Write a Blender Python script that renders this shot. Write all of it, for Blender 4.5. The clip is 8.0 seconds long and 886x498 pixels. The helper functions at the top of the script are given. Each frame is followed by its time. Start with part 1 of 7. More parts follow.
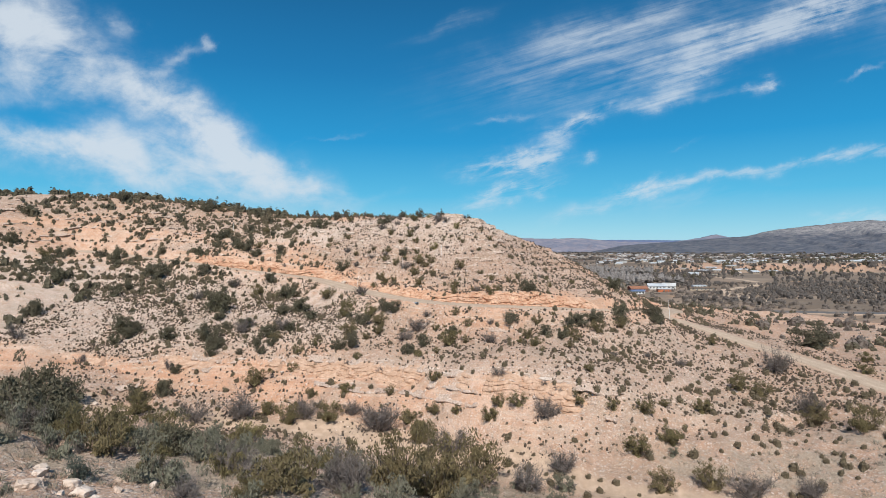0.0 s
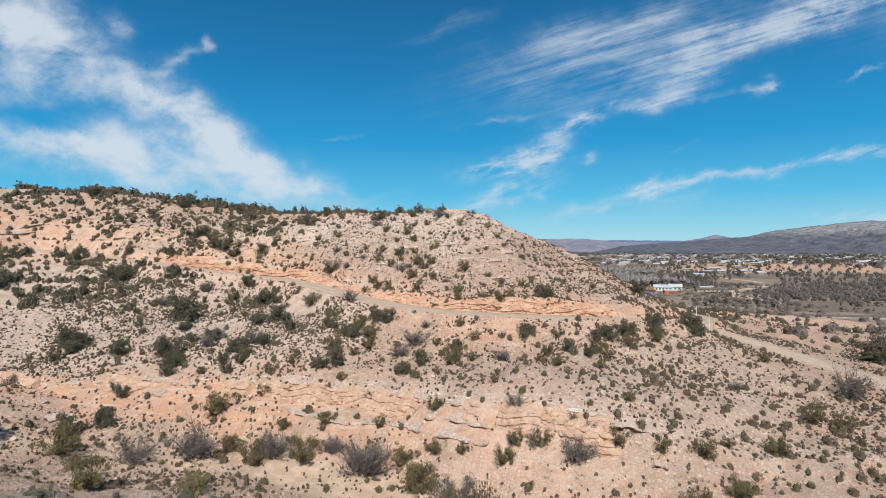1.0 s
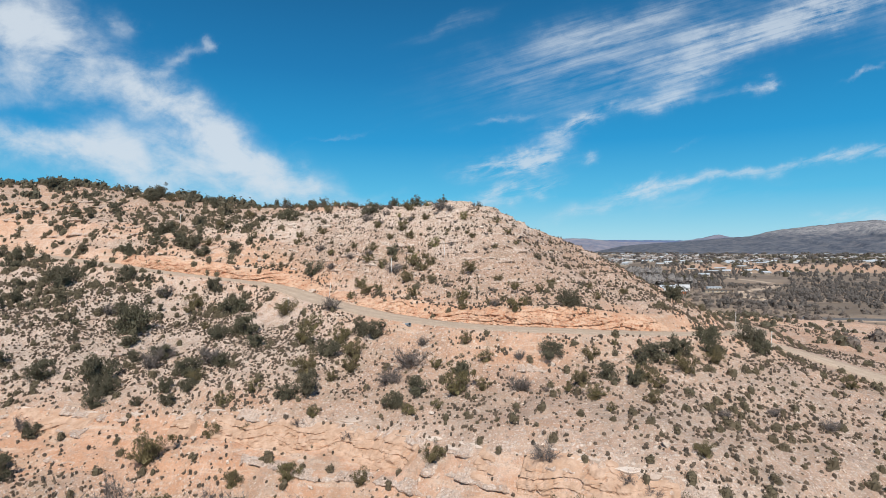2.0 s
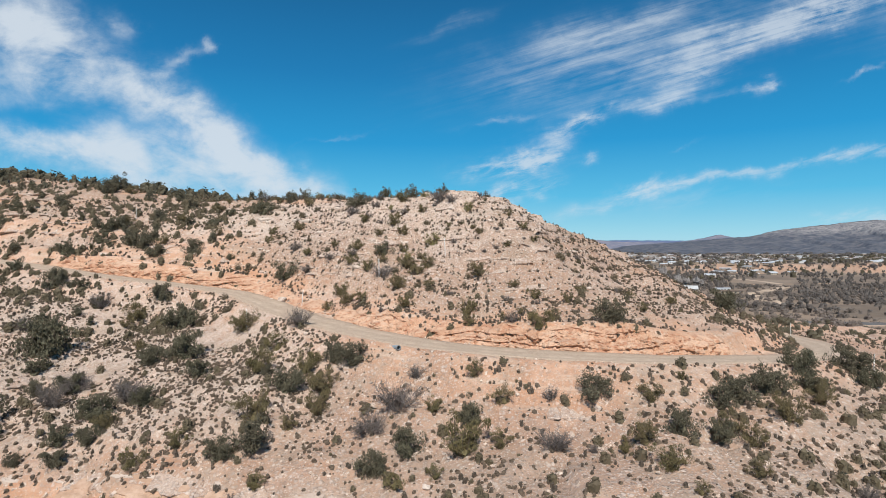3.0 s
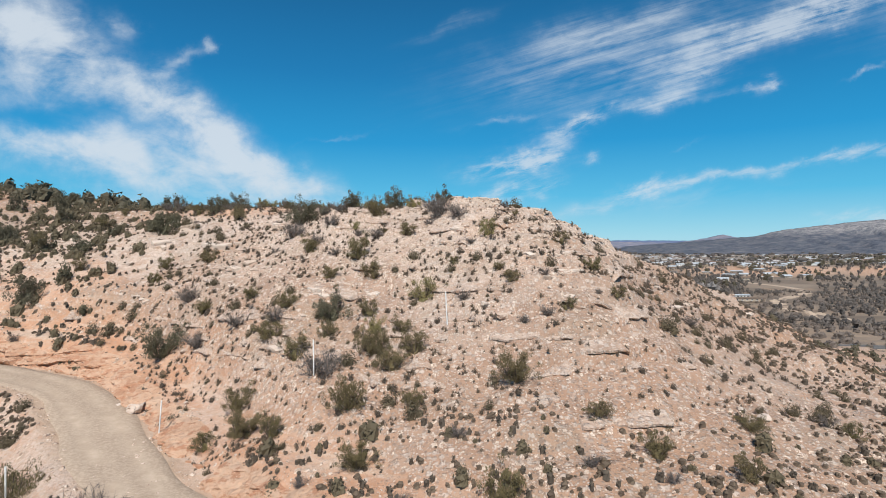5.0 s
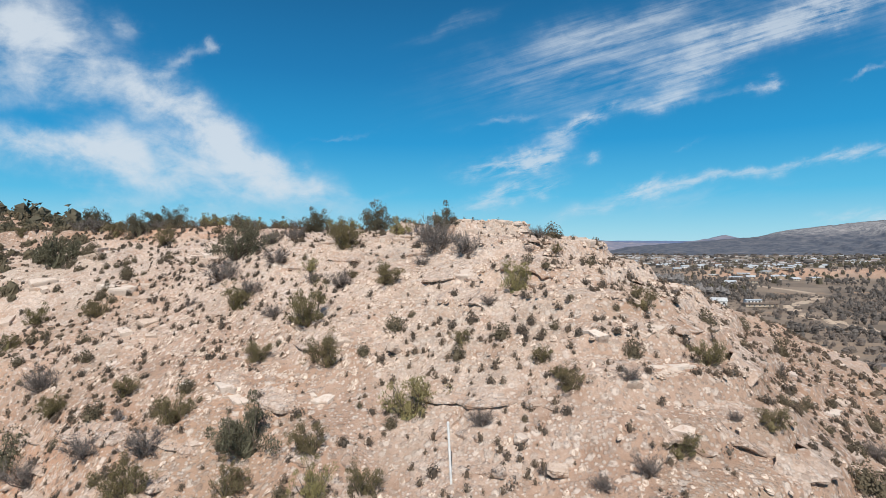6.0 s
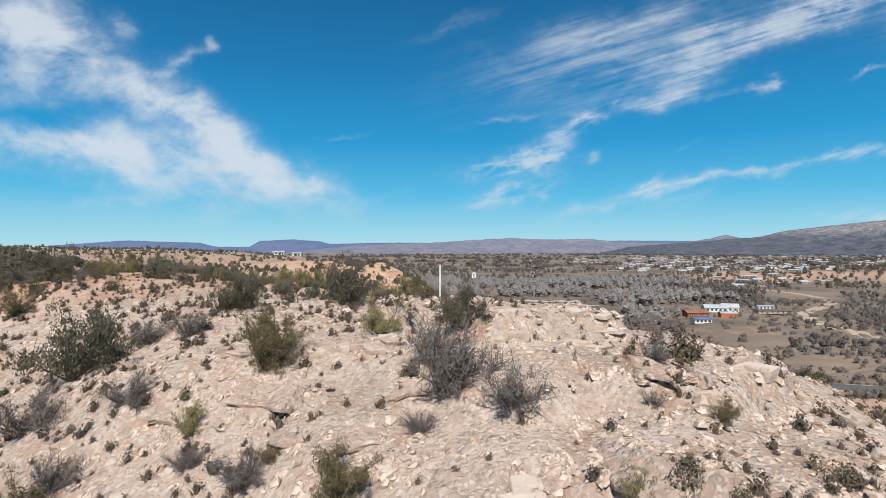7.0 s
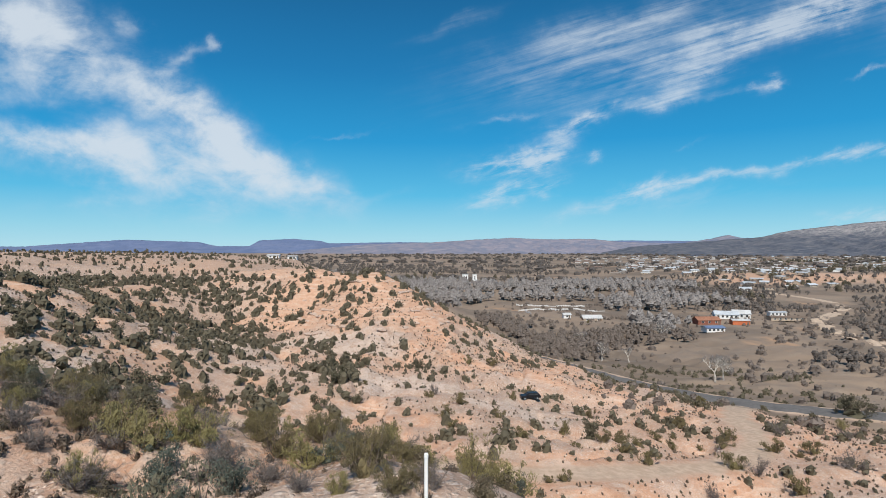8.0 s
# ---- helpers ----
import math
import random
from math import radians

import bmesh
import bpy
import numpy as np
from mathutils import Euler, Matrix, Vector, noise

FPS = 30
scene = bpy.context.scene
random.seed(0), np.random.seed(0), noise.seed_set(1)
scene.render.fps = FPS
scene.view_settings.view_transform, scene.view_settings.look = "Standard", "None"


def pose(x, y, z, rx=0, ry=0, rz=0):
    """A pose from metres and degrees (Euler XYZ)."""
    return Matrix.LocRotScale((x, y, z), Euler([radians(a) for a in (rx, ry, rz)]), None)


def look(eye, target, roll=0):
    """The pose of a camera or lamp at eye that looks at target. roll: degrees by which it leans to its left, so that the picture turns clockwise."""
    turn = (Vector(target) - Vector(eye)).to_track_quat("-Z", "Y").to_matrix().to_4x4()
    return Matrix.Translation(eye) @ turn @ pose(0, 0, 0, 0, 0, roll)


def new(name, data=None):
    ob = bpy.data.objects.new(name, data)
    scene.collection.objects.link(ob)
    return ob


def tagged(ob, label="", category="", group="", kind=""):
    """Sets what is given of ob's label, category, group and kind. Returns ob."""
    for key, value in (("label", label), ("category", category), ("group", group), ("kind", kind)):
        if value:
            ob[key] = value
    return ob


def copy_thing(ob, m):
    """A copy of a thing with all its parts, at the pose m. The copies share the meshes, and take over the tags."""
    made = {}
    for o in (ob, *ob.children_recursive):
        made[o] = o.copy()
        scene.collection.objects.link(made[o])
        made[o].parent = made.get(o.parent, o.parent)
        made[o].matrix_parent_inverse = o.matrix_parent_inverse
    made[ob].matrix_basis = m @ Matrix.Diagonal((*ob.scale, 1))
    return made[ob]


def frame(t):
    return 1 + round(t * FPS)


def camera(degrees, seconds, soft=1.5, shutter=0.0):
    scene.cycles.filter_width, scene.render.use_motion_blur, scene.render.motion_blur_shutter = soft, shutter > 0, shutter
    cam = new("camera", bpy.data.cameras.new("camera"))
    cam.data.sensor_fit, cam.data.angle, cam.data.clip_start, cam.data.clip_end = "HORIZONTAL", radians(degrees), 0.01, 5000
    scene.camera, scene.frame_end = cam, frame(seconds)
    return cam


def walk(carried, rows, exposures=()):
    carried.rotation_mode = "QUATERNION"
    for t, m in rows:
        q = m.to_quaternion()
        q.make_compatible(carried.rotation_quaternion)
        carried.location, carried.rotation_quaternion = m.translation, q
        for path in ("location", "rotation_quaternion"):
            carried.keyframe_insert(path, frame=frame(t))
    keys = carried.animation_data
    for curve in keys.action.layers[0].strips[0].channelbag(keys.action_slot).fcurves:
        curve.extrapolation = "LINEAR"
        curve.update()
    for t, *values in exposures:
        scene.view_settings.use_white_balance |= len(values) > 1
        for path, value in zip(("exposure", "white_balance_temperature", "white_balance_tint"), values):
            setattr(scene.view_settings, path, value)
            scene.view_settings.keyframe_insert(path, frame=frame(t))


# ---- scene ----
cam = camera(75.0, 8.0, soft=0.9)
METRES, EYE, TILT, LEAN, TURN = 120.0, 36.0, 0.0, 0.0, 0.0
ROWS = [
    (0.0, 0.00000, 0.0000, 0.00000, 0.00, -0.00, -0.0),
    (0.5, -0.00102, 0.0525, -0.00083, 0.01, 0.03, 0.0),
    (1.0, -0.00179, 0.1071, -0.00173, 0.03, 0.04, -0.02),
    (1.5, -0.00237, 0.1652, -0.00243, 0.05, 0.01, -0.01),
    (3.0, -0.00275, 0.3479, -0.00538, 0.10, 0.08, 0.08),
    (3.5, -0.00269, 0.4096, -0.00154, 0.13, 0.06, 0.12),
    (4.0, -0.00263, 0.4717, 0.00724, 0.17, 0.05, 0.13),
    (4.5, -0.00263, 0.5343, 0.01588, 0.18, 0.07, 0.13),
    (6.0, -0.00282, 0.7237, 0.04675, 0.30, 0.06, 0.1),
    (6.5, -0.00436, 0.7867, 0.06091, 0.33, 0.03, 0.01),
    (7.0, -0.00756, 0.8496, 0.07487, 0.35, -0.01, 0.03),
    (7.5, -0.00672, 0.9131, 0.08838, 0.38, -0.03, -0.04),
    (8.0, -0.00679, 0.9763, 0.10074, 0.40, -0.08, -0.05),
]
walk(cam, [(t, pose(0, 0, EYE, TILT, LEAN, TURN) @ pose(METRES * x, METRES * y, METRES * z, 90 + pitch, roll, yaw)) for t, x, y, z, yaw, pitch, roll in ROWS])

# ---- world, sun, exposure ----
SUN_ELEVATION, SUN_AZIMUTH = 48.0, -176.0    # degrees; azimuth clockwise from straight ahead
scene.view_settings.exposure = -0.02

world = bpy.data.worlds.new("sky")
scene.world = world
world.use_nodes = True
wt = world.node_tree
wt.nodes.clear()


def w_math(op, a, b=None, c=None, clamp=False):
    n = wt.nodes.new("ShaderNodeMath")
    n.operation, n.use_clamp = op, clamp
    for k, v in enumerate((a, b, c)):
        if v is None:
            continue
        if isinstance(v, (int, float)):
            n.inputs[k].default_value = v
        else:
            wt.links.new(v, n.inputs[k])
    return n.outputs[0]


def w_noise(vec, scale, detail=6.0, rough=0.6, warp=0.0):
    n = wt.nodes.new("ShaderNodeTexNoise")
    n.inputs["Scale"].default_value, n.inputs["Detail"].default_value = scale, detail
    n.inputs["Roughness"].default_value, n.inputs["Distortion"].default_value = rough, warp
    wt.links.new(vec, n.inputs["Vector"])
    return n.outputs["Fac"]


def w_step(v, a, b):
    n = wt.nodes.new("ShaderNodeMapRange")
    n.interpolation_type = "SMOOTHSTEP"
    n.inputs["From Min"].default_value, n.inputs["From Max"].default_value = a, b
    wt.links.new(v, n.inputs["Value"])
    return n.outputs["Result"]


w_coord = wt.nodes.new("ShaderNodeTexCoord")
w_split = wt.nodes.new("ShaderNodeSeparateXYZ")
wt.links.new(w_coord.outputs["Generated"], w_split.inputs[0])
# the sky ahead laid out flat: u to the right, v up, as tangents of the angle
w_ahead = w_math("MAXIMUM", w_split.outputs["Y"], 0.02)
w_u = w_math("DIVIDE", w_split.outputs["X"], w_ahead)
w_v = w_math("DIVIDE", w_split.outputs["Z"], w_ahead)

# its clouds are drawn on slightly crumpled coordinates, which gives them ragged outlines
w_smooth_u, w_smooth_v = w_u, w_v
w_plane = wt.nodes.new("ShaderNodeCombineXYZ")
wt.links.new(w_u, w_plane.inputs[0])
wt.links.new(w_v, w_plane.inputs[1])
w_other = wt.nodes.new("ShaderNodeCombineXYZ")
wt.links.new(w_v, w_other.inputs[0])
wt.links.new(w_u, w_other.inputs[1])
w_other.inputs[2].default_value = 3.7
w_u = w_math("MULTIPLY_ADD", w_math("SUBTRACT", w_noise(w_plane.outputs[0], 8.0, 6.0, 0.6), 0.5), 0.16, w_u)
w_v = w_math("MULTIPLY_ADD", w_math("SUBTRACT", w_noise(w_other.outputs[0], 8.0, 6.0, 0.6), 0.5), 0.075, w_v)


def w_turned(angle, sx, sy):
    """The flat sky turned by degrees and stretched, as texture coordinates."""
    c, s = math.cos(radians(angle)), math.sin(radians(angle))
    a = w_math("MULTIPLY_ADD", w_smooth_u, c * sx, w_math("MULTIPLY", w_smooth_v, s * sx))
    b = w_math("MULTIPLY_ADD", w_smooth_u, -s * sy, w_math("MULTIPLY", w_smooth_v, c * sy))
    n = wt.nodes.new("ShaderNodeCombineXYZ")
    wt.links.new(a, n.inputs[0])
    wt.links.new(b, n.inputs[1])
    return n.outputs[0]


def w_patch(u, v, long, short, angle, weight):
    """A soft oval of cloud: centre, half axes, its slope in degrees and its thickness."""
    c, s = math.cos(radians(angle)), math.sin(radians(angle))
    du, dv = w_math("SUBTRACT", w_u, u), w_math("SUBTRACT", w_v, v)
    a = w_math("MULTIPLY_ADD", du, c / long, w_math("MULTIPLY", dv, s / long))
    b = w_math("MULTIPLY_ADD", du, -s / short, w_math("MULTIPLY", dv, c / short))
    r = w_math("MULTIPLY_ADD", a, a, w_math("MULTIPLY", b, b))
    return w_math("MULTIPLY", w_math("EXPONENT", w_math("MULTIPLY", r, -1.0)), weight)


def w_sum(values):
    total = values[0]
    for v in values[1:]:
        total = w_math("ADD", total, v)
    return total


# the great cloud bank: two soft masses with a blue gap between, ragged towards the right, a veil below
rag = w_noise(w_turned(-14, 1.4, 2.2), 3.0, 9.0, 0.60, 0.4)
billow = w_noise(w_turned(8, 1.3, 1.9), 6.5, 9.0, 0.60, 0.3)
wisp = w_noise(w_turned(-10, 1.8, 4.0), 6.0, 9.0, 0.64, 0.5)
masses = w_sum([w_patch(-0.665, 0.345, 0.20, 0.062, -27, 1.0), w_patch(-0.76, 0.385, 0.16, 0.10, -20, 0.9), w_patch(-0.515, 0.285, 0.10, 0.030, -24, 0.75), w_patch(-0.575, 0.185, 0.24, 0.050, -7, 1.15), w_patch(-0.395, 0.208, 0.085, 0.045, -24, 1.05),
                w_patch(-0.335, 0.150, 0.085, 0.030, -22, 1.05), w_patch(-0.445, 0.245, 0.09, 0.026, -32, 0.55), w_patch(-0.72, 0.182, 0.12, 0.032, -4, 0.95), w_patch(-0.60, 0.275, 0.12, 0.030, -10, 0.45), w_patch(-0.80, 0.27, 0.12, 0.04, 0, 0.5), w_patch(-0.50, 0.125, 0.24, 0.035, -6, 0.75), w_patch(-0.42, 0.075, 0.26, 0.05, 0, 0.62),
                w_patch(-0.62, 0.075, 0.10, 0.010, 3, 0.30), w_patch(-0.23, 0.100, 0.06, 0.025, -25, 0.75), w_patch(-0.16, 0.105, 0.035, 0.014, -30, 0.45), w_patch(-0.10, 0.092, 0.05, 0.008, 12, 0.30),
                w_patch(-0.548, 0.392, 0.030, 0.026, -10, 0.85), w_patch(-0.413, 0.360, 0.011, 0.013, 20, 0.75), w_patch(-0.455, 0.335, 0.055, 0.011, 27, 0.55), w_patch(-0.50, 0.318, 0.045, 0.014, 10, 0.40), w_patch(-0.70, 0.232, 0.10, 0.022, -6, -0.75), w_patch(-0.56, 0.232, 0.12, 0.012, -12, -0.25)])
ragged = w_math("MULTIPLY_ADD", w_math("SUBTRACT", rag, 0.5), 1.8, w_math("MULTIPLY_ADD", w_math("SUBTRACT", billow, 0.5), 2.6, w_math("MULTIPLY_ADD", w_math("SUBTRACT", wisp, 0.5), 1.6, 1.0)))
thick_bank = w_step(w_math("MULTIPLY", masses, ragged), 0.08, 2.35)
# high cirrus: long combed fibres in the great streak, softer shreds below it
combed = w_sum([w_patch(0.56, 0.383, 0.23, 0.030, 21, 1.05), w_patch(0.70, 0.43, 0.16, 0.03, 22, 0.9), w_patch(0.27, 0.335, 0.26, 0.060, 13, 0.66), w_patch(0.415, 0.285, 0.070, 0.022, 27, 0.95), w_patch(0.34, 0.395, 0.18, 0.03, 15, 0.5), w_patch(0.95, 0.46, 0.2, 0.05, 20, 0.7), w_patch(0.36, 0.250, 0.11, 0.010, 14, 0.55), w_patch(0.045, 0.397, 0.060, 0.014, 27, 0.22), w_patch(-0.02, 0.368, 0.07, 0.014, 20, 0.18)])
shreds = w_sum([w_patch(0.24, 0.225, 0.060, 0.013, 20, 0.95), w_patch(0.165, 0.172, 0.060, 0.014, 20, 0.95), w_patch(0.10, 0.145, 0.085, 0.020, 8, 0.85), w_patch(0.135, 0.112, 0.060, 0.014, 14, 0.95), w_patch(0.085, 0.085, 0.075, 0.016, 12, 0.70), w_patch(0.18, 0.195, 0.10, 0.035, 32, 0.30), w_patch(0.257, 0.163, 0.020, 0.009, 12, 0.85), w_patch(0.549, 0.287, 0.028, 0.014, 25, 0.85), w_patch(0.51, 0.275, 0.05, 0.006, 12, 0.4),
                w_patch(0.358, 0.110, 0.07, 0.013, 16, 0.72), w_patch(0.46, 0.128, 0.08, 0.008, 10, 0.55), w_patch(0.60, 0.148, 0.09, 0.011, 9, 0.72), w_patch(0.74, 0.168, 0.10, 0.011, 8, 0.70), w_patch(0.28, 0.080, 0.13, 0.016, 14, 0.50), w_patch(0.45, 0.09, 0.18, 0.02, 8, 0.25), w_patch(0.74, 0.060, 0.12, 0.014, 4, 0.6), w_patch(-0.20, 0.195, 0.06, 0.004, 10, 0.30), w_patch(0.09, 0.222, 0.06, 0.006, 12, 0.40), w_patch(0.735, 0.315, 0.035, 0.006, 28, 0.5), w_patch(0.415, 0.185, 0.03, 0.005, 25, 0.3)])
fibre = w_noise(w_turned(16, 0.9, 17.0), 2.8, 9.0, 0.66, 0.25)
veil = w_noise(w_turned(15, 2.0, 4.5), 3.6, 8.0, 0.60, 0.5)
fine = w_noise(w_turned(14, 3.0, 11.0), 5.0, 8.0, 0.64, 0.5)
strand = w_math("MULTIPLY_ADD", fine, 0.6, w_math("MULTIPLY_ADD", veil, 0.8, w_math("MULTIPLY", fibre, 1.3)))
soft = w_math("MULTIPLY_ADD", fine, 1.6, w_math("MULTIPLY", veil, 1.6))
thick_streak = w_step(w_math("ADD", w_math("MULTIPLY", combed, w_math("MULTIPLY_ADD", strand, 2.2, -2.15)), w_math("MULTIPLY", shreds, w_math("MULTIPLY_ADD", soft, 2.0, -2.35))), 0.0, 1.45)
# the rest of the sky, behind and overhead: thin stray wisps
w_up = w_math("MAXIMUM", w_split.outputs["Z"], 0.08)
w_flat = wt.nodes.new("ShaderNodeCombineXYZ")
wt.links.new(w_math("DIVIDE", w_split.outputs["X"], w_up), w_flat.inputs[0])
wt.links.new(w_math("DIVIDE", w_split.outputs["Y"], w_up), w_flat.inputs[1])
stray = w_math("MULTIPLY", w_step(w_noise(w_flat.outputs[0], 0.8, 6.0, 0.6, 0.4), 0.55, 0.85), w_step(w_split.outputs["Y"], 0.3, -0.2))
in_front = w_step(w_split.outputs["Y"], 0.03, 0.25)
cover = w_math("ADD", w_math("MULTIPLY", w_math("MAXIMUM", thick_bank, w_math("MULTIPLY", thick_streak, 0.80)), in_front), w_math("MULTIPLY", stray, 0.6), clamp=True)
cover = w_math("MULTIPLY", cover, 0.88)

w_sky = wt.nodes.new("ShaderNodeTexSky")
w_sky.sky_type = "NISHITA"
w_sky.sun_disc = False
w_sky.sun_elevation = radians(SUN_ELEVATION)
w_sky.sun_rotation = radians(SUN_AZIMUTH)
w_sky.altitude = 1000
w_sky.air_density, w_sky.dust_density, w_sky.ozone_density = 1.0, 0.0, 1.5
w_mix = wt.nodes.new("ShaderNodeMix")
w_mix.data_type = "RGBA"
wt.links.new(cover, w_mix.inputs["Factor"])
# the clear sky's blue deepens from a pale horizon to the zenith
w_ramp = wt.nodes.new("ShaderNodeValToRGB")
wt.links.new(w_split.outputs["Z"], w_ramp.inputs["Fac"])
stops = ((0.0, (0.42, 0.72, 0.84)), (0.035, (0.29, 0.65, 0.82)), (0.09, (0.090, 0.50, 0.79)), (0.18, (0.016, 0.32, 0.66)), (0.29, (0.010, 0.205, 0.48)), (0.42, (0.008, 0.125, 0.315)), (1.0, (0.008, 0.07, 0.20)))
while len(w_ramp.color_ramp.elements) < len(stops):
    w_ramp.color_ramp.elements.new(0.5)
for e, (at, c) in zip(w_ramp.color_ramp.elements, stops):
    e.position, e.color = at, (*c, 1)
w_grade = wt.nodes.new("ShaderNodeMix")
w_grade.data_type = "RGBA"
w_grade.inputs["Factor"].default_value = 0.95
w_tens = wt.nodes.new("ShaderNodeVectorMath")
w_tens.operation = "SCALE"
w_tens.inputs["Scale"].default_value = 10.0
wt.links.new(w_ramp.outputs["Color"], w_tens.inputs[0])
wt.links.new(w_sky.outputs["Color"], w_grade.inputs["A"])
wt.links.new(w_tens.outputs[0], w_grade.inputs["B"])
wt.links.new(w_grade.outputs["Result"], w_mix.inputs["A"])
w_mix.inputs["B"].default_value = (6.9, 7.6, 8.3, 1)
w_bg = wt.nodes.new("ShaderNodeBackground")
w_bg.inputs["Strength"].default_value = 0.10
w_out = wt.nodes.new("ShaderNodeOutputWorld")
wt.links.new(w_mix.outputs["Result"], w_bg.inputs["Color"])
wt.links.new(w_bg.outputs["Background"], w_out.inputs["Surface"])

sun = new("sun", bpy.data.lights.new("sun", "SUN"))
sun.data.energy = 5.0
sun.data.angle = radians(0.55)
sun.data.color = (1.0, 0.955, 0.89)
_a, _e = radians(SUN_AZIMUTH), radians(SUN_ELEVATION)
sun_dir = Vector((math.sin(_a) * math.cos(_e), math.cos(_a) * math.cos(_e), math.sin(_e)))
sun.matrix_world = look(sun_dir * 300, (0, 0, 0))

# ---- materials ----
class Mat:
    """A node material with short calls for its nodes."""

    def __init__(self, name, rough=0.9):
        self.m = bpy.data.materials.new(name)
        self.m.use_nodes = True
        self.t = self.m.node_tree
        self.bsdf = self.t.nodes["Principled BSDF"]
        self.bsdf.inputs["Roughness"].default_value = rough
        self.bsdf.inputs["Specular IOR Level"].default_value = 0.15
        self.pos = self.node("ShaderNodeNewGeometry").outputs["Position"]

    def node(self, kind):
        return self.t.nodes.new(kind)

    def put(self, value, socket):
        if isinstance(value, (int, float)):
            socket.default_value = value
        elif isinstance(value, tuple):
            socket.default_value = (*value, 1)[:4]
        else:
            self.t.links.new(value, socket)

    def noise(self, scale, detail=4, rough=0.55, vec=None, warp=0.0):
        n = self.node("ShaderNodeTexNoise")
        n.inputs["Scale"].default_value, n.inputs["Detail"].default_value = scale, detail
        n.inputs["Roughness"].default_value, n.inputs["Distortion"].default_value = rough, warp
        self.put(vec or self.pos, n.inputs["Vector"])
        return n.outputs["Fac"]

    def cells(self, scale, vec=None, feature="F1", out="Distance"):
        n = self.node("ShaderNodeTexVoronoi")
        n.feature = feature
        n.inputs["Scale"].default_value = scale
        self.put(vec or self.pos, n.inputs["Vector"])
        return n.outputs[out]

    def span(self, v, a, b, c=0.0, d=1.0):
        n = self.node("ShaderNodeMapRange")
        n.interpolation_type = "SMOOTHSTEP"
        for k, q in zip(("From Min", "From Max", "To Min", "To Max"), (a, b, c, d)):
            n.inputs[k].default_value = q
        self.put(v, n.inputs["Value"])
        return n.outputs["Result"]

    def calc(self, op, a, b=0.0, clamp=False):
        n = self.node("ShaderNodeMath")
        n.operation, n.use_clamp = op, clamp
        self.put(a, n.inputs[0])
        self.put(b, n.inputs[1])
        return n.outputs[0]

    def mix(self, f, a, b):
        n = self.node("ShaderNodeMix")
        n.data_type = "RGBA"
        for v, k in ((f, "Factor"), (a, "A"), (b, "B")):
            self.put(v, n.inputs[k])
        return n.outputs["Result"]

    def stretched(self, x, y, z):
        n = self.node("ShaderNodeMapping")
        n.inputs["Scale"].default_value = (x, y, z)
        self.put(self.pos, n.inputs["Vector"])
        return n.outputs["Vector"]

    def layer(self, name):
        n = self.node("ShaderNodeAttribute")
        n.attribute_name = name
        s = self.node("ShaderNodeSeparateColor")
        self.t.links.new(n.outputs["Color"], s.inputs["Color"])
        return s.outputs["Red"], s.outputs["Green"], s.outputs["Blue"], n.outputs["Alpha"]

    def chance(self):
        return self.node("ShaderNodeObjectInfo").outputs["Random"]

    def island(self):
        return self.node("ShaderNodeNewGeometry").outputs["Random Per Island"]

    def bump(self, height, distance, strength=1.0):
        n = self.node("ShaderNodeBump")
        n.inputs["Distance"].default_value, n.inputs["Strength"].default_value = distance, strength
        self.put(height, n.inputs["Height"])
        self.put(n.outputs["Normal"], self.bsdf.inputs["Normal"])

    def done(self, color):
        self.put(color, self.bsdf.inputs["Base Color"])
        return self.m


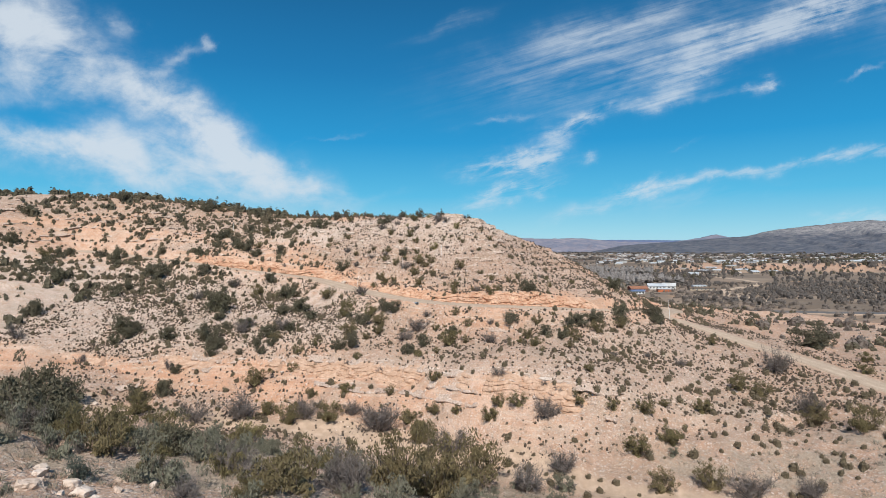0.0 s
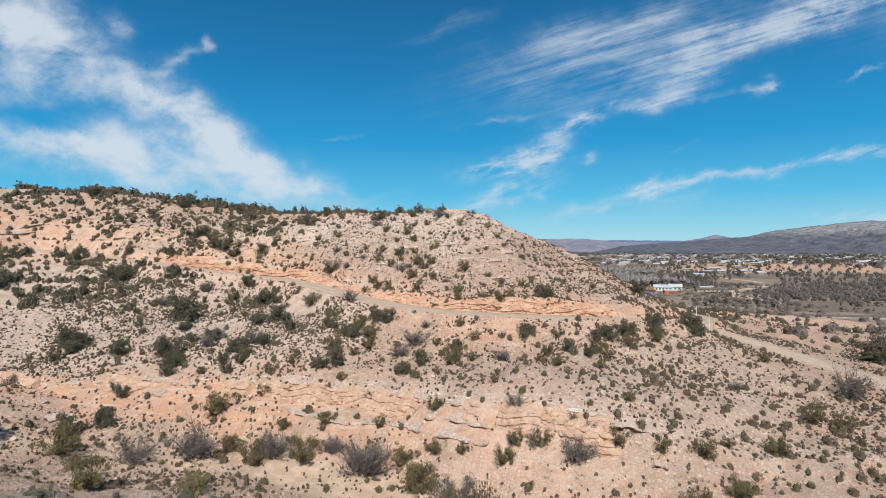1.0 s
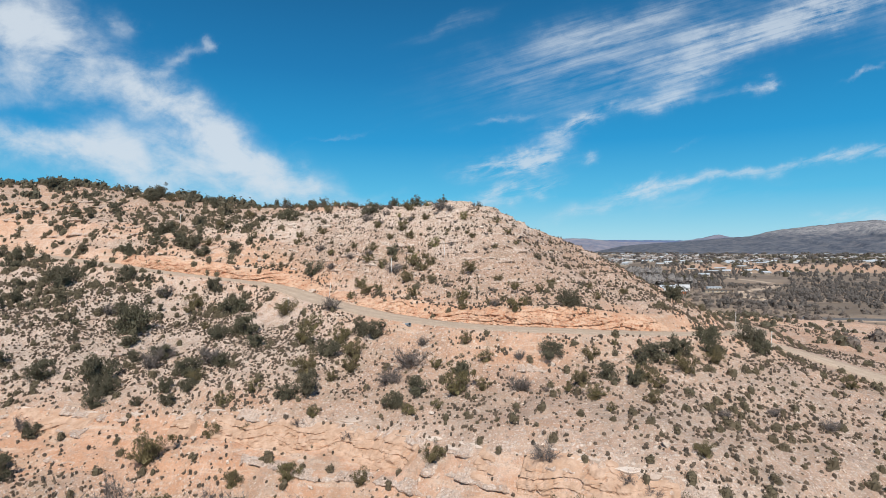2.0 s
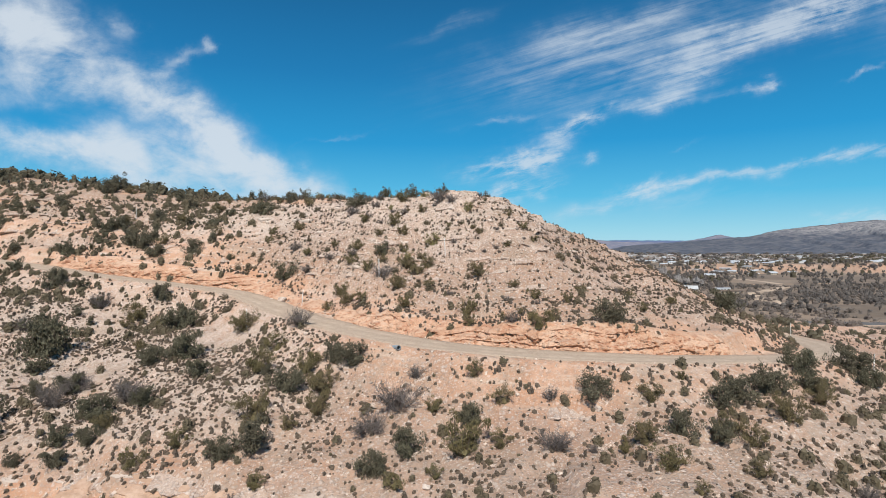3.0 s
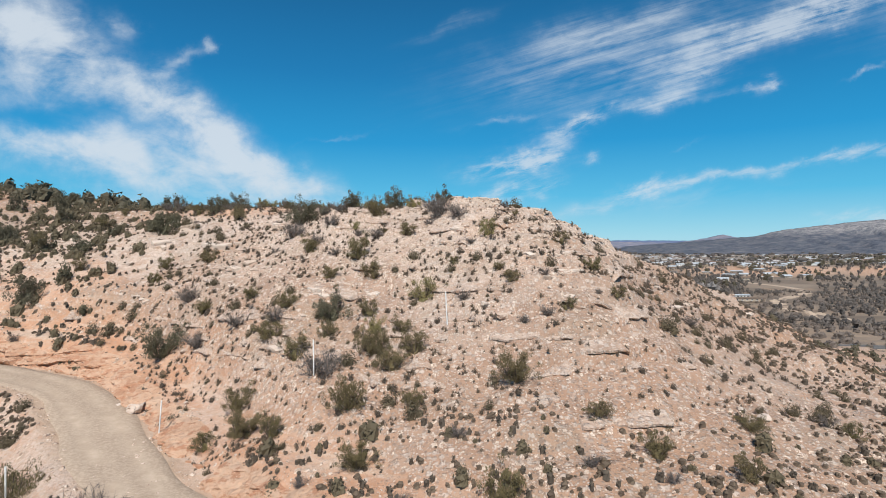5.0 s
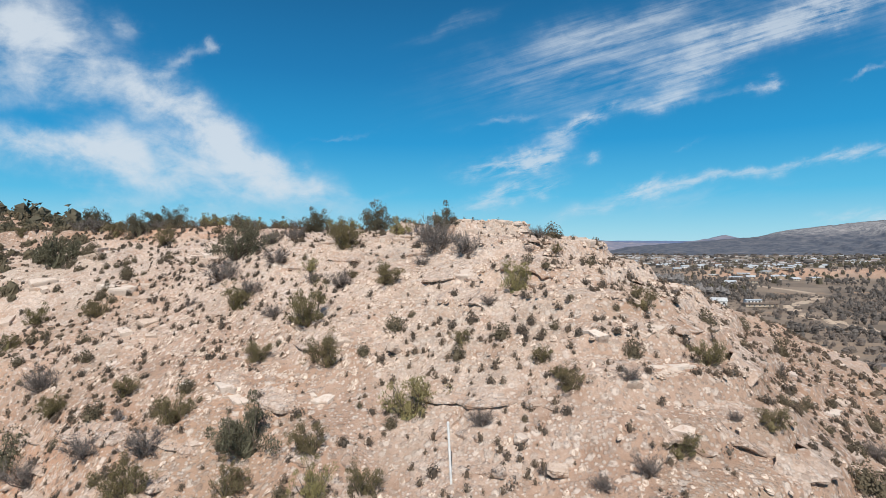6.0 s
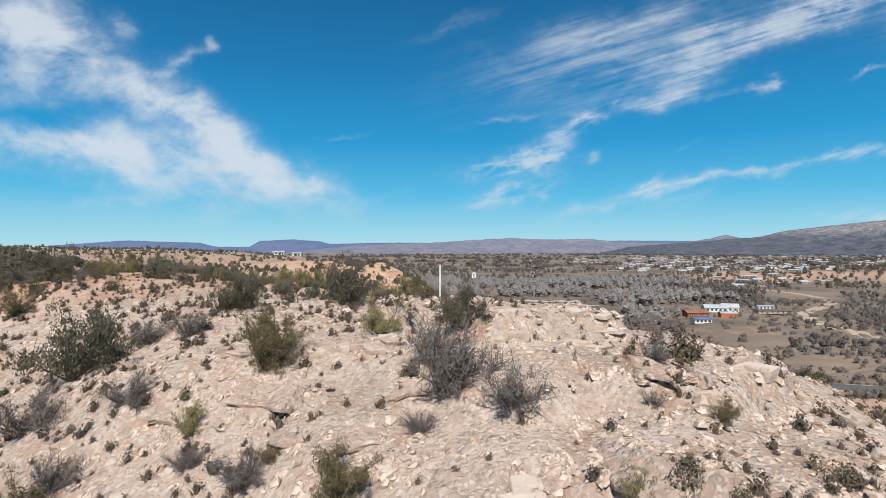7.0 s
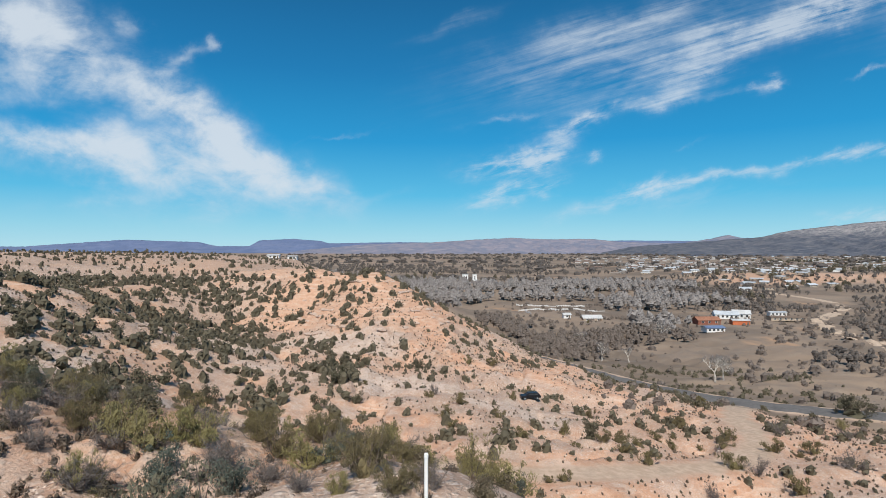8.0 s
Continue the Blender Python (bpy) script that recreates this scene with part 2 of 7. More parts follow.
def ground_material():
    m = Mat("desert_ground", 0.95)
    orange, pale, worn, valley = m.layer("soil")
    big, mid, small = m.noise(0.09, 4), m.noise(0.7, 5, 0.65), m.noise(6.0, 4, 0.7)
    tan = m.mix(m.span(mid, 0.3, 0.7), (0.350, 0.218, 0.150), (0.480, 0.322, 0.235))
    tan = m.mix(m.span(big, 0.35, 0.65, 0, 0.7), tan, (0.47, 0.285, 0.185))
    clay = m.mix(m.span(mid, 0.35, 0.7), (0.54, 0.285, 0.165), (0.65, 0.395, 0.265))
    band = m.noise(1.6, 3, 0.6, m.stretched(0.12, 0.12, 1.6))
    clay = m.mix(m.span(band, 0.52, 0.66), clay, (0.65, 0.46, 0.34))
    color = m.mix(orange, tan, clay)
    lime = m.mix(m.span(small, 0.35, 0.7), (0.52, 0.39, 0.31), (0.74, 0.61, 0.515))
    color = m.mix(m.calc("MULTIPLY", pale, m.span(mid, 0.25, 0.6)), color, lime)
    # gravel: chips of two sizes, each with a tone of its own
    warp = m.node("ShaderNodeVectorMath")
    warp.operation = "MULTIPLY_ADD"
    rag = m.node("ShaderNodeTexNoise")
    rag.inputs["Scale"].default_value, rag.inputs["Detail"].default_value = 3.0, 4
    m.put(m.pos, rag.inputs["Vector"])
    m.put(rag.outputs["Color"], warp.inputs[0])
    warp.inputs[1].default_value = (0.12, 0.12, 0.12)
    m.put(m.pos, warp.inputs[2])
    bare = m.calc("SUBTRACT", 1.0, m.calc("MAXIMUM", m.calc("MAXIMUM", m.calc("MULTIPLY", worn, 0.85), valley), m.calc("MULTIPLY", orange, 0.72)))
    relief = 0.0
    for scale, share, lift in ((3.6, 0.50, 0.6), (8.5, 0.35, 0.4)):
        tint = m.cells(scale, warp.outputs[0], out="Color")
        sep = m.node("ShaderNodeSeparateColor")
        m.t.links.new(tint, sep.inputs["Color"])
        shape = m.span(m.cells(scale, warp.outputs[0]), 0.62, 0.30)
        stone = m.mix(sep.outputs["Red"], m.mix(pale, (0.245, 0.170, 0.128), (0.42, 0.325, 0.265)), (0.75, 0.63, 0.54))
        many = m.calc("MULTIPLY", m.calc("MULTIPLY", shape, bare), m.calc("GREATER_THAN", sep.outputs["Green"], share))
        color = m.mix(m.calc("MULTIPLY", many, 0.88), color, stone)
        relief = m.calc("ADD", relief, m.calc("MULTIPLY", many, lift))
    plain0 = m.calc("MULTIPLY", m.calc("SUBTRACT", 1.0, worn), m.calc("SUBTRACT", 1.0, m.calc("MULTIPLY", pale, 0.9)))
    fleck = m.span(m.noise(3.2, 5, 0.75), 0.60, 0.70)
    grit = m.span(m.noise(11.0, 4, 0.8), 0.56, 0.70)
    color = m.mix(m.calc("MULTIPLY", grit, m.calc("SUBTRACT", 0.50, m.calc("MULTIPLY", m.calc("MAXIMUM", worn, orange), 0.38))), color, (0.74, 0.60, 0.50))
    # dark fleck and speck tones, deepened to stand in for shaded gaps between stones
    color = m.mix(m.calc("MULTIPLY", fleck, m.calc("MULTIPLY", 0.72, plain0)), color, (0.21, 0.148, 0.112))
    speck = m.span(m.noise(7.0, 4, 0.75), 0.60, 0.66)
    color = m.mix(m.calc("MULTIPLY", speck, m.calc("MULTIPLY", 0.6, plain0)), color, (0.19, 0.13, 0.098))
    # weathered patches, and shade of the hollows between stones put into the colour
    plain = m.calc("MULTIPLY", bare, m.calc("SUBTRACT", 1.0, m.calc("MULTIPLY", m.calc("MAXIMUM", orange, pale), 0.65)))
    patch = m.noise(1.7, 8, 0.82)
    color = m.mix(m.calc("MULTIPLY", m.span(patch, 0.50, 0.62), m.calc("MULTIPLY", plain, 0.55)), color, (0.40, 0.272, 0.198))
    color = m.mix(m.calc("MULTIPLY", m.span(m.noise(0.42, 7, 0.75), 0.50, 0.66), m.calc("MULTIPLY", plain, 0.34)), color, (0.40, 0.31, 0.25))
    dust = m.mix(m.span(m.noise(1.1, 4), 0.35, 0.7), (0.46, 0.335, 0.24), (0.58, 0.43, 0.32))
    color = m.mix(worn, color, dust)
    # valley floor: dry grass, bare red earth, dark thickets between
    field = m.noise(0.011, 5, 0.6)
    floor = m.mix(m.span(field, 0.40, 0.60), (0.172, 0.134, 0.103), (0.275, 0.208, 0.154))
    floor = m.mix(m.span(m.noise(0.05, 5, 0.65), 0.5, 0.7, 0, 0.7), floor, (0.19, 0.155, 0.128))
    floor = m.mix(m.span(m.noise(0.02, 4, 0.6, warp=0.5), 0.60, 0.72), floor, (0.42, 0.27, 0.17))
    color = m.mix(valley, color, floor)
    litter, clump, _, _ = m.layer("cover")
    thatch = m.mix(m.span(m.noise(4.0, 6, 0.75), 0.35, 0.68), (0.25, 0.205, 0.158), (0.43, 0.365, 0.285))
    color = m.mix(m.calc("MULTIPLY", litter, m.span(m.noise(0.9, 5, 0.7), 0.30, 0.55)), color, thatch)
    m.bump(m.calc("ADD", relief, m.calc("ADD", m.noise(2.6, 9, 0.8), m.calc("MULTIPLY", m.noise(8.0, 5, 0.75), 0.5))), 0.10, 0.85)
    return m.done(color)


def plain_material(name, a, b, scale=8.0, rough=0.85, relief=0.01, chance=0.0):
    m = Mat(name, rough)
    color = m.mix(m.span(m.noise(scale, 5, 0.6), 0.3, 0.7), a, b)
    color = m.mix(m.span(m.noise(scale * 0.13, 3), 0.45, 0.75, 0, 0.5), color, tuple(0.6 * v for v in a))
    if chance:
        color = m.mix(m.calc("MULTIPLY", m.chance(), chance), color, tuple(0.45 * v for v in a))
    if relief:
        m.bump(m.noise(scale * 2.5, 5), relief, 0.7)
    return m.done(color)


def leaf_material(name, dark, light, dry):
    """Small leaves: their colour varies from sprig to sprig and from bush to bush."""
    m = Mat(name, 0.7)
    color = m.mix(m.span(m.island(), -0.35, 1.35), dark, light)
    color = m.mix(m.calc("MULTIPLY", m.chance(), 0.55), color, dry)
    m.bsdf.inputs["Subsurface Weight"].default_value = 0.0
    return m.done(color)


def rock_material():
    m = Mat("limestone", 0.92)
    tone = m.mix(m.chance(), (0.50, 0.38, 0.30), (0.70, 0.60, 0.52))
    color = m.mix(m.span(m.noise(5, 5, 0.65), 0.4, 0.7), tone, (0.62, 0.50, 0.41))
    color = m.mix(m.span(m.noise(3.2, 7, 0.8), 0.54, 0.66), color, (0.40, 0.29, 0.22))
    color = m.mix(m.span(m.noise(1.6, 4), 0.55, 0.75, 0, 0.6), color, (0.46, 0.26, 0.16))
    m.bump(m.noise(9, 6, 0.7), 0.04, 0.8)
    return m.done(color)


def stones_material():
    m = Mat("loose_stone", 0.93)
    color = m.mix(m.island(), (0.30, 0.205, 0.148), (0.74, 0.61, 0.505))
    color = m.mix(m.span(m.noise(8, 4), 0.5, 0.8, 0, 0.5), color, (0.5, 0.3, 0.2))
    m.bump(m.noise(25, 4), 0.01)
    return m.done(color)


GROUND = ground_material()
ROCK, STONES = rock_material(), stones_material()


def road_material():
    """Graded dirt: paler packed wheel tracks, loose gravel between and along the edges."""
    m = Mat("road_dust", 0.95)
    lane, _, _, _ = m.layer("lane")
    loose = m.mix(m.span(m.noise(7.0, 5, 0.75), 0.35, 0.68), (0.37, 0.28, 0.207), (0.53, 0.415, 0.315))
    packed = m.mix(m.span(m.noise(1.3, 4), 0.35, 0.7), (0.48, 0.37, 0.275), (0.58, 0.46, 0.35))
    color = m.mix(m.calc("MULTIPLY", lane, m.span(m.noise(0.6, 4), 0.25, 0.6)), loose, packed)
    m.bump(m.noise(9.0, 6, 0.75), 0.03, 0.8)
    return m.done(color)


ROAD_DUST = road_material()
ASPHALT = plain_material("worn_asphalt", (0.125, 0.118, 0.112), (0.165, 0.155, 0.146), 1.5, 0.9, 0.004)
CREOSOTE = leaf_material("creosote_leaves", (0.09, 0.076, 0.036), (0.215, 0.181, 0.089), (0.159, 0.122, 0.072))
OLIVE_BRUSH = leaf_material("olive_brush", (0.073, 0.061, 0.037), (0.159, 0.134, 0.084), (0.133, 0.101, 0.069))
JUNIPER = leaf_material("juniper_leaves", (0.067, 0.064, 0.041), (0.159, 0.148, 0.096), (0.125, 0.107, 0.076))
SAGE = leaf_material("grey_brush", (0.11, 0.096, 0.09), (0.225, 0.198, 0.182), (0.17, 0.14, 0.125))
FAR_SCRUB = leaf_material("far_scrub", (0.062, 0.057, 0.037), (0.137, 0.122, 0.082), (0.112, 0.093, 0.066))
BARE_WOOD = leaf_material("bare_twigs", (0.17, 0.153, 0.143), (0.32, 0.296, 0.28), (0.18, 0.161, 0.149))
BARK = plain_material("grey_bark", (0.11, 0.085, 0.066), (0.19, 0.155, 0.125), 14, 0.9, 0.01)
WHITE_BARK = plain_material("white_bark", (0.42, 0.38, 0.33), (0.58, 0.54, 0.48), 6, 0.85, 0.01)
WHITE_PIPE = plain_material("weathered_white_plastic", (0.72, 0.71, 0.68), (0.82, 0.81, 0.78), 5, 0.55, 0.001)
GALVANISED = plain_material("galvanised_steel", (0.20, 0.23, 0.25), (0.32, 0.36, 0.39), 6, 0.45, 0.002)
YELLOW_LEAVES = leaf_material("yellow_green_leaves", (0.15, 0.134, 0.053), (0.33, 0.288, 0.126), (0.22, 0.18, 0.093))
SALTBUSH = leaf_material("saltbush_leaves", (0.108, 0.110, 0.078), (0.225, 0.222, 0.162), (0.19, 0.175, 0.132))
BLUE_SAGE = leaf_material("blue_sage_leaves", (0.055, 0.07, 0.055), (0.13, 0.15, 0.12), (0.10, 0.11, 0.09))
LOW_SCRUB = leaf_material("low_scrub_leaves", (0.063, 0.05, 0.039), (0.13, 0.106, 0.081), (0.109, 0.084, 0.066))
TUFT = leaf_material("brown_tufts", (0.084, 0.06, 0.044), (0.168, 0.128, 0.092), (0.143, 0.108, 0.077))
GREY_GRASS = leaf_material("grey_grass", (0.17, 0.145, 0.11), (0.30, 0.265, 0.205), (0.22, 0.19, 0.15))
MESQUITE = leaf_material("mesquite_twigs", (0.12, 0.098, 0.084), (0.2, 0.166, 0.142), (0.15, 0.124, 0.106))

DARK_WOOD = leaf_material("dark_twigs", (0.090, 0.078, 0.070), (0.15, 0.131, 0.117), (0.09, 0.078, 0.07))
CAR_PAINT = plain_material("black_car_paint", (0.012, 0.013, 0.015), (0.022, 0.023, 0.026), 3, 0.25, 0)
RUBBER = plain_material("tyre_rubber", (0.02, 0.02, 0.02), (0.035, 0.034, 0.033), 20, 0.85, 0.002)
DARK_GLASS = plain_material("dark_window_glass", (0.03, 0.035, 0.04), (0.05, 0.055, 0.06), 2, 0.1, 0)
WHITE_PAINT = plain_material("white_house_paint", (0.70, 0.69, 0.66), (0.80, 0.79, 0.77), 1.5, 0.7, 0.002)
TAN_WALL = plain_material("tan_stucco", (0.40, 0.32, 0.24), (0.50, 0.41, 0.32), 1.5, 0.9, 0.003)
BARN_RED = plain_material("barn_red_boards", (0.22, 0.085, 0.058), (0.30, 0.12, 0.082), 2, 0.8, 0.004)
ORANGE_METAL = plain_material("orange_painted_metal", (0.48, 0.14, 0.065), (0.56, 0.18, 0.085), 2, 0.6, 0.002)
ROOF_RUST = plain_material("rusty_roof", (0.27, 0.12, 0.075), (0.37, 0.19, 0.12), 1.2, 0.75, 0.004)
ROOF_GREY = plain_material("grey_metal_roof", (0.42, 0.45, 0.48), (0.56, 0.59, 0.61), 1.2, 0.5, 0.002)
ROOF_WHITE = plain_material("white_roof", (0.46, 0.46, 0.45), (0.60, 0.60, 0.59), 1.2, 0.6, 0.002)
ROOF_BLUE = plain_material("blue_metal_roof", (0.11, 0.16, 0.27), (0.17, 0.22, 0.33), 1.2, 0.5, 0.002)
ROOF_BROWN = plain_material("brown_shingle_roof", (0.14, 0.105, 0.08), (0.21, 0.16, 0.125), 2, 0.85, 0.004)


def clay_material():
    m = Mat("red_clay_rock", 0.95)
    color = m.mix(m.span(m.noise(0.35, 4), 0.35, 0.65), (0.57, 0.325, 0.205), (0.68, 0.455, 0.32))
    color = m.mix(m.span(m.noise(3.5, 5, 0.65), 0.45, 0.72), color, (0.66, 0.46, 0.33))
    band = m.noise(2.2, 6, 0.72, m.stretched(0.55, 0.55, 1.5))
    color = m.mix(m.span(band, 0.50, 0.60), color, (0.52, 0.27, 0.165))
    color = m.mix(m.span(band, 0.62, 0.72), color, (0.66, 0.49, 0.375))
    m.bump(m.calc("ADD", m.noise(4, 9, 0.80), m.cells(3.2, m.stretched(1.0, 1.0, 0.6), "DISTANCE_TO_EDGE")), 0.14, 1.0)
    return m.done(color)


CLAY_ROCK = clay_material()


def pale_bank_material():
    m = Mat("pale_bank_rock", 0.95)
    color = m.mix(m.span(m.noise(1.4, 5, 0.65), 0.35, 0.7), (0.46, 0.30, 0.205), (0.60, 0.42, 0.31))
    band = m.noise(2.0, 4, 0.65, m.stretched(0.22, 0.22, 2.6))
    color = m.mix(m.span(band, 0.58, 0.68), color, (0.54, 0.33, 0.215))
    m.bump(m.calc("ADD", m.noise(6, 7, 0.72), band), 0.06, 0.9)
    return m.done(color)


PALE_BANK = pale_bank_material()

# ---- landform ----
# Lines along which the land is laid out: (x, y, z) in metres, z = 0 on the valley floor.
NEAR_BANK = [(-75, -5, 33), (-35, 0, 31), (0, -8, 29), (35, -8, 25), (80, -5, 20),
             (-70, 42, 27.5), (-21, 32, 26.4), (-32, 29, 27.2), (-15, 25, 26.2), (-2, 30, 22.6), (0, 37, 19.8), (14, 33, 18.5), (30, 30, 17)]
NEAR_FLANK = [(-52, 52, 22.5), (-30, 50, 20.5), (-12, 47, 18.8), (0, 45, 16.8), (12, 42, 16.0), (28, 38, 15.4)]
WASH = [(-62, 65, 19.4), (-38, 66, 17.8), (-26, 65.5, 16.9), (-14, 63.4, 16.1), (-2, 60.4, 15.5), (6.5, 56.3, 15.0), (16, 50.5, 14.6), (28, 45, 14.1), (55, 36, 13.2)]
BANK_FOOT = [(-36.5, 72.0, 18.0), (-22, 68, 17.0), (-6, 65, 16.7), (4, 60.5, 16.2), (14, 56.5, 16.1), (26.4, 54.5, 17.2), (38, 53, 17.8)]
BANK_LIP = [(-56, 78, 23.2), (-36, 77.5, 21.5), (-20, 76, 22.0), (-6, 72.5, 21.6), (2, 67, 21.5), (8, 64.3, 21.9), (14, 61, 20.9), (20.5, 59.7, 19.4), (27, 59.4, 19.4), (37, 60, 19.0)]
MID_SLOPE = [(-58, 92, 27), (-33, 87, 23.8), (-18, 84, 24.4), (-5, 78.2, 23.5), (7, 74, 23.4), (20, 73, 23.4), (24, 81.2, 25.3), (36, 74, 21.3)]
ROAD = [(-78.0, 124.0, 35.6), (-57.0, 115.0, 34.0), (-45.1, 110.8, 32.8), (-34.1, 109.5, 31.5), (-24.6, 108.2, 30.6), (-18.4, 101.9, 29.6), (-12.7, 95.1, 28.9), (-6.8, 90.2, 28.2),
        (0.9, 85.8, 27.8), (7.6, 83.2, 27.7), (15.7, 82.8, 27.5), (22.5, 85.9, 26.9), (28.5, 89.3, 26.4), (33.5, 93, 25.8), (37.5, 99, 25.0), (44, 109, 24.0), (47, 124, 23.2)]
LOWER_ROAD = [(34, 94.5, 25.6), (40, 91.5, 23.8), (44, 86, 22.4), (48, 75, 21.2), (50, 62, 20.2), (54, 42, 18.6), (60, 15, 17.0)]
HILL_FACE = [(-64, 121, 37.4), (-45, 119, 36.0), (-30, 114, 34.6), (-16, 107, 33.2), (-7, 101.3, 32.4), (6.5, 104.8, 36.6), (2.8, 107.1, 38.0), (3, 98.5, 32.6), (9, 94, 31.2), (16, 95.5, 31.0), (24.5, 98, 29.6),
             (-22, 119, 38.2), (-8.5, 111, 37.2), (-1.6, 106.6, 36.3), (7, 106.5, 37.8), (13, 106, 34.8), (21, 108, 31.8), (21, 116, 34.9)]
CREST = [(-100, 150, 50.0), (-80, 147, 49.2), (-62, 141, 46.2), (-46, 135, 43.0), (-32, 131, 42.2), (-21, 125.5, 41.2), (-13, 120.4, 41.3), (-7, 119.6, 42.4), (-2.5, 119.6, 42.9), (0, 116, 42.1), (3.6, 118.8, 43.0), (8, 114, 40.5), (9, 118, 41.3), (11.5, 119, 40.2),
         (14.7, 120, 38.9), (24, 131, 35.4)]
HILL_TOP = [(-4, 125, 42.7), (1, 129, 42.4), (-10, 130, 42.6), (-18, 140, 42.8), (-40, 150, 44), (-70, 165, 46.5), (7, 126, 40.6), (-4, 136, 41.6)]
BACK_FOOT = [(14, 142, 32), (30, 150, 26), (-12, 152, 34), (-30, 165, 34.5), (-2, 160, 27), (14, 165, 24.5), (45, 165, 22), (-45, 190, 31), (-20, 180, 25)]
BENCH = [(0, 188, 23), (14, 180, 23.6), (33, 196, 20.2), (45, 208, 19), (56, 190, 19.5), (18, 208, 21.8), (-5, 205, 21.4), (-18, 203, 22), (-40, 211, 24.6), (-18, 220, 23.2), (14, 224, 20.8), (30, 232, 19.2)]
SPUR_LEFT = [(-62, 224, 32), (-70, 229, 35), (-78, 228, 40.5), (-95, 205, 44), (-110, 240, 44), (-55, 236, 28.2), (-72, 268, 28.6), (-90, 300, 34)]
GULLY = [(-40, 262, 23.6), (-23, 245, 23.2), (-60, 290, 25.6), (-40, 285, 26.3), (-10, 250, 23)]
ORANGE_RIDGE = [(-43, 304, 31.8), (-27, 305, 40.6), (-18, 297, 36.2), (-15, 274, 28.5), (-4, 290, 29), (6, 282, 22.5), (25, 262, 18.2), (-50, 322, 39.5), (-70, 336, 39), (-105, 400, 41.5), (-120, 560, 39.5), (-17, 342, 31), (3, 345, 17), (-60, 420, 33)]
PLATEAU = [(-140, 130, 50), (-160, 250, 46.5), (-220, 350, 45.5), (-300, 480, 44.5), (-180, 600, 40), (-260, 200, 49), (-126, 353, 34.5), (-420, 700, 38), (-400, 100, 50)]
LOWLAND = [(70, 109, 18), (95, 80, 17), (80, 140, 17.5), (140, 160, 13), (62, 160, 20), (62, 225, 15.5), (100, 232, 12), (98, 246, 10.2), (74, 255, 10.2), (57, 270, 10.2), (39, 304, 9.8), (20, 345, 8.5),
           (83, 300, 6), (150, 300, 6), (128, 345, 5), (220, 250, 7), (200, 120, 12), (300, 60, 10), (150, 450, 1.5), (40, 420, 2), (90, 560, 0), (315, 580, 0), (0, 560, 2), (-40, 640, 6), (400, 300, 2), (500, 600, 0), (120, -60, 18), (250, -100, 14), (-150, -80, 34), (0, -120, 24)]

LINES = (NEAR_BANK, NEAR_FLANK, WASH, BANK_FOOT, BANK_LIP, MID_SLOPE, ROAD, LOWER_ROAD, HILL_FACE, CREST, HILL_TOP, BACK_FOOT, BENCH, SPUR_LEFT, GULLY, ORANGE_RIDGE, PLATEAU, LOWLAND)
NODES = np.array([p for line in LINES for p in line], float)
SOFT = 3.0


def _kernel(d2):
    return -np.sqrt(d2 + SOFT * SOFT)


def _solve_land():
    d2 = ((NODES[:, None, :2] - NODES[None, :, :2]) ** 2).sum(-1)
    n = len(NODES)
    a = np.zeros((n + 1, n + 1))
    a[:n, :n] = _kernel(d2) + 0.12 * np.eye(n)
    a[:n, n] = a[n, :n] = 1
    return np.linalg.solve(a, np.append(NODES[:, 2], 0.0))


WEIGHTS = _solve_land()


def smooth(a, b, v):
    q = np.clip((v - a) / (b - a), 0, 1)
    return q * q * (3 - 2 * q)


def _hash(i, j, seed):
    h = (i.astype(np.int64) * 374761393 + j.astype(np.int64) * 668265263 + seed * 1442695041) & 0xFFFFFFFF
    h = ((h ^ (h >> 13)) * 1274126177) & 0xFFFFFFFF
    return ((h ^ (h >> 16)) & 0xFFFF) / 65535.0


def value_noise(x, y, seed=0):
    i, j = np.floor(x), np.floor(y)
    u, v = x - i, y - j
    u, v = u * u * u * (u * (u * 6 - 15) + 10), v * v * v * (v * (v * 6 - 15) + 10)
    a, b, c, d = _hash(i, j, seed), _hash(i + 1, j, seed), _hash(i, j + 1, seed), _hash(i + 1, j + 1, seed)
    return (a + (b - a) * u + (c - a) * v + (a - b - c + d) * u * v) * 2 - 1


def fbm(x, y, octaves=4, seed=0):
    total, gain = 0, 1.0
    for o in range(octaves):
        total = total + gain * value_noise(x * 2 ** o + 17.3 * o, y * 2 ** o - 9.1 * o, seed + o)
        gain *= 0.5
    return total


def along(line, x, y):
    """Distance to a polyline in plan, the height of its nearest point and the side (positive to its left)."""
    best = np.full(np.shape(x), 1e9)
    z = np.zeros(np.shape(x))
    side = np.zeros(np.shape(x))
    for (x0, y0, z0), (x1, y1, z1) in zip(line[:-1], line[1:]):
        dx, dy = x1 - x0, y1 - y0
        f = np.clip(((x - x0) * dx + (y - y0) * dy) / (dx * dx + dy * dy), 0, 1)
        d = np.hypot(x - x0 - f * dx, y - y0 - f * dy)
        near = d < best
        best = np.where(near, d, best)
        z = np.where(near, z0 + f * (z1 - z0), z)
        side = np.where(near, np.sign(dx * (y - y0) - dy * (x - x0)), side)
    return best, z, side


def rounded(line, cuts=2):
    """A polyline with its corners cut."""
    for _ in range(cuts):
        out = [line[0]]
        for p, q in zip(line[:-1], line[1:]):
            out += [tuple(0.75 * a + 0.25 * b for a, b in zip(p, q)), tuple(0.25 * a + 0.75 * b for a, b in zip(p, q))]
        line = out + [line[-1]]
    return line


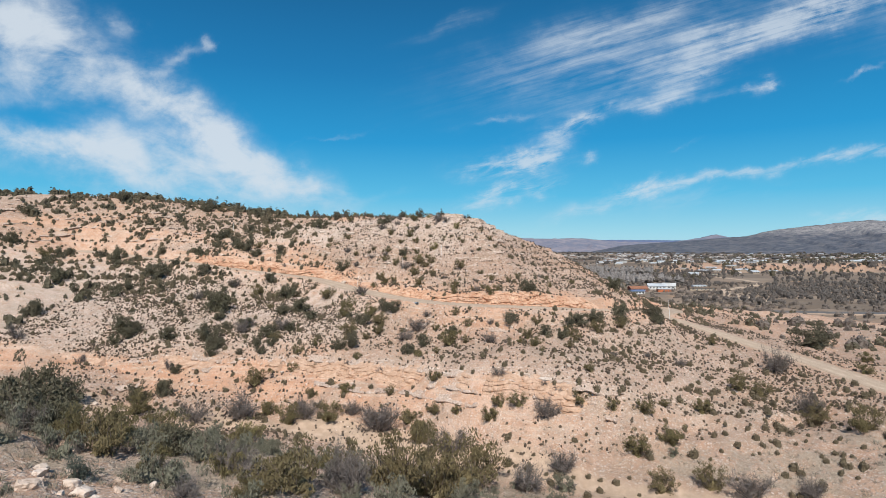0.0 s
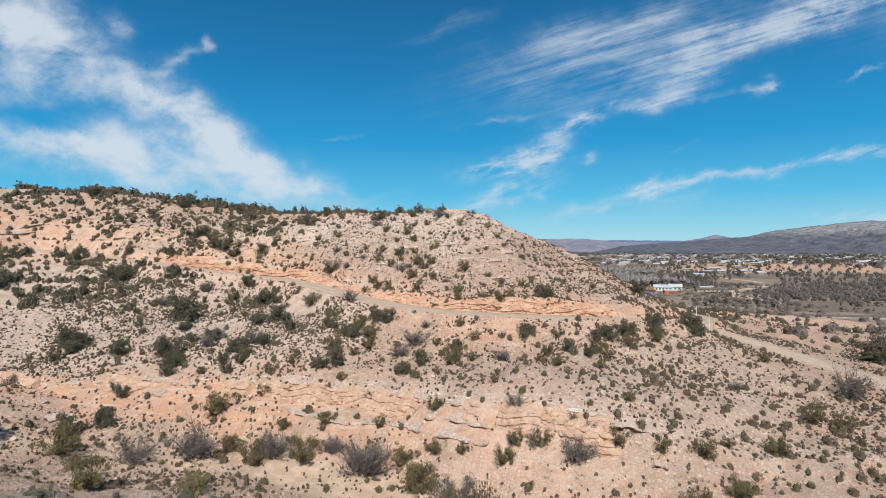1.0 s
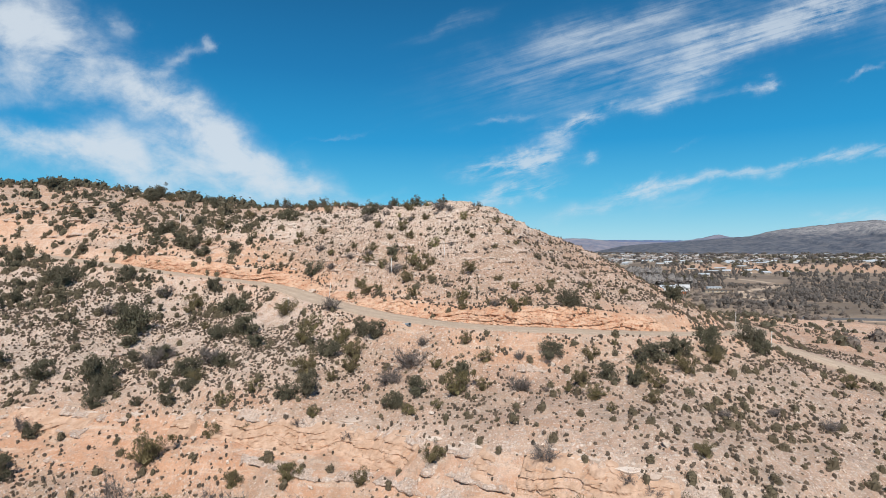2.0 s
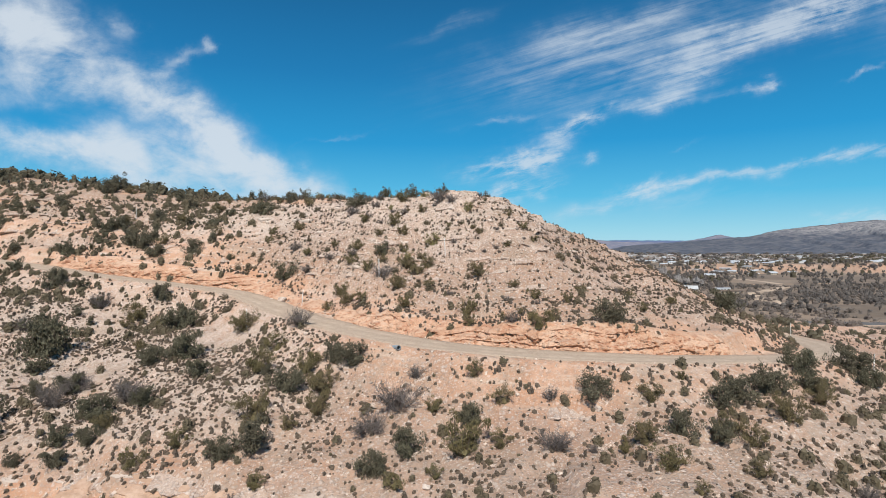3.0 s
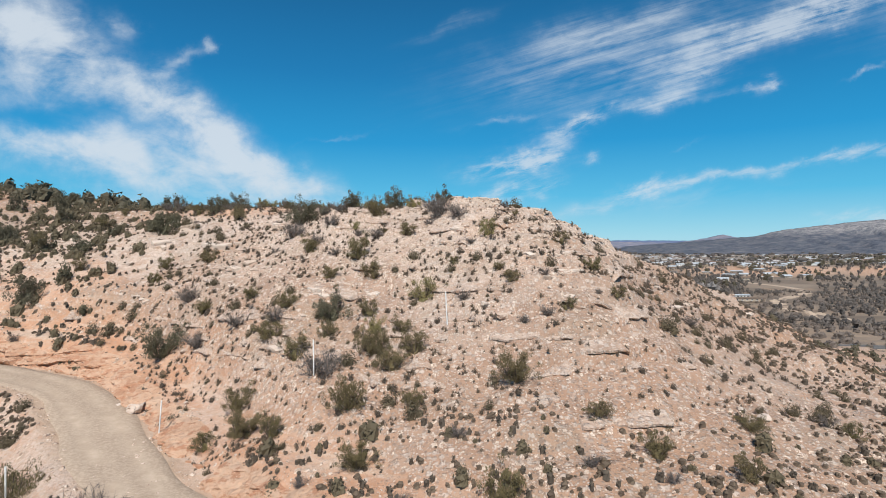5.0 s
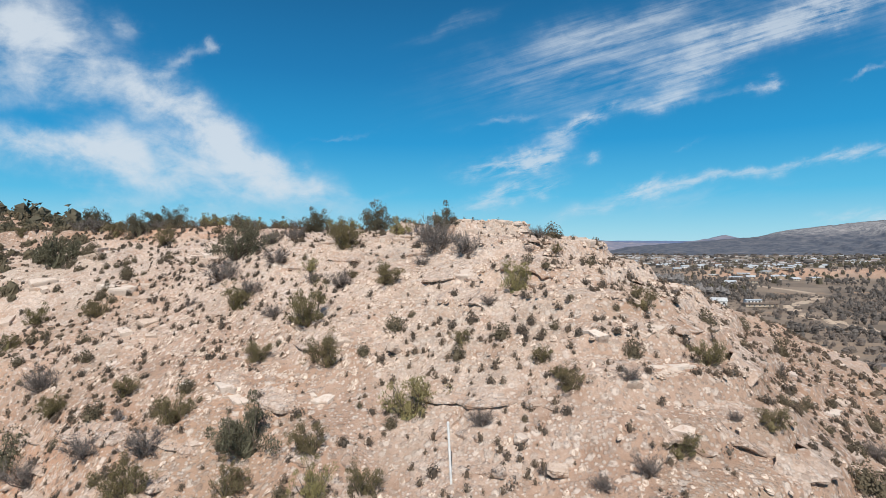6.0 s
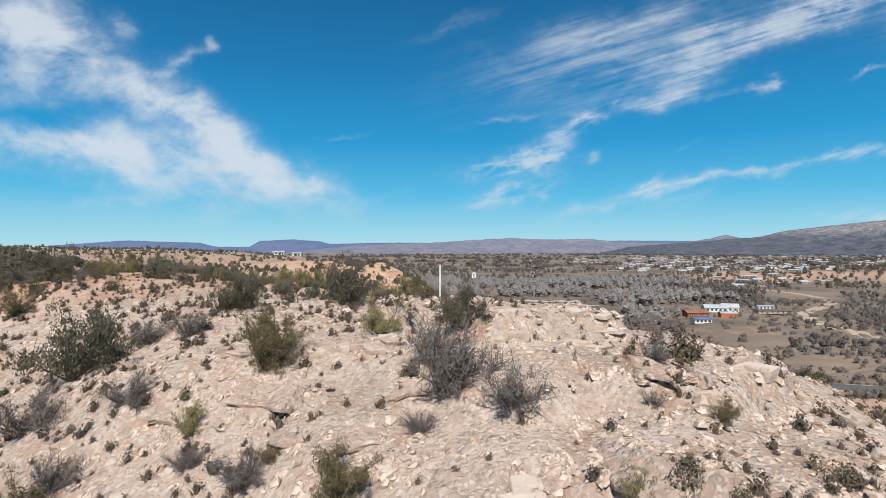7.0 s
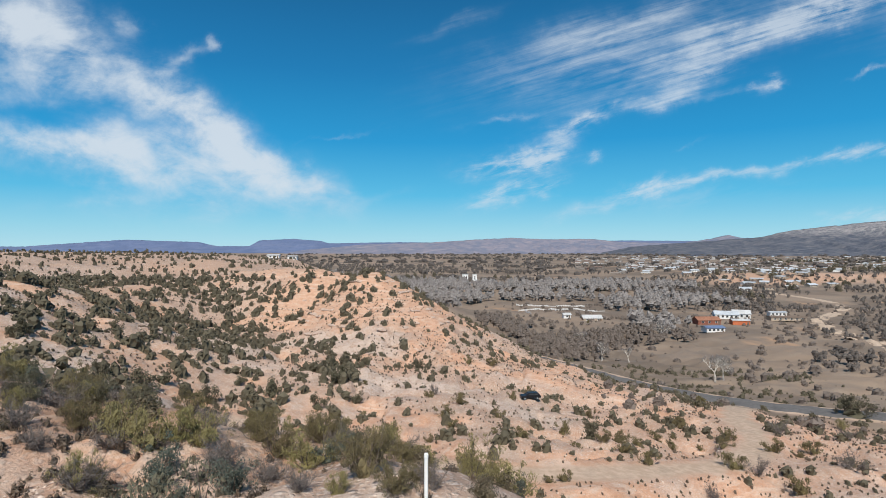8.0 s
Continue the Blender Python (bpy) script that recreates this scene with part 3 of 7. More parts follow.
ROAD_LINE, LOWER_LINE, LIP_LINE, WASH_LINE = rounded(ROAD), rounded(LOWER_ROAD), rounded(BANK_LIP), rounded(WASH)
PAVED = [(20, 340, 9.0), (39, 304, 9.8), (48, 284, 10.2), (57, 270, 10.4), (74, 256, 10.4), (98, 246, 10.4), (150, 235, 10.2), (260, 225, 9.5)]
PAVED_LINE = rounded(PAVED)
TRACK_LINE = rounded([(-30, 193, 25.5), (-12, 184, 24.2), (4, 180, 23.4), (20, 183, 22.6), (36, 190, 20.8), (46, 203, 19.4), (50, 218, 18), (60, 240, 14.5), (70, 252, 11)])
ROAD_HALF = 1.9


def base_land(x, y):
    shape = np.shape(x)
    p = np.stack([np.ravel(x), np.ravel(y)], 1)
    out = np.empty(len(p))
    for k in range(0, len(p), 20000):
        q = p[k:k + 20000]
        d2 = ((q[:, None, :] - NODES[None, :, :2]) ** 2).sum(-1)
        out[k:k + 20000] = _kernel(d2) @ WEIGHTS[:-1] + WEIGHTS[-1]
    z = out.reshape(shape)
    r = np.hypot(x - 30, y - 200)
    far = 1.0 + 2 * fbm(x / 260.0, y / 260.0, 3, 5)
    # the terrace that carries the town
    far = far + 12 * smooth(830, 900, y - 0.12 * x + 25 * fbm(x / 120.0, y / 120.0, 3, 9)) * smooth(230, 420, x) + 9 * smooth(900, 1500, y) * (1 - smooth(230, 420, x))
    return z + (far - z) * smooth(420, 760, r)


def land(x, y):
    """The height of the ground at x, y."""
    x, y = np.asarray(x, float), np.asarray(y, float)
    z = base_land(x, y)
    near = 1 - smooth(330, 700, np.hypot(x, y - 120))
    d_road, z_road, side = along(ROAD_LINE, x, y)
    d_low, z_low, _ = along(LOWER_LINE, x, y)
    d_track, z_track, _ = along(TRACK_LINE, x, y)
    d_paved, z_paved, _ = along(PAVED_LINE, x, y)
    flat = np.minimum(np.minimum(smooth(2.2, 6, d_road), smooth(2, 6, d_low)), np.minimum(smooth(2, 6, d_track), smooth(4, 12, d_paved)))
    # hummocks and runnels down the slopes
    rough = near * flat
    z = z + rough * (0.45 * fbm(x / 9.0, y / 12.0, 3, 11) + 0.20 * fbm(x / 2.4, y / 2.4, 4, 21) + 0.07 * fbm(x / 0.95, y / 0.95, 2, 27))
    z = z - rough * 0.28 * np.maximum(0, 1 - np.abs(fbm(x / 8.0 + 0.5 * fbm(x / 5, y / 5, 3, 3), y / 22.0, 4, 31)) * 2.4)
    behind = near * flat * smooth(146, 168, y)
    z = z + behind * (1.1 * fbm(x / 19.0, y / 19.0, 3, 15) - 1.5 * np.maximum(0, 1 - np.abs(fbm(x / 26.0 + 0.4 * fbm(x / 11, y / 11, 2, 4), y / 34.0, 3, 35)) * 3.0))
    # bedding ledges in the rock
    step = 1.15
    level = z + 0.35 * fbm(x / 14.0, y / 14.0, 3, 41)
    part_of = level / step - np.floor(level / step)
    ledge = (smooth(0.0, 0.16, part_of) - part_of) * step
    hard = smooth(-0.15, 0.45, fbm(x / 8.0, y / 8.0, 3, 51)) * near * flat
    hill = smooth(88, 92, y) * (1 - smooth(140, 160, y))
    z = z + ledge * hard * (0.25 + 0.3 * hill)
    # steep wash bank under its lip
    d_lip, z_lip, s_lip = along(LIP_LINE, x, y)
    z = z - np.where(s_lip < 0, 1, 0) * near * 0.9 * smooth(0.0, 0.5, d_lip) * (1 - smooth(0.5, 4.5, d_lip)) * smooth(-0.6, 0.2, fbm(x / 6, y / 6, 2, 61))
    # road bench with a cut bank on its hill side
    cut = np.where(side > 0, 1.0, 0.0)
    upper = z_road + 0.04 * fbm(x / 2.0, y / 2.0, 2, 71)
    wall_top = (1.75 + 0.5 * fbm(x / 7.0, y / 7.0, 3, 81)) * (1 - 0.6 * np.exp(-((x + 14) / 5.5) ** 2))
    jag = 0.15 * fbm(x / 1.7, y / 1.7, 3, 91)
    reach = d_road + jag * (d_road > ROAD_HALF - 0.3)
    bank = upper + wall_top * smooth(ROAD_HALF + 0.7, ROAD_HALF + 2.0, reach)
    z_in = np.where(d_road < ROAD_HALF + 2.6, bank, np.maximum(z, bank - (d_road - ROAD_HALF - 2.6) * 0.35))
    z_in = bank + (z_in - bank) * smooth(ROAD_HALF + 2.4, ROAD_HALF + 6.0, d_road)
    z_out = upper + (z - upper) * smooth(ROAD_HALF, ROAD_HALF + 3.5, d_road) + 0.12 * np.exp(-((d_road - ROAD_HALF - 0.5) / 0.4) ** 2)
    has_cut = cut * (1 - smooth(24, 32, x))
    bench = np.where(has_cut > 0.5, z_in, z_out)
    z = np.where(d_road < ROAD_HALF + 6.0, bench, z)
    for d, zl, half in ((d_low, z_low, 1.8), (d_track, z_track, 1.8), (d_paved, z_paved, 4.0)):
        z = np.where(d < half + 5, zl + (z - zl) * smooth(half, half + 5, d), z)
    return z


def gradient(x, y, d=0.6):
    return (land(x + d, y) - land(x - d, y)) / (2 * d), (land(x, y + d) - land(x, y - d)) / (2 * d)
# ---- end of landform ----


# ---- setting ----
def part(name, bm, material, parent=None, label=""):
    """Links a bmesh or a mesh as one object, under a thing or a part if one is given."""
    if isinstance(bm, bmesh.types.BMesh):
        data = bpy.data.meshes.new(name)
        bm.to_mesh(data)
        bm.free()
    else:
        data = bm
    if material and not data.materials:
        data.materials.append(material)
    ob = new(name, data)
    if parent:
        ob.parent = parent
    if label:
        ob["label"] = label
    return ob


def mesh_of(name, verts, faces, material=None, shade=False):
    """A mesh from arrays of vertices and of faces that all have as many corners."""
    verts, faces = np.asarray(verts, np.float32), np.asarray(faces, np.int32)
    data = bpy.data.meshes.new(name)
    data.vertices.add(len(verts))
    data.vertices.foreach_set("co", verts.ravel())
    data.loops.add(faces.size)
    data.loops.foreach_set("vertex_index", faces.ravel())
    data.polygons.add(len(faces))
    data.polygons.foreach_set("loop_start", np.arange(0, faces.size, faces.shape[1], dtype=np.int32))
    data.polygons.foreach_set("loop_total", np.full(len(faces), faces.shape[1], np.int32))
    data.polygons.foreach_set("use_smooth", np.full(len(faces), shade))
    data.update(calc_edges=True)
    if material:
        data.materials.append(material)
    return data


def grid_faces(rows, cols):
    i = np.arange(rows * cols).reshape(rows, cols)
    return np.stack([i[:-1, :-1], i[:-1, 1:], i[1:, 1:], i[1:, :-1]], -1).reshape(-1, 4)


def widening(start, end, first, growth):
    """Stops from start to end whose steps grow."""
    out, step, at = [], first, start
    sign = 1 if end > start else -1
    while sign * (end - at) > 0:
        step *= growth
        at += sign * step
        out.append(at)
    return out


RIDGE_LANE = rounded([(-14, 296, 0), (-8, 282, 0), (-4, 256, 0), (8, 246, 0), (26, 240, 0), (44, 226, 0)])


def bare_lane(x, y):
    return 1 - smooth(2.5, 7.0, along(RIDGE_LANE, x, y)[0])


def build_ground():
    xs = sorted(widening(-46, -4800, 0.4, 1.065)) + list(np.arange(-46, 46, 0.46)) + widening(46, 4800, 0.4, 1.065)
    ys = sorted(widening(18, -900, 0.5, 1.12)) + list(np.arange(18, 60, 0.5)) + list(np.arange(60, 134, 0.42)) + list(np.arange(134, 330, 1.1)) + widening(330, 4900, 1.1, 1.05)
    x, y = np.meshgrid(np.array(xs), np.array(ys))
    z = land(x, y)
    data = mesh_of("ground", np.stack([x, y, z], -1).reshape(-1, 3), grid_faces(len(ys), len(xs)), GROUND, True)
    # kinds of soil: red clay, pale limestone, worn dust, valley floor
    d_road, z_road, side = along(ROAD_LINE, x, y)
    d_low, _, _ = along(LOWER_LINE, x, y)
    d_track, _, _ = along(TRACK_LINE, x, y)
    d_lip, z_lip, s_lip = along(LIP_LINE, x, y)
    d_wash, _, _ = along(WASH_LINE, x, y)
    n1, n2 = fbm(x / 6.0, y / 6.0, 4, 101), fbm(x / 25.0, y / 25.0, 3, 111)
    uphill = side > 0
    orange = np.where(uphill, 1 - smooth(3.8, 7.5, d_road + 1.6 * n1), 0.8 * (1 - smooth(2.0, 7.0, d_road + 2.0 * n1))) * (d_road > 1.2) * (1 - smooth(45, 70, np.abs(x)) * 0.4)
    orange = np.maximum(orange, 0.40 * smooth(0.1, 0.9, n2) * smooth(60, 80, y))
    orange = np.maximum(orange, 0.85 * (1 - smooth(2.5, 9.0, d_lip + 2 * n1)) * np.where(s_lip < 0, 1, 0.25) * (1 - 0.75 * smooth(6, 16, x + 3 * n1)))
    orange = np.maximum(orange, smooth(250, 300, y) * (1 - smooth(345, 400, y)) * smooth(-75, -45, x) * smooth(20, 27, z + 2 * n1) * 1.0)
    orange = np.maximum(orange, 0.55 * smooth(165, 185, y) * (1 - smooth(235, 262, y)) * smooth(-20, 20, x + 20 * n2) * smooth(11, 14, z))
    orange = np.maximum(orange, (0.15 + 0.8 * smooth(-0.25, 0.30, n2 + 0.5 * n1)) * smooth(146, 160, y) * smooth(11, 15, z) * (1 - smooth(330, 380, y)) * smooth(-120, -90, x))
    # bare red lanes down the ridge behind, and grey rubble slopes beside them
    orange = np.maximum(orange, 0.95 * bare_lane(x + 2.5 * n1, y))
    scree = 0 * x
    for cx, cy, rx, ry in ((-30, 262, 20, 13), (-52, 244, 16, 10), (-12, 228, 17, 9), (12, 214, 14, 8), (-48, 196, 18, 9)):
        scree = np.maximum(scree, np.exp(-((x - cx) / rx) ** 2 - ((y - cy) / ry) ** 2))
    scree = smooth(0.35, 0.7, scree + 0.35 * n1) * (1 - bare_lane(x + 2.5 * n1, y))
    orange = orange * (1 - 0.85 * scree)
    orange = np.maximum(orange, 0.8 * smooth(127, 130, y + n1) * (1 - smooth(136, 141, y + 2 * n1)) * smooth(-4, -8, x + n1) * smooth(-32, -22, x))
    beds = fbm(z * 0.42 + 0.25 * n1, x / 40.0, 3, 161)
    orange = np.maximum(orange, 0.8 * smooth(0.05, 0.40, beds) * smooth(-16, -30, x + 4 * n1) * smooth(104, 112, y) * (1 - smooth(160, 175, y)))
    pale = np.maximum(0.97 * smooth(34.0, 41, z + 2.5 * n1) * smooth(95, 106, y) * (1 - smooth(127, 133, y + 2 * n1)) * smooth(-50, -34, x), 0)
    pale = np.maximum(pale, 0.85 * smooth(-4, -16, x + 5 * n1) * smooth(77, 82, y + 2 * n1) * (1 - smooth(4, 8, 107 - x * 0.1 - y) * 0) * (1 - smooth(92, 100, y + 0.25 * x)))
    pale = np.maximum(pale, 0.6 * (1 - smooth(0.5, 3.5, np.abs(d_lip) + n1)) * np.where(s_lip > 0, 1, 0.4) * smooth(-14, -8, x))
    pale = np.maximum(pale, 0.35 * smooth(0.0, 0.8, -n2))
    pale = np.maximum(pale, 0.85 * smooth(0.0, 0.45, fbm(x / 13.0, y / 11.0, 4, 151)) * smooth(150, 165, y) * (1 - smooth(250, 275, y)) * smooth(11, 15, z))
    pale = np.maximum(pale, 0.7 * smooth(-8, -14, x + 4 * n1) * smooth(76, 80, y + n1) * (1 - smooth(98, 106, y + 0.2 * x)))
    worn = np.maximum(np.maximum(1 - smooth(1.5, 2.6, d_road + 0.5 * n1), 1 - smooth(1.3, 2.4, d_low + 0.5 * n1)), 1 - smooth(1.4, 3.0, d_track + 0.6 * n1))
    worn = np.maximum(worn, 1 - smooth(1.4, 2.8, d_wash + 0.8 * n1))
    pale = np.maximum(pale, 0.3 * smooth(146, 160, y) * smooth(11, 14, z) * (1 - smooth(330, 360, y)))
    valley = 1 - smooth(9.5, 14, z + 2 * n2)
    valley = np.maximum(valley, smooth(380, 460, y) * smooth(-60, 20, x))
    valley = np.maximum(valley, smooth(500, 800, np.hypot(x, y)) * 0.8)
    pale = np.maximum(pale, 0.95 * scree)
    pale = pale * (1 - 0.8 * np.clip(orange, 0, 1) * smooth(140, 150, y))
    scarp = smooth(805, 850, y - 0.12 * x + 20 * n2) * (1 - smooth(885, 930, y - 0.12 * x + 20 * n2)) * smooth(280, 420, x)
    orange, valley = np.maximum(orange, 0.8 * scarp), valley * (1 - 0.8 * scarp)
    d_paved = along(PAVED_LINE, x, y)[0]
    shoulder = (1 - smooth(5.0, 6.5, d_paved + 0.6 * n1))
    worn, valley = np.maximum(worn, 0.9 * shoulder), valley * (1 - shoulder)
    soil = np.stack([np.clip(orange, 0, 1), np.clip(pale, 0, 1), np.clip(worn, 0, 1), np.clip(valley, 0, 1)], -1).astype(np.float32)
    layer = data.attributes.new("soil", "FLOAT_COLOR", "POINT")
    layer.data.foreach_set("color", soil.ravel())
    litter = 0.85 * (1 - smooth(50, 60, y + 4 * n1)) * smooth(1.5, 4.5, d_wash + n1) * smooth(-0.5, 0.3, n1 + 0.5)
    litter = np.maximum(litter, 0.25 * smooth(0.15, 0.8, fbm(x / 3.5, y / 3.5, 3, 131)) * (y > 60))
    litter = np.maximum(litter, 0.12 * smooth(131, 137, y) * (1 - smooth(170, 185, y)) * smooth(-0.6, 0.2, n1))
    litter = np.maximum(litter, 0.20 * smooth(195, 215, y) * smooth(10, -40, x) * smooth(-0.5, 0.3, n2 + n1))
    litter = np.maximum(litter, 0.32 * smooth(0.05, 0.6, fbm(x / 2.2, y / 2.2, 4, 137)) * (y < 90) * smooth(2.2, 3.2, d_low) * smooth(2.2, 3.2, d_road))
    litter = np.maximum(litter, 0.35 * smooth(-0.2, 0.4, fbm(x / 1.3, y / 1.3, 3, 139)) * smooth(-8, -14, x) * smooth(77, 81, y) * (1 - smooth(94, 100, y + 0.3 * x)) * smooth(4, 6, d_road))
    litter = np.maximum(litter, 0.3 * smooth(10, 20, x + 4 * n1) * (1 - smooth(64, 76, y + 4 * n1)) * smooth(-0.5, 0.4, n1) * smooth(2.0, 3.5, d_low))
    cover = np.stack([np.clip(litter, 0, 1), 0 * x, 0 * x, 0 * x + 1], -1).astype(np.float32)
    layer = data.attributes.new("cover", "FLOAT_COLOR", "POINT")
    layer.data.foreach_set("color", cover.ravel())
    tagged(new("ground", data), "stony tan desert hillside with red clay banks and pale ledges", "ground", kind="structure")


build_ground()


def road_strip(name, line, half, lift, material, label, seed, crown=0.0):
    """A road laid along a line: its surface just proud of the ground, its ragged edges sunk into it."""
    pts = [Vector(p) for p in rounded(line, 2)]
    across = (-1.12, -1.0, -0.72, -0.45, -0.2, 0.0, 0.2, 0.45, 0.72, 1.0, 1.12)
    rows, travelled = [], 0.0
    dense = []
    for p, q in zip(pts[:-1], pts[1:]):
        k = max(1, int((q - p).length / 0.8))
        dense += [p.lerp(q, i / k) for i in range(k)]
    for i, p in enumerate(dense):
        a, b = dense[max(i - 1, 0)], dense[min(i + 1, len(dense) - 1)]
        d = (b - a).normalized()
        nx, ny = -d.y, d.x
        for s in across:
            w = s * half * (1 + 0.10 * math.sin(i * 0.37 + seed + s) + 0.06 * math.sin(i * 1.1 + 2 * s))
            rows.append((p.x + nx * w, p.y + ny * w, s))
    r = np.array(rows)
    z = land(r[:, 0], r[:, 1]) + np.where(np.abs(r[:, 2]) > 1.05, -0.12, lift) - crown * 0.035 * np.exp(-((np.abs(r[:, 2]) - 0.45) / 0.14) ** 2)
    data = mesh_of(name, np.stack([r[:, 0], r[:, 1], z], -1), grid_faces(len(dense), len(across)), material, True)
    lane = np.exp(-((np.abs(r[:, 2]) - 0.42) / 0.24) ** 2)
    layer = data.attributes.new("lane", "FLOAT_COLOR", "POINT")
    layer.data.foreach_set("color", np.stack([lane, lane, lane, lane * 0 + 1], -1).astype(np.float32).ravel())
    return tagged(new(name, data), label, "road", kind="structure")


road_strip("dirt_road", ROAD, 1.75, 0.075, ROAD_DUST, "graded pale dirt road cut into the hillside", 1, 1.0)
road_strip("dirt_road", LOWER_ROAD, 1.5, 0.075, ROAD_DUST, "dusty dirt road running down to the flats", 2, 1.0)
road_strip("paved_road", PAVED, 3.6, 0.06, ASPHALT, "grey paved road along the foot of the hills", 3)


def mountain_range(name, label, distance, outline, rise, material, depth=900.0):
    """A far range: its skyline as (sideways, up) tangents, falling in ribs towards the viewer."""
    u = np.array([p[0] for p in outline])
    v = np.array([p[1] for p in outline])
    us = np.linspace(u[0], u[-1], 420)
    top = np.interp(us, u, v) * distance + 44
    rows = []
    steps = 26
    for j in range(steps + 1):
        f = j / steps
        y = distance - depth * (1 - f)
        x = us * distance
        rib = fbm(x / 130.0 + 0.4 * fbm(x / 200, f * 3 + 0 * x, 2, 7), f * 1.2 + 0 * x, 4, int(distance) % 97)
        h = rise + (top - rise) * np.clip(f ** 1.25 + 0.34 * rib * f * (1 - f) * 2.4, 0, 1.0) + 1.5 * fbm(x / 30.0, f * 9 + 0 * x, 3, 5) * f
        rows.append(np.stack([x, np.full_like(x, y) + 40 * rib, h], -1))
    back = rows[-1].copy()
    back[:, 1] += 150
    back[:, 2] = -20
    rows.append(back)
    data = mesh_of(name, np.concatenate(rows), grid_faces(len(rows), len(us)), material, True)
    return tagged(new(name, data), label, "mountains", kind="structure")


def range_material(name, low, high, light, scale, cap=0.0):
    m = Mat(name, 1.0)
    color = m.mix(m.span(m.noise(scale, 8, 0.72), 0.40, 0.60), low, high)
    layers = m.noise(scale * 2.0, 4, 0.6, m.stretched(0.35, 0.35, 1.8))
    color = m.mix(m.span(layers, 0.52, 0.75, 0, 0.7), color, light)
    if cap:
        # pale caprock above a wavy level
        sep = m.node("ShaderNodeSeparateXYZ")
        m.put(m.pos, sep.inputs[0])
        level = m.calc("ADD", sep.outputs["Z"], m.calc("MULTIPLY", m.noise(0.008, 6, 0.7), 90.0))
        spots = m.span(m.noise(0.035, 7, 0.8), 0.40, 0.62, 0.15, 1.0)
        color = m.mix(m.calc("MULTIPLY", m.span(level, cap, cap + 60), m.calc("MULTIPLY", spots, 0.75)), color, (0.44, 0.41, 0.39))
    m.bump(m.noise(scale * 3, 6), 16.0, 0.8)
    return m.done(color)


# distance haze is painted into these slope colours as blue and violet
NEAR_RANGE = range_material("hazed_near_slopes", (0.078, 0.091, 0.118), (0.145, 0.147, 0.163), (0.26, 0.245, 0.245), 0.016, 152.0)
FAR_RANGE = range_material("hazed_far_slopes", (0.17, 0.19, 0.25), (0.25, 0.235, 0.275), (0.38, 0.33, 0.34), 0.012)
HAZE_BLUE_RANGE = range_material("hazed_mesa_slopes", (0.115, 0.155, 0.26), (0.14, 0.18, 0.29), (0.18, 0.21, 0.30), 0.01)
mountain_range("distant_mesas", "flat-topped mesas on the horizon, tinted blue for haze", 4850, [(-1.2, 0.004), (-0.72, 0.003), (-0.62, 0.010), (-0.55, 0.015), (-0.42, 0.011), (-0.39, 0.004), (-0.335, 0.004), (-0.315, 0.014), (-0.26, 0.0165), (-0.215, 0.013), (-0.20, 0.009),
               (-0.08, 0.011), (0.05, 0.010), (0.3, 0.014), (0.48, 0.013), (0.7, 0.02)], 6, HAZE_BLUE_RANGE, 500)
mountain_range("distant_range", "range of hills on the horizon, tinted pale violet for haze", 4500, [(-0.34, -0.03), (-0.24, -0.002), (-0.14, 0.007), (-0.02, 0.011), (0.06, 0.016), (0.11, 0.0185), (0.17, 0.016), (0.24, 0.017), (0.30, 0.011), (0.40, 0.010), (0.45, 0.018), (0.475, 0.024), (0.50, 0.018), (0.6, 0.014)], 6, FAR_RANGE, 700)
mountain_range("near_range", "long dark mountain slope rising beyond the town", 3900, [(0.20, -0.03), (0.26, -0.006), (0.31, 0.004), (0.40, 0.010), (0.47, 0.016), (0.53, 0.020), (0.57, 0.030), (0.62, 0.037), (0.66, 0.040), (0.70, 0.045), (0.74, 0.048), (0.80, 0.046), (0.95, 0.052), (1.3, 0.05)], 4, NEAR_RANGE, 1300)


# ---- plants ----
rng = np.random.default_rng(7)


def soup(name, corners, material):
    """A mesh of loose faces from an array (faces, corners, 3)."""
    n, k = corners.shape[:2]
    return mesh_of(name, corners.reshape(-1, 3), np.arange(n * k).reshape(n, k), material)


def leaves_at(centres, size, r, slim=0.5, upright=0.0):
    """Three-cornered leaves of about the given size at the centres, turned at random."""
    n = len(centres)
    a = r.normal(size=(n, 3))
    a[:, 2] = np.abs(a[:, 2]) * (1 + upright * 3) + upright
    a /= np.linalg.norm(a, axis=1, keepdims=True)
    b = np.cross(a, r.normal(size=(n, 3)))
    b /= np.linalg.norm(b, axis=1, keepdims=True) + 1e-9
    s = size * r.uniform(0.6, 1.4, (n, 1))
    a, b = a * s, b * s * slim
    return np.stack([centres - a * 0.5 - b * 0.4, centres - a * 0.3 + b * 0.6, centres + a * 0.7], 1)


def rods(p, q, w0, w1):
    """Three-sided tapered rods from p to q as quads."""
    d = q - p
    d /= np.linalg.norm(d, axis=1, keepdims=True) + 1e-9
    u = np.cross(d, np.array([0.31, 0.77, 0.55]))
    u /= np.linalg.norm(u, axis=1, keepdims=True) + 1e-9
    v = np.cross(d, u)
    out = []
    ring = [(math.cos(t), math.sin(t)) for t in (0, 2.094, 4.189)]
    w0, w1 = np.broadcast_to(w0, len(p))[:, None], np.broadcast_to(w1, len(p))[:, None]
    for k in range(3):
        (c0, s0), (c1, s1) = ring[k], ring[(k + 1) % 3]
        e0, e1 = u * c0 + v * s0, u * c1 + v * s1
        out.append(np.stack([p + e0 * w0, p + e1 * w0, q + e1 * w1, q + e0 * w1], 1))
    return np.concatenate(out)


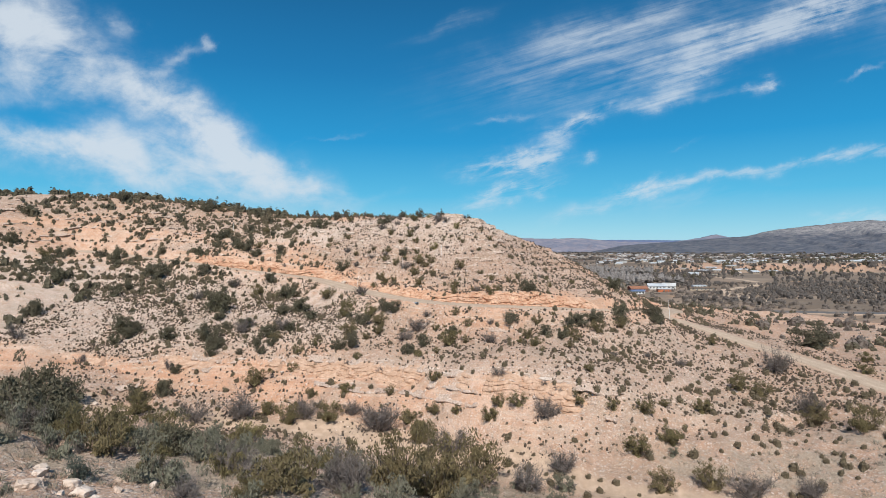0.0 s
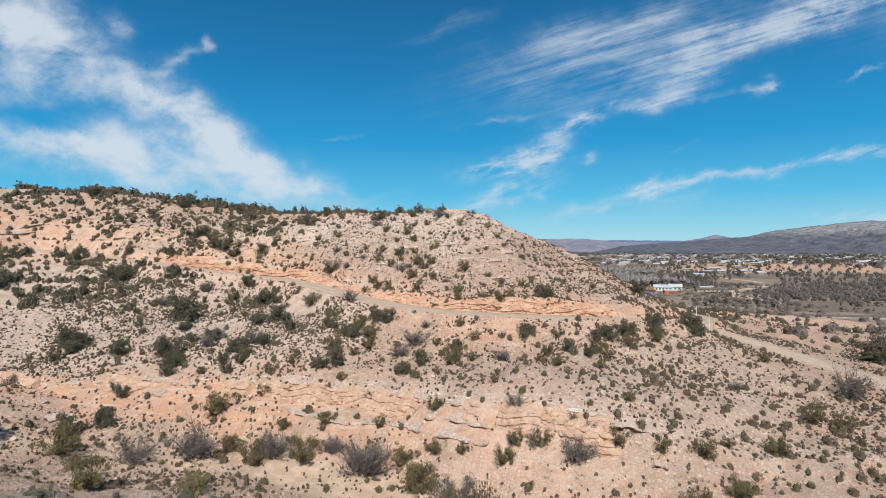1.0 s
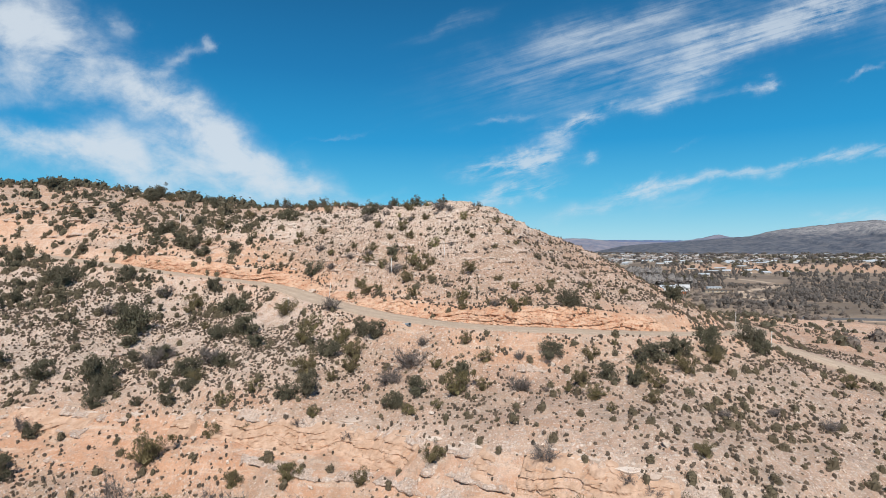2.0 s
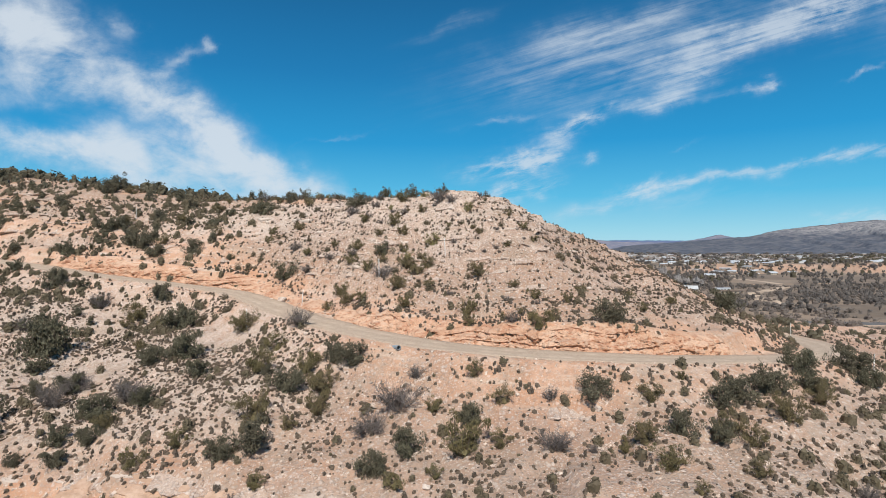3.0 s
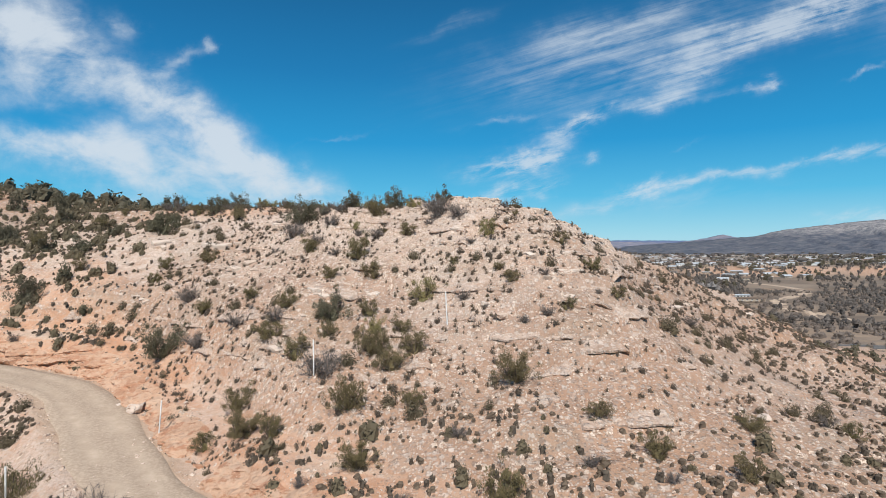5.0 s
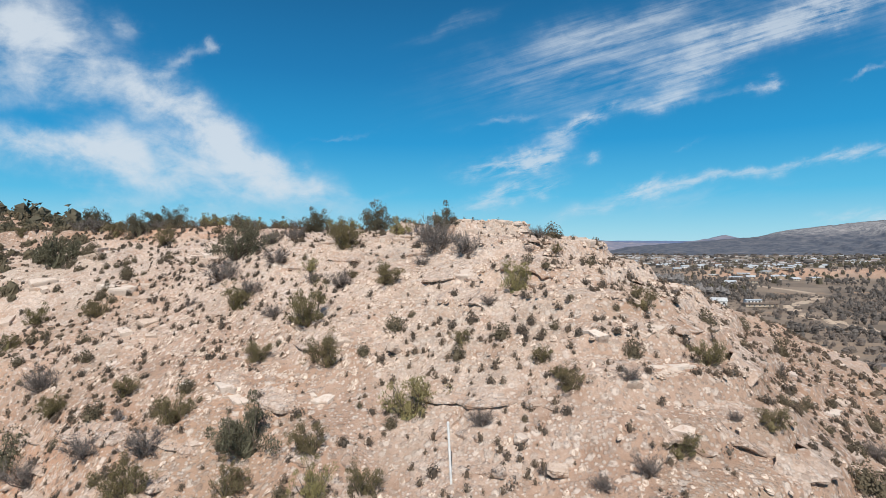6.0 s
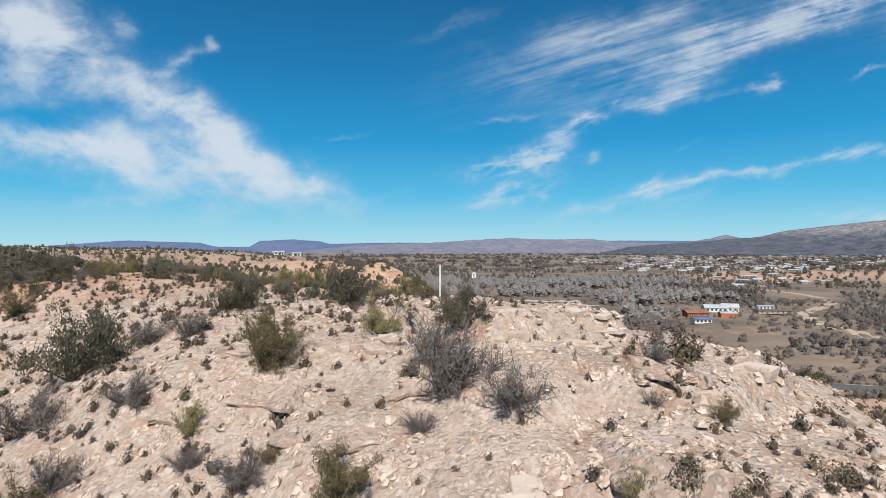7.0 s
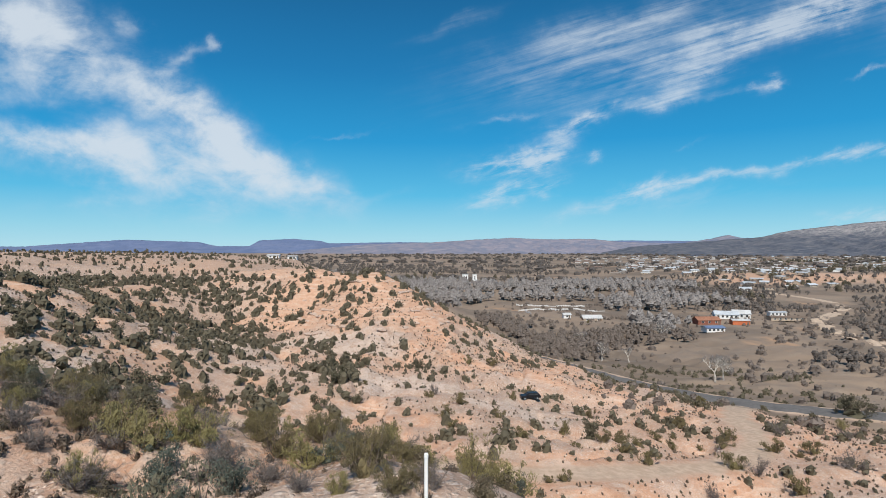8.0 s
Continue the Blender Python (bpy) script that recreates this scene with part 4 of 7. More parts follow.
def shrub_skeleton(r, stems, spread, lean, forks=3):
    """Stems of a shrub one metre high, from the root; returns rods and the tips."""
    start, end, w0, w1, tips = [], [], [], [], []
    for _ in range(stems):
        turn = r.uniform(0, 2 * math.pi)
        out = r.uniform(0.15, 1.0) ** 0.7 * spread
        top = np.array([math.cos(turn) * out, math.sin(turn) * out, r.uniform(0.55, 1.0) * (1 - lean * (out / spread) ** 2)])
        root = np.array([math.cos(turn), math.sin(turn), 0]) * r.uniform(0, 0.06)
        mid = root + (top - root) * 0.5 + np.array([math.cos(turn) * 0.05, math.sin(turn) * 0.05, -0.04 * out]) + r.normal(0, 0.03, 3)
        start += [root, mid]
        end += [mid, top]
        w0 += [0.020, 0.013]
        w1 += [0.013, 0.004]
        tips.append(top)
        for _ in range(forks):
            f = r.uniform(0.35, 0.85)
            base = mid + (top - mid) * f if r.random() < 0.6 else root + (mid - root) * f
            tip = base + (top - root) * r.uniform(0.2, 0.4) + r.normal(0, 0.11, 3)
            tip[2] = max(tip[2], 0.06)
            start.append(base)
            end.append(tip)
            w0.append(0.008)
            w1.append(0.003)
            tips.append(tip)
    return np.array(start), np.array(end), np.array(w0), np.array(w1), np.array(tips)


def dome(r, sides, rings, wide, tall, rough=0.22, at=(0.0, 0.0, 0.0)):
    """A lumpy mound as triangles: the shaded mass inside a crown."""
    loops = []
    for j in range(rings):
        up = 0.5 * math.pi * j / rings
        turn = np.arange(sides) * 2 * math.pi / sides + 0.5 * j + r.normal(0, 0.12, sides)
        q = wide * (math.cos(up) if j else 0.86) * (1 + r.normal(0, rough, sides))
        z = np.full(sides, tall * math.sin(up)) * (1 + r.normal(0, 0.5 * rough, sides))
        loops.append(np.stack([np.cos(turn) * q, np.sin(turn) * q, z], 1))
    peak = np.array([r.normal(0, 0.12 * wide), r.normal(0, 0.12 * wide), tall * (1 + r.normal(0, 0.3 * rough))])
    out = []
    for low, high in zip(loops[:-1], loops[1:]):
        for k in range(sides):
            n = (k + 1) % sides
            out += [(low[k], low[n], high[n]), (low[k], high[n], high[k])]
    out += [(loops[-1][k], loops[-1][(k + 1) % sides], peak) for k in range(sides)]
    return np.array(out) + np.array(at)


def make_crown(seed, stems, spread, lean, leaves, size, material, slim=0.55, clump=0.17, upright=0.3, twigs=120, core=0.62):
    """Two meshes of a leafy shrub one metre high: its stems, and a crown of leaf clumps round a shaded heart."""
    r = np.random.default_rng(seed)
    p, q, w0, w1, tips = shrub_skeleton(r, stems, spread, lean)
    wood = rods(p, q, w0, w1)
    seats = tips[r.random(len(tips)) < 0.75]
    low = np.stack([r.normal(0, spread * 0.42, 8), r.normal(0, spread * 0.42, 8), r.uniform(0.12, 0.4, 8)], 1)
    seats = np.concatenate([seats * np.array([1, 1, 0.93]), low])
    reach = clump * r.uniform(0.6, 1.25, len(seats))
    pick = r.integers(0, len(seats), leaves)
    d = r.normal(size=(leaves, 3))
    d /= np.linalg.norm(d, axis=1, keepdims=True)
    c = seats[pick] + d * (reach[pick] * r.uniform(0.25, 1.0, leaves) ** 0.5)[:, None]
    c = c[c[:, 2] > 0.02]
    green = leaves_at(c, size, r, slim, upright)
    inner = [dome(r, 9, 4, spread * core * 0.62, 0.42, 0.2)]
    a = tips[r.integers(0, len(tips), twigs)] * r.uniform(0.5, 1.0, (twigs, 1))
    b = a + r.normal(0, 0.12, (twigs, 3)) + np.array([0, 0, 0.07])
    b[:, 2] = np.maximum(b[:, 2], 0.02)
    side = np.cross(b - a, r.normal(size=(twigs, 3)))
    side *= 0.006 / (np.linalg.norm(side, axis=1, keepdims=True) + 1e-9)
    return soup("stems", wood, BARK), soup("foliage", np.concatenate([green, *inner, np.stack([a - side, a + side, b], 1)]), material)


def make_shrub(seed, stems, spread, lean, leaves, size, material, slim=0.6, cloud=0.10, low=0.25, upright=0.3, twigs=0):
    """Two meshes of a shrub one metre high: its stems and its foliage."""
    r = np.random.default_rng(seed)
    p, q, w0, w1, tips = shrub_skeleton(r, stems, spread, lean)
    wood = rods(p, q, w0, w1)
    pick = r.integers(0, len(p), leaves)
    f = r.uniform(low, 1.0, leaves)[:, None]
    c = p[pick] + (q[pick] - p[pick]) * f + r.normal(0, cloud, (leaves, 3)) * np.array([1, 1, 0.8])
    c = c[c[:, 2] > 0.03]
    green = leaves_at(c, size, r, slim, upright)
    if twigs:
        a = tips[r.integers(0, len(tips), twigs)] * r.uniform(0.4, 1.0, (twigs, 1))
        b = a + r.normal(0, 0.13, (twigs, 3)) + np.array([0, 0, 0.06])
        b[:, 2] = np.maximum(b[:, 2], 0.02)
        side = np.cross(b - a, r.normal(size=(twigs, 3)))
        side *= 0.007 / (np.linalg.norm(side, axis=1, keepdims=True) + 1e-9)
        green = np.concatenate([green, np.stack([a - side, a + side, b], 1)])
    return soup("stems", wood, BARK), soup("foliage", green, material)


CREOSOTE_FORMS = [make_crown(s, 12, 0.56, 0.40, 3400, 0.054, CREOSOTE, 0.42, 0.150, 0.8, 220, 0.55) for s in (1, 2, 3, 4)]
JUNIPER_FORMS = [make_crown(s, 11, 0.50, 0.50, 3800, 0.056, JUNIPER, 0.55, 0.185, 0.3, 120, 0.70) for s in (11, 12, 13, 14)]
GREY_FORMS = [make_shrub(s, 14, 0.72, 0.45, 900, 0.042, SAGE, 0.35, 0.10, 0.20, 0.4, 1300) for s in (21, 22, 23)]
YELLOW_FORMS = [make_crown(s, 14, 0.58, 0.35, 3000, 0.048, YELLOW_LEAVES, 0.38, 0.130, 0.9, 200, 0.50) for s in (31, 32)]
DRY_FORMS = [make_shrub(s, 24, 0.72, 0.45, 60, 0.04, SAGE, 0.4, 0.08, 0.5, 0.3, 1900) for s in (41, 42)]
SAGE_FORMS = [make_crown(s, 14, 0.62, 0.50, 2400, 0.046, BLUE_SAGE, 0.55, 0.14, 0.2, 80, 0.62) for s in (51,)]
ROUND_FORMS = [make_crown(s, 18, 0.58, 0.60, 5200, 0.052, JUNIPER, 0.6, 0.16, 0.1, 60, 1.15) for s in (61,)]
CREOSOTE_FINE = [make_crown(s, 16, 0.56, 0.38, 6400, 0.034, CREOSOTE, 0.40, 0.125, 0.9, 420, 0.40) for s in (5, 6, 7, 8)]
JUNIPER_FINE = [make_crown(s, 14, 0.52, 0.48, 7000, 0.034, JUNIPER, 0.50, 0.150, 0.4, 320, 0.50) for s in (15, 16, 17, 18)]
CREOSOTE_LIGHT = [make_crown(s, 7, 0.56, 0.40, 1100, 0.088, CREOSOTE, 0.42, 0.155, 0.7, 60, 0.58) for s in (101, 102, 103)]
JUNIPER_LIGHT = [make_crown(s, 7, 0.52, 0.50, 1200, 0.090, JUNIPER, 0.52, 0.19, 0.3, 50, 0.72) for s in (111, 112, 113)]
GREY_LIGHT = [make_shrub(s, 5, 0.72, 0.45, 420, 0.050, SAGE, 0.35, 0.10, 0.20, 0.4, 600) for s in (121, 122, 123)]
SALT_FORMS = [make_crown(s, 7, 0.60, 0.42, 1200, 0.078, SALTBUSH, 0.42, 0.16, 0.5, 90, 0.60) for s in (131, 132, 133)]


def plant(kind, label, category, forms, spots, group, flat=1.0, sunk=0.05, fine=None):
    """A shrub on each spot (x, y, height), with its stems and foliage as parts; the forms take turns, the fine ones on the crown of the hill."""
    xs, ys = np.array([s[0] for s in spots]), np.array([s[1] for s in spots])
    zs = land(xs, ys)
    steep = np.minimum(np.hypot(*gradient(xs, ys)), 0.9)
    for (x, y, h), z, s in zip(spots, zs, steep):
        choice = fine if fine and abs(x) < 24 and 95 < y < 152 else forms
        stems, foliage = choice[int(rng.integers(len(choice)))]
        ob = tagged(new(kind), label, category, group)
        wide = h * flat * rng.uniform(0.85, 1.25)
        ob.matrix_world = Matrix.LocRotScale((x, y, z - sunk * h - 0.10 * s * h), Euler((rng.uniform(-0.1, 0.1), rng.uniform(-0.1, 0.1), rng.uniform(0, 6.283))), (wide, wide, h))
        tagged(part("stem_clump", stems, None, ob), kind="stuff")
        part("foliage", foliage, None, ob)


# where the larger shrubs stand: x, y and height in metres
CREOSOTE_FOREGROUND = [(-16.9, 28.7, 2.0), (-10.9, 29.1, 1.5), (-7.5, 30.0, 2.1), (-19.0, 33.5, 1.4), (-1.7, 39.8, 2.4), (-14.2, 40.9, 2.4)]
CREOSOTE_WASH = [(-33.9, 63.7, 2.4), (51.4, 70.3, 1.4)]
CREOSOTE_HILL_FACE = [(-33.2, 102.7, 2.1)]
CREOSOTE_UPPER_HILL = [(-78.7, 114.3, 2.4)]
CREOSOTE_HILL_TOP = [(-6.5, 134.6, 0.9), (-2.5, 136.5, 0.5), (-38.0, 119.6, 1.2), (-30.7, 119.8, 1.2), (-38.1, 125.5, 1.6), (-46.6, 125.6, 1.7), (-20.6, 128.3, 1.4), (-34.7, 129.4, 1.4), (-25.6, 130.9, 1.2), (-34.0, 132.5, 0.8), (-52.4, 138.7, 1.4)]
CREOSOTE_BACK = [(11.9, 179.4, 1.5), (1.1, 182.7, 2.0), (39.5, 182.8, 2.4), (23.6, 186.8, 2.0), (34.5, 188.3, 2.4), (9.4, 192.1, 1.3), (22.2, 193.3, 1.9), (-3.1, 194.4, 1.4), (20.9, 196.8, 2.0), (44.7, 197.7, 2.3), (52.0, 200.6, 2.4), (-0.1, 201.0, 1.6), (29.8, 202.0, 1.9), (24.9, 202.3, 1.7), (32.4, 202.3, 1.9), (16.6, 204.2, 2.3), (41.2, 204.2, 2.4), (7.0, 206.9, 1.8), (1.4, 211.8, 2.4), (38.3, 213.9, 2.4), (24.4, 218.7, 2.4), (11.1, 223.9, 1.8), (14.9, 228.6, 2.1), (49.7, 232.4, 2.4), (4.3, 251.6, 2.4), (9.6, 251.7, 2.4), (89.3, 487.0, 2.4)]
JUNIPER_FOREGROUND = [(-14.6, 31.1, 1.9), (-21.2, 31.6, 2.2), (-23.5, 33.0, 3.2), (-25.5, 34.0, 3.2)]
JUNIPER_WASH = [(-34.1, 70.4, 2.4)]
JUNIPER_BELOW_ROAD = [(-29.9, 87.4, 1.8), (-33.8, 82.4, 3.2), (-46.7, 84.5, 2.8), (-61.9, 87.3, 2.9)]
JUNIPER_HILL_FACE = [(-35.7, 91.5, 1.8), (-36.2, 94.3, 3.2), (-59.8, 94.9, 3.2), (-66.8, 99.9, 3.0)]
JUNIPER_UPPER_HILL = [(-31.4, 105.4, 2.1), (-32.7, 116.4, 2.2), (-37.7, 116.5, 1.8), (-52.0, 105.5, 3.2), (-44.2, 106.4, 2.7), (-63.8, 113.5, 2.7)]
JUNIPER_HILL_TOP = [(-11.6, 137.4, 0.9), (-24.7, 135.2, 1.8), (-40.5, 118.6, 2.7), (-42.0, 126.4, 2.2), (-56.4, 138.1, 2.7), (-56.2, 140.9, 2.7), (-47.5, 143.5, 2.1), (-52.4, 145.6, 2.3), (-88.8, 118.8, 2.7), (-95.7, 133.2, 2.7), (-79.7, 143.9, 2.7)]
JUNIPER_BACK = [(19.4, 198.3, 3.2), (-46.3, 202.8, 3.2), (-42.5, 209.2, 2.6), (-39.2, 210.0, 3.1), (-21.8, 210.0, 2.8), (-30.0, 212.9, 2.9), (-20.5, 222.5, 3.2), (-18.5, 236.5, 3.0), (-7.1, 242.6, 2.3)]
GREY_FOREGROUND = [(-19.4, 28.1, 1.4)]
GREY_WASH = [(-35.8, 75.6, 1.9), (-48.3, 76.6, 1.6), (-58.3, 79.0, 2.7)]
GREY_BELOW_ROAD = [(-29.4, 84.7, 2.1)]
GREY_HILL_FACE = [(-42.1, 98.9, 1.9), (-37.5, 104.4, 1.9)]
GREY_UPPER_HILL = [(-30.8, 112.5, 0.8)]
GREY_HILL_TOP = [(-4.2, 135.1, 0.8), (-14.6, 135.5, 1.1)]
GREY_BACK = [(28.5, 179.9, 2.6), (36.4, 186.6, 2.8), (50.3, 190.2, 2.8), (51.6, 208.3, 2.5), (63.9, 211.5, 2.8), (-2.9, 219.3, 2.2)]
YELLOW = [(79.0, 234.2, 2.2)]
DRY = [(-8.9, 129.8, 0.8), (-13.0, 92.4, 1.5), (-4.9, 30.5, 2.0)]
DARK_SAGE = [(-15.7, 24.9, 1.3)]
ROUND = [(60.2, 93.7, 4.1), (90.5, 247.4, 5.0)]

CREOSOTE_SPOTS_LOWER = [(-9, 26.8, 1.4), (-13.9, 27.7, 1.4), (-7, 28.1, 2.7), (-19.3, 30.2, 1.6), (-17.9, 30.3, 1.6), (-17.6, 31.2, 1.5), (-2.9, 35.8, 3.8), (-0.5, 39.7, 3.9), (23.4, 50.2, 2.1), (19.2, 50.7, 1.8), (1.9, 53.2, 4.2), (18.6, 55.1, 2), (40.4, 55.3, 2.4), (22.2, 55.9, 2), (-27.1, 56, 2.4), (20.6, 58.9, 1.6), (17.6, 59.5, 1.3), (38.6, 59.6, 2.1), (27, 60.1, 1.6), (23.1, 60.2, 1.1), (14.1, 60.6, 1.6), (-2.6, 61.2, 2.7), (8.1, 61.3, 1.4), (4.9, 61.9, 1.7), (-31.5, 62.2, 1.1), (6.2, 62.3, 1.5), (1.5, 63.3, 1), (16.2, 63.3, 1.1), (-3.9, 64.2, 1.6), (35.3, 64.2, 1.5)]
CREOSOTE_SPOTS_MIDDLE = [(-0.9, 64.3, 1.4), (-17.3, 65, 2.3), (33.5, 65.1, 1.9), (-13, 65.7, 2.2), (-20.7, 67.8, 1.8), (-6.2, 68.3, 1.1), (-1.2, 68.3, 1.4), (11.8, 69, 0.6), (-11.8, 69.1, 1.5), (-16, 69.5, 1.4), (15.6, 70.8, 0.8), (11.4, 71.7, 1.2), (-23.4, 71.9, 2.4), (-0.8, 73.5, 0.7), (10.9, 73.9, 1.3), (9.9, 74.2, 0.6), (-19.2, 74.3, 1.3), (17.1, 74.4, 1.2), (-11.1, 74.7, 1), (-16.4, 74.7, 1), (0.8, 75.6, 2.3), (3, 75.8, 1), (20.6, 77.1, 1.8), (56.8, 77.8, 1.4), (12.6, 78.1, 1.1), (-17.2, 78.1, 1.1), (3.6, 79.2, 1.2), (-1, 79.3, 0.9), (15.2, 79.5, 0.6), (-10.6, 80, 1)]
CREOSOTE_SPOTS_UPPER = [(24.8, 80.2, 1.4), (-12.9, 80.3, 2.1), (37.5, 80.9, 1.3), (-23.4, 81.1, 1.4), (1.7, 81.4, 1.1), (-9.1, 81.9, 1.8), (-9.1, 83.9, 2.1), (-14.8, 86.7, 2.1), (-11.1, 86.8, 2.1), (7.1, 87.4, 1.4), (8.8, 89.5, 0.8), (1.8, 89.9, 1), (4.6, 90.4, 0.8), (-14.4, 90.6, 1.4), (6.1, 90.9, 0.6), (10.4, 92.2, 1), (17.1, 92.5, 0.9), (1.7, 92.8, 1.6), (7.9, 94.1, 1), (-4, 95.5, 1.2), (12.4, 95.8, 0.9), (-19.1, 95.9, 2.3), (6.2, 96.3, 0.9), (-1.8, 98.4, 1), (-8.4, 98.4, 1.2), (22, 98.4, 1), (-4.8, 98.6, 1.8), (3.1, 99, 1.6)]
CREOSOTE_SPOTS_TOP = [(-11.8, 99.2, 0.9), (-10.3, 99.3, 1.4), (-3, 101.1, 1.3), (-11.1, 101.8, 1.3), (-1.9, 102, 1.3), (-4.2, 102.6, 1.7), (-8.4, 102.7, 1.5), (6.3, 103.3, 0.7), (-2.8, 104, 1), (9.3, 104, 0.7), (-7.2, 104.7, 1.1), (-10.2, 104.9, 1.2), (-4.6, 105.3, 1.1), (3.6, 105.4, 0.8), (8.5, 106.4, 1), (3, 106.8, 0.7), (-10.1, 107.6, 1.3), (0.2, 108.6, 0.6), (7.2, 108.9, 0.9), (-4.9, 109.2, 1.3), (-13.3, 109.9, 1), (-8.1, 110.3, 0.9), (-6.3, 111.8, 1.8), (-3.2, 113.6, 1.1), (4.8, 113.9, 0.5), (-10.4, 114.3, 1.2), (-5.9, 118, 1.4), (-19.4, 118.1, 1.2), (-23.1, 118.9, 1.1), (-5.9, 119, 1.3)]
JUNIPER_SPOTS_LOWER = [(-42.8, 60.4, 5.2), (-42, 63.6, 3.3), (-47.7, 63.8, 2.6), (-36.5, 68.5, 2.4), (-34.9, 72.1, 1.4), (15.4, 74.4, 1.4), (-4.4, 74.9, 1.6), (13.3, 74.9, 1.6), (-35.1, 75.5, 1.4), (-2.5, 75.7, 1.8), (-14.1, 76.9, 1.5), (-24.5, 77.4, 1.2), (-12.4, 77.6, 2.2), (-27.5, 78.1, 1), (17, 78.2, 1.7), (1.4, 78.3, 1.7), (-31.4, 78.3, 1.5), (9.1, 78.6, 1.7), (18.5, 79, 2.1), (-23.5, 79.3, 1.4), (-25.6, 79.4, 1.5), (21, 80, 2), (-31.8, 80.1, 2), (-46.2, 81.2, 1.8), (25.1, 81.9, 1.8), (-24.6, 82.1, 2), (-39.5, 83, 1.9), (-45.4, 83.4, 2.2), (-11.8, 83.9, 2.1), (25.7, 84.2, 2.2)]
JUNIPER_SPOTS_MIDDLE = [(31.8, 85.4, 1.8), (-7.2, 85.8, 1.9), (-8.9, 86.8, 2), (31.4, 87.1, 2.4), (-32.5, 87.2, 1.4), (12.8, 87.4, 2), (-20.1, 87.7, 1.6), (-25, 90.4, 1.9), (-22.4, 91.4, 2.8), (-37.1, 94.8, 3.5), (-26.9, 100.3, 2.9), (-7, 106, 2.1), (32.3, 109.4, 2.7), (-19, 110.1, 2.5), (-0.4, 118.9, 1.6), (-12.2, 119.5, 2.2), (-8.5, 123.5, 1.5), (-4.9, 125.6, 2), (-26.5, 125.7, 2.4), (-23.8, 131, 1.9)]
GREY_SPOTS_LOWER = [(-11.4, 25.2, 1.1), (-22.1, 30.3, 1.4), (-5.7, 31.6, 2.5), (25.8, 48.3, 2.5), (31.2, 48.6, 1.7), (7.3, 51.2, 2.7), (11.5, 54.4, 2.2), (0.9, 59.4, 3.1), (10.5, 59.8, 2.2), (38.4, 60.7, 2.7), (12.2, 61.6, 1.1), (11, 62.4, 1), (-7.1, 63.9, 3.6), (-28, 64.5, 2.9), (-7.3, 65, 2.6), (6.4, 65, 1.3), (-15.7, 65.6, 2.9), (-10.5, 66.3, 1.8), (-23.3, 66.4, 3.4), (20.9, 70.7, 0.9), (29.5, 71.7, 1.1), (41.2, 71.8, 3.5), (-7.7, 72.3, 0.9), (25.8, 72.5, 0.9), (-12.1, 73.9, 0.9), (8.1, 74.2, 0.6), (6, 74.6, 1.5), (-5.2, 78.5, 1.7), (6.6, 78.9, 1), (-3.5, 80.6, 2.2)]
GREY_SPOTS_MIDDLE = [(-2.3, 82.6, 1.1), (-23.3, 83.8, 2.3), (-29.5, 87.4, 1.8), (5.2, 88.4, 1), (7.9, 92.4, 0.5), (-2, 93, 0.5), (5.2, 93.4, 0.6), (-6, 94.2, 0.5), (0.2, 95.9, 0.6), (-6.6, 101.2, 1.8), (3.9, 102.6, 0.5), (5.2, 102.7, 0.7), (2.5, 103.5, 0.4), (1.2, 103.7, 0.4), (8.3, 104.2, 0.4), (0.8, 105, 0.6), (5.5, 105.1, 0.5), (-10.5, 106.4, 1.2), (-13.2, 107.3, 1), (14.8, 107.3, 0.8), (-16.1, 108.5, 1.3), (1.4, 110.2, 0.5), (-18.4, 112.5, 1.3), (-8.1, 112.8, 0.7), (-5.3, 114.4, 0.9), (0.6, 114.9, 1.3), (3.7, 114.9, 0.5), (-1.5, 115, 0.6), (-6.8, 115, 0.6)]
GREY_SPOTS_UPPER = [(-10, 115.2, 1), (-0.8, 116.2, 1.9), (4.3, 116.4, 0.7), (-9.3, 117.1, 1), (-1.3, 117.2, 1.2), (-12.3, 117.6, 1.5), (-9.1, 120.4, 0.9), (-10.6, 120.5, 0.9)]
YELLOW_SPOTS_LOWER = [(-19.2, 57.0, 2.2), (-4.3, 103.9, 1.2), (-1.6, 106.6, 1.5), (2.5, 110.6, 1.3), (2.4, 111.9, 0.6), (-7.2, 116.0, 0.8), (-2.9, 119.4, 1.1)]
CREOSOTE_PLATEAU = [(-2.8, 130.9, 1.1), (-2.0, 130.1, 0.8), (-5.8, 134.0, 1.0), (-11.5, 133.7, 1.0), (-11.0, 134.5, 1.0), (-9.5, 136.7, 0.8), (-6.9, 135.6, 0.8), (-4.8, 135.5, 0.9), (-1.5, 131.0, 0.5), (-2.1, 133.3, 0.6)]
JUNIPER_PLATEAU = [(-14.3, 135.7, 1.3), (-3.6, 134.2, 0.9), (-13.3, 137.3, 1.0), (-10.9, 136.2, 0.9)]
GREY_PLATEAU = [(-11.0, 131.4, 0.7), (-9.5, 131.9, 0.6), (-6.6, 131.7, 0.8), (-5.4, 131.8, 0.7), (-13.6, 136.0, 1.1), (-12.3, 132.5, 0.9), (-4.2, 130.4, 0.6), (-6.9, 131.1, 0.5)]
YELLOW_PLATEAU = [(-8.9, 129.9, 0.9), (-7.3, 132.4, 1.0), (-4.6, 133.0, 1.0), (-3.3, 130.1, 0.6), (-8.3, 131.6, 1.0), (-7.9, 132.2, 0.9), (-9.3, 132.3, 1.0)]
SAGE_PLATEAU = [(-7.7, 130.8, 1.1), (-5.9, 130.8, 1.0)]

def joined(*lists):
    return [s for part_list in lists for s in part_list]


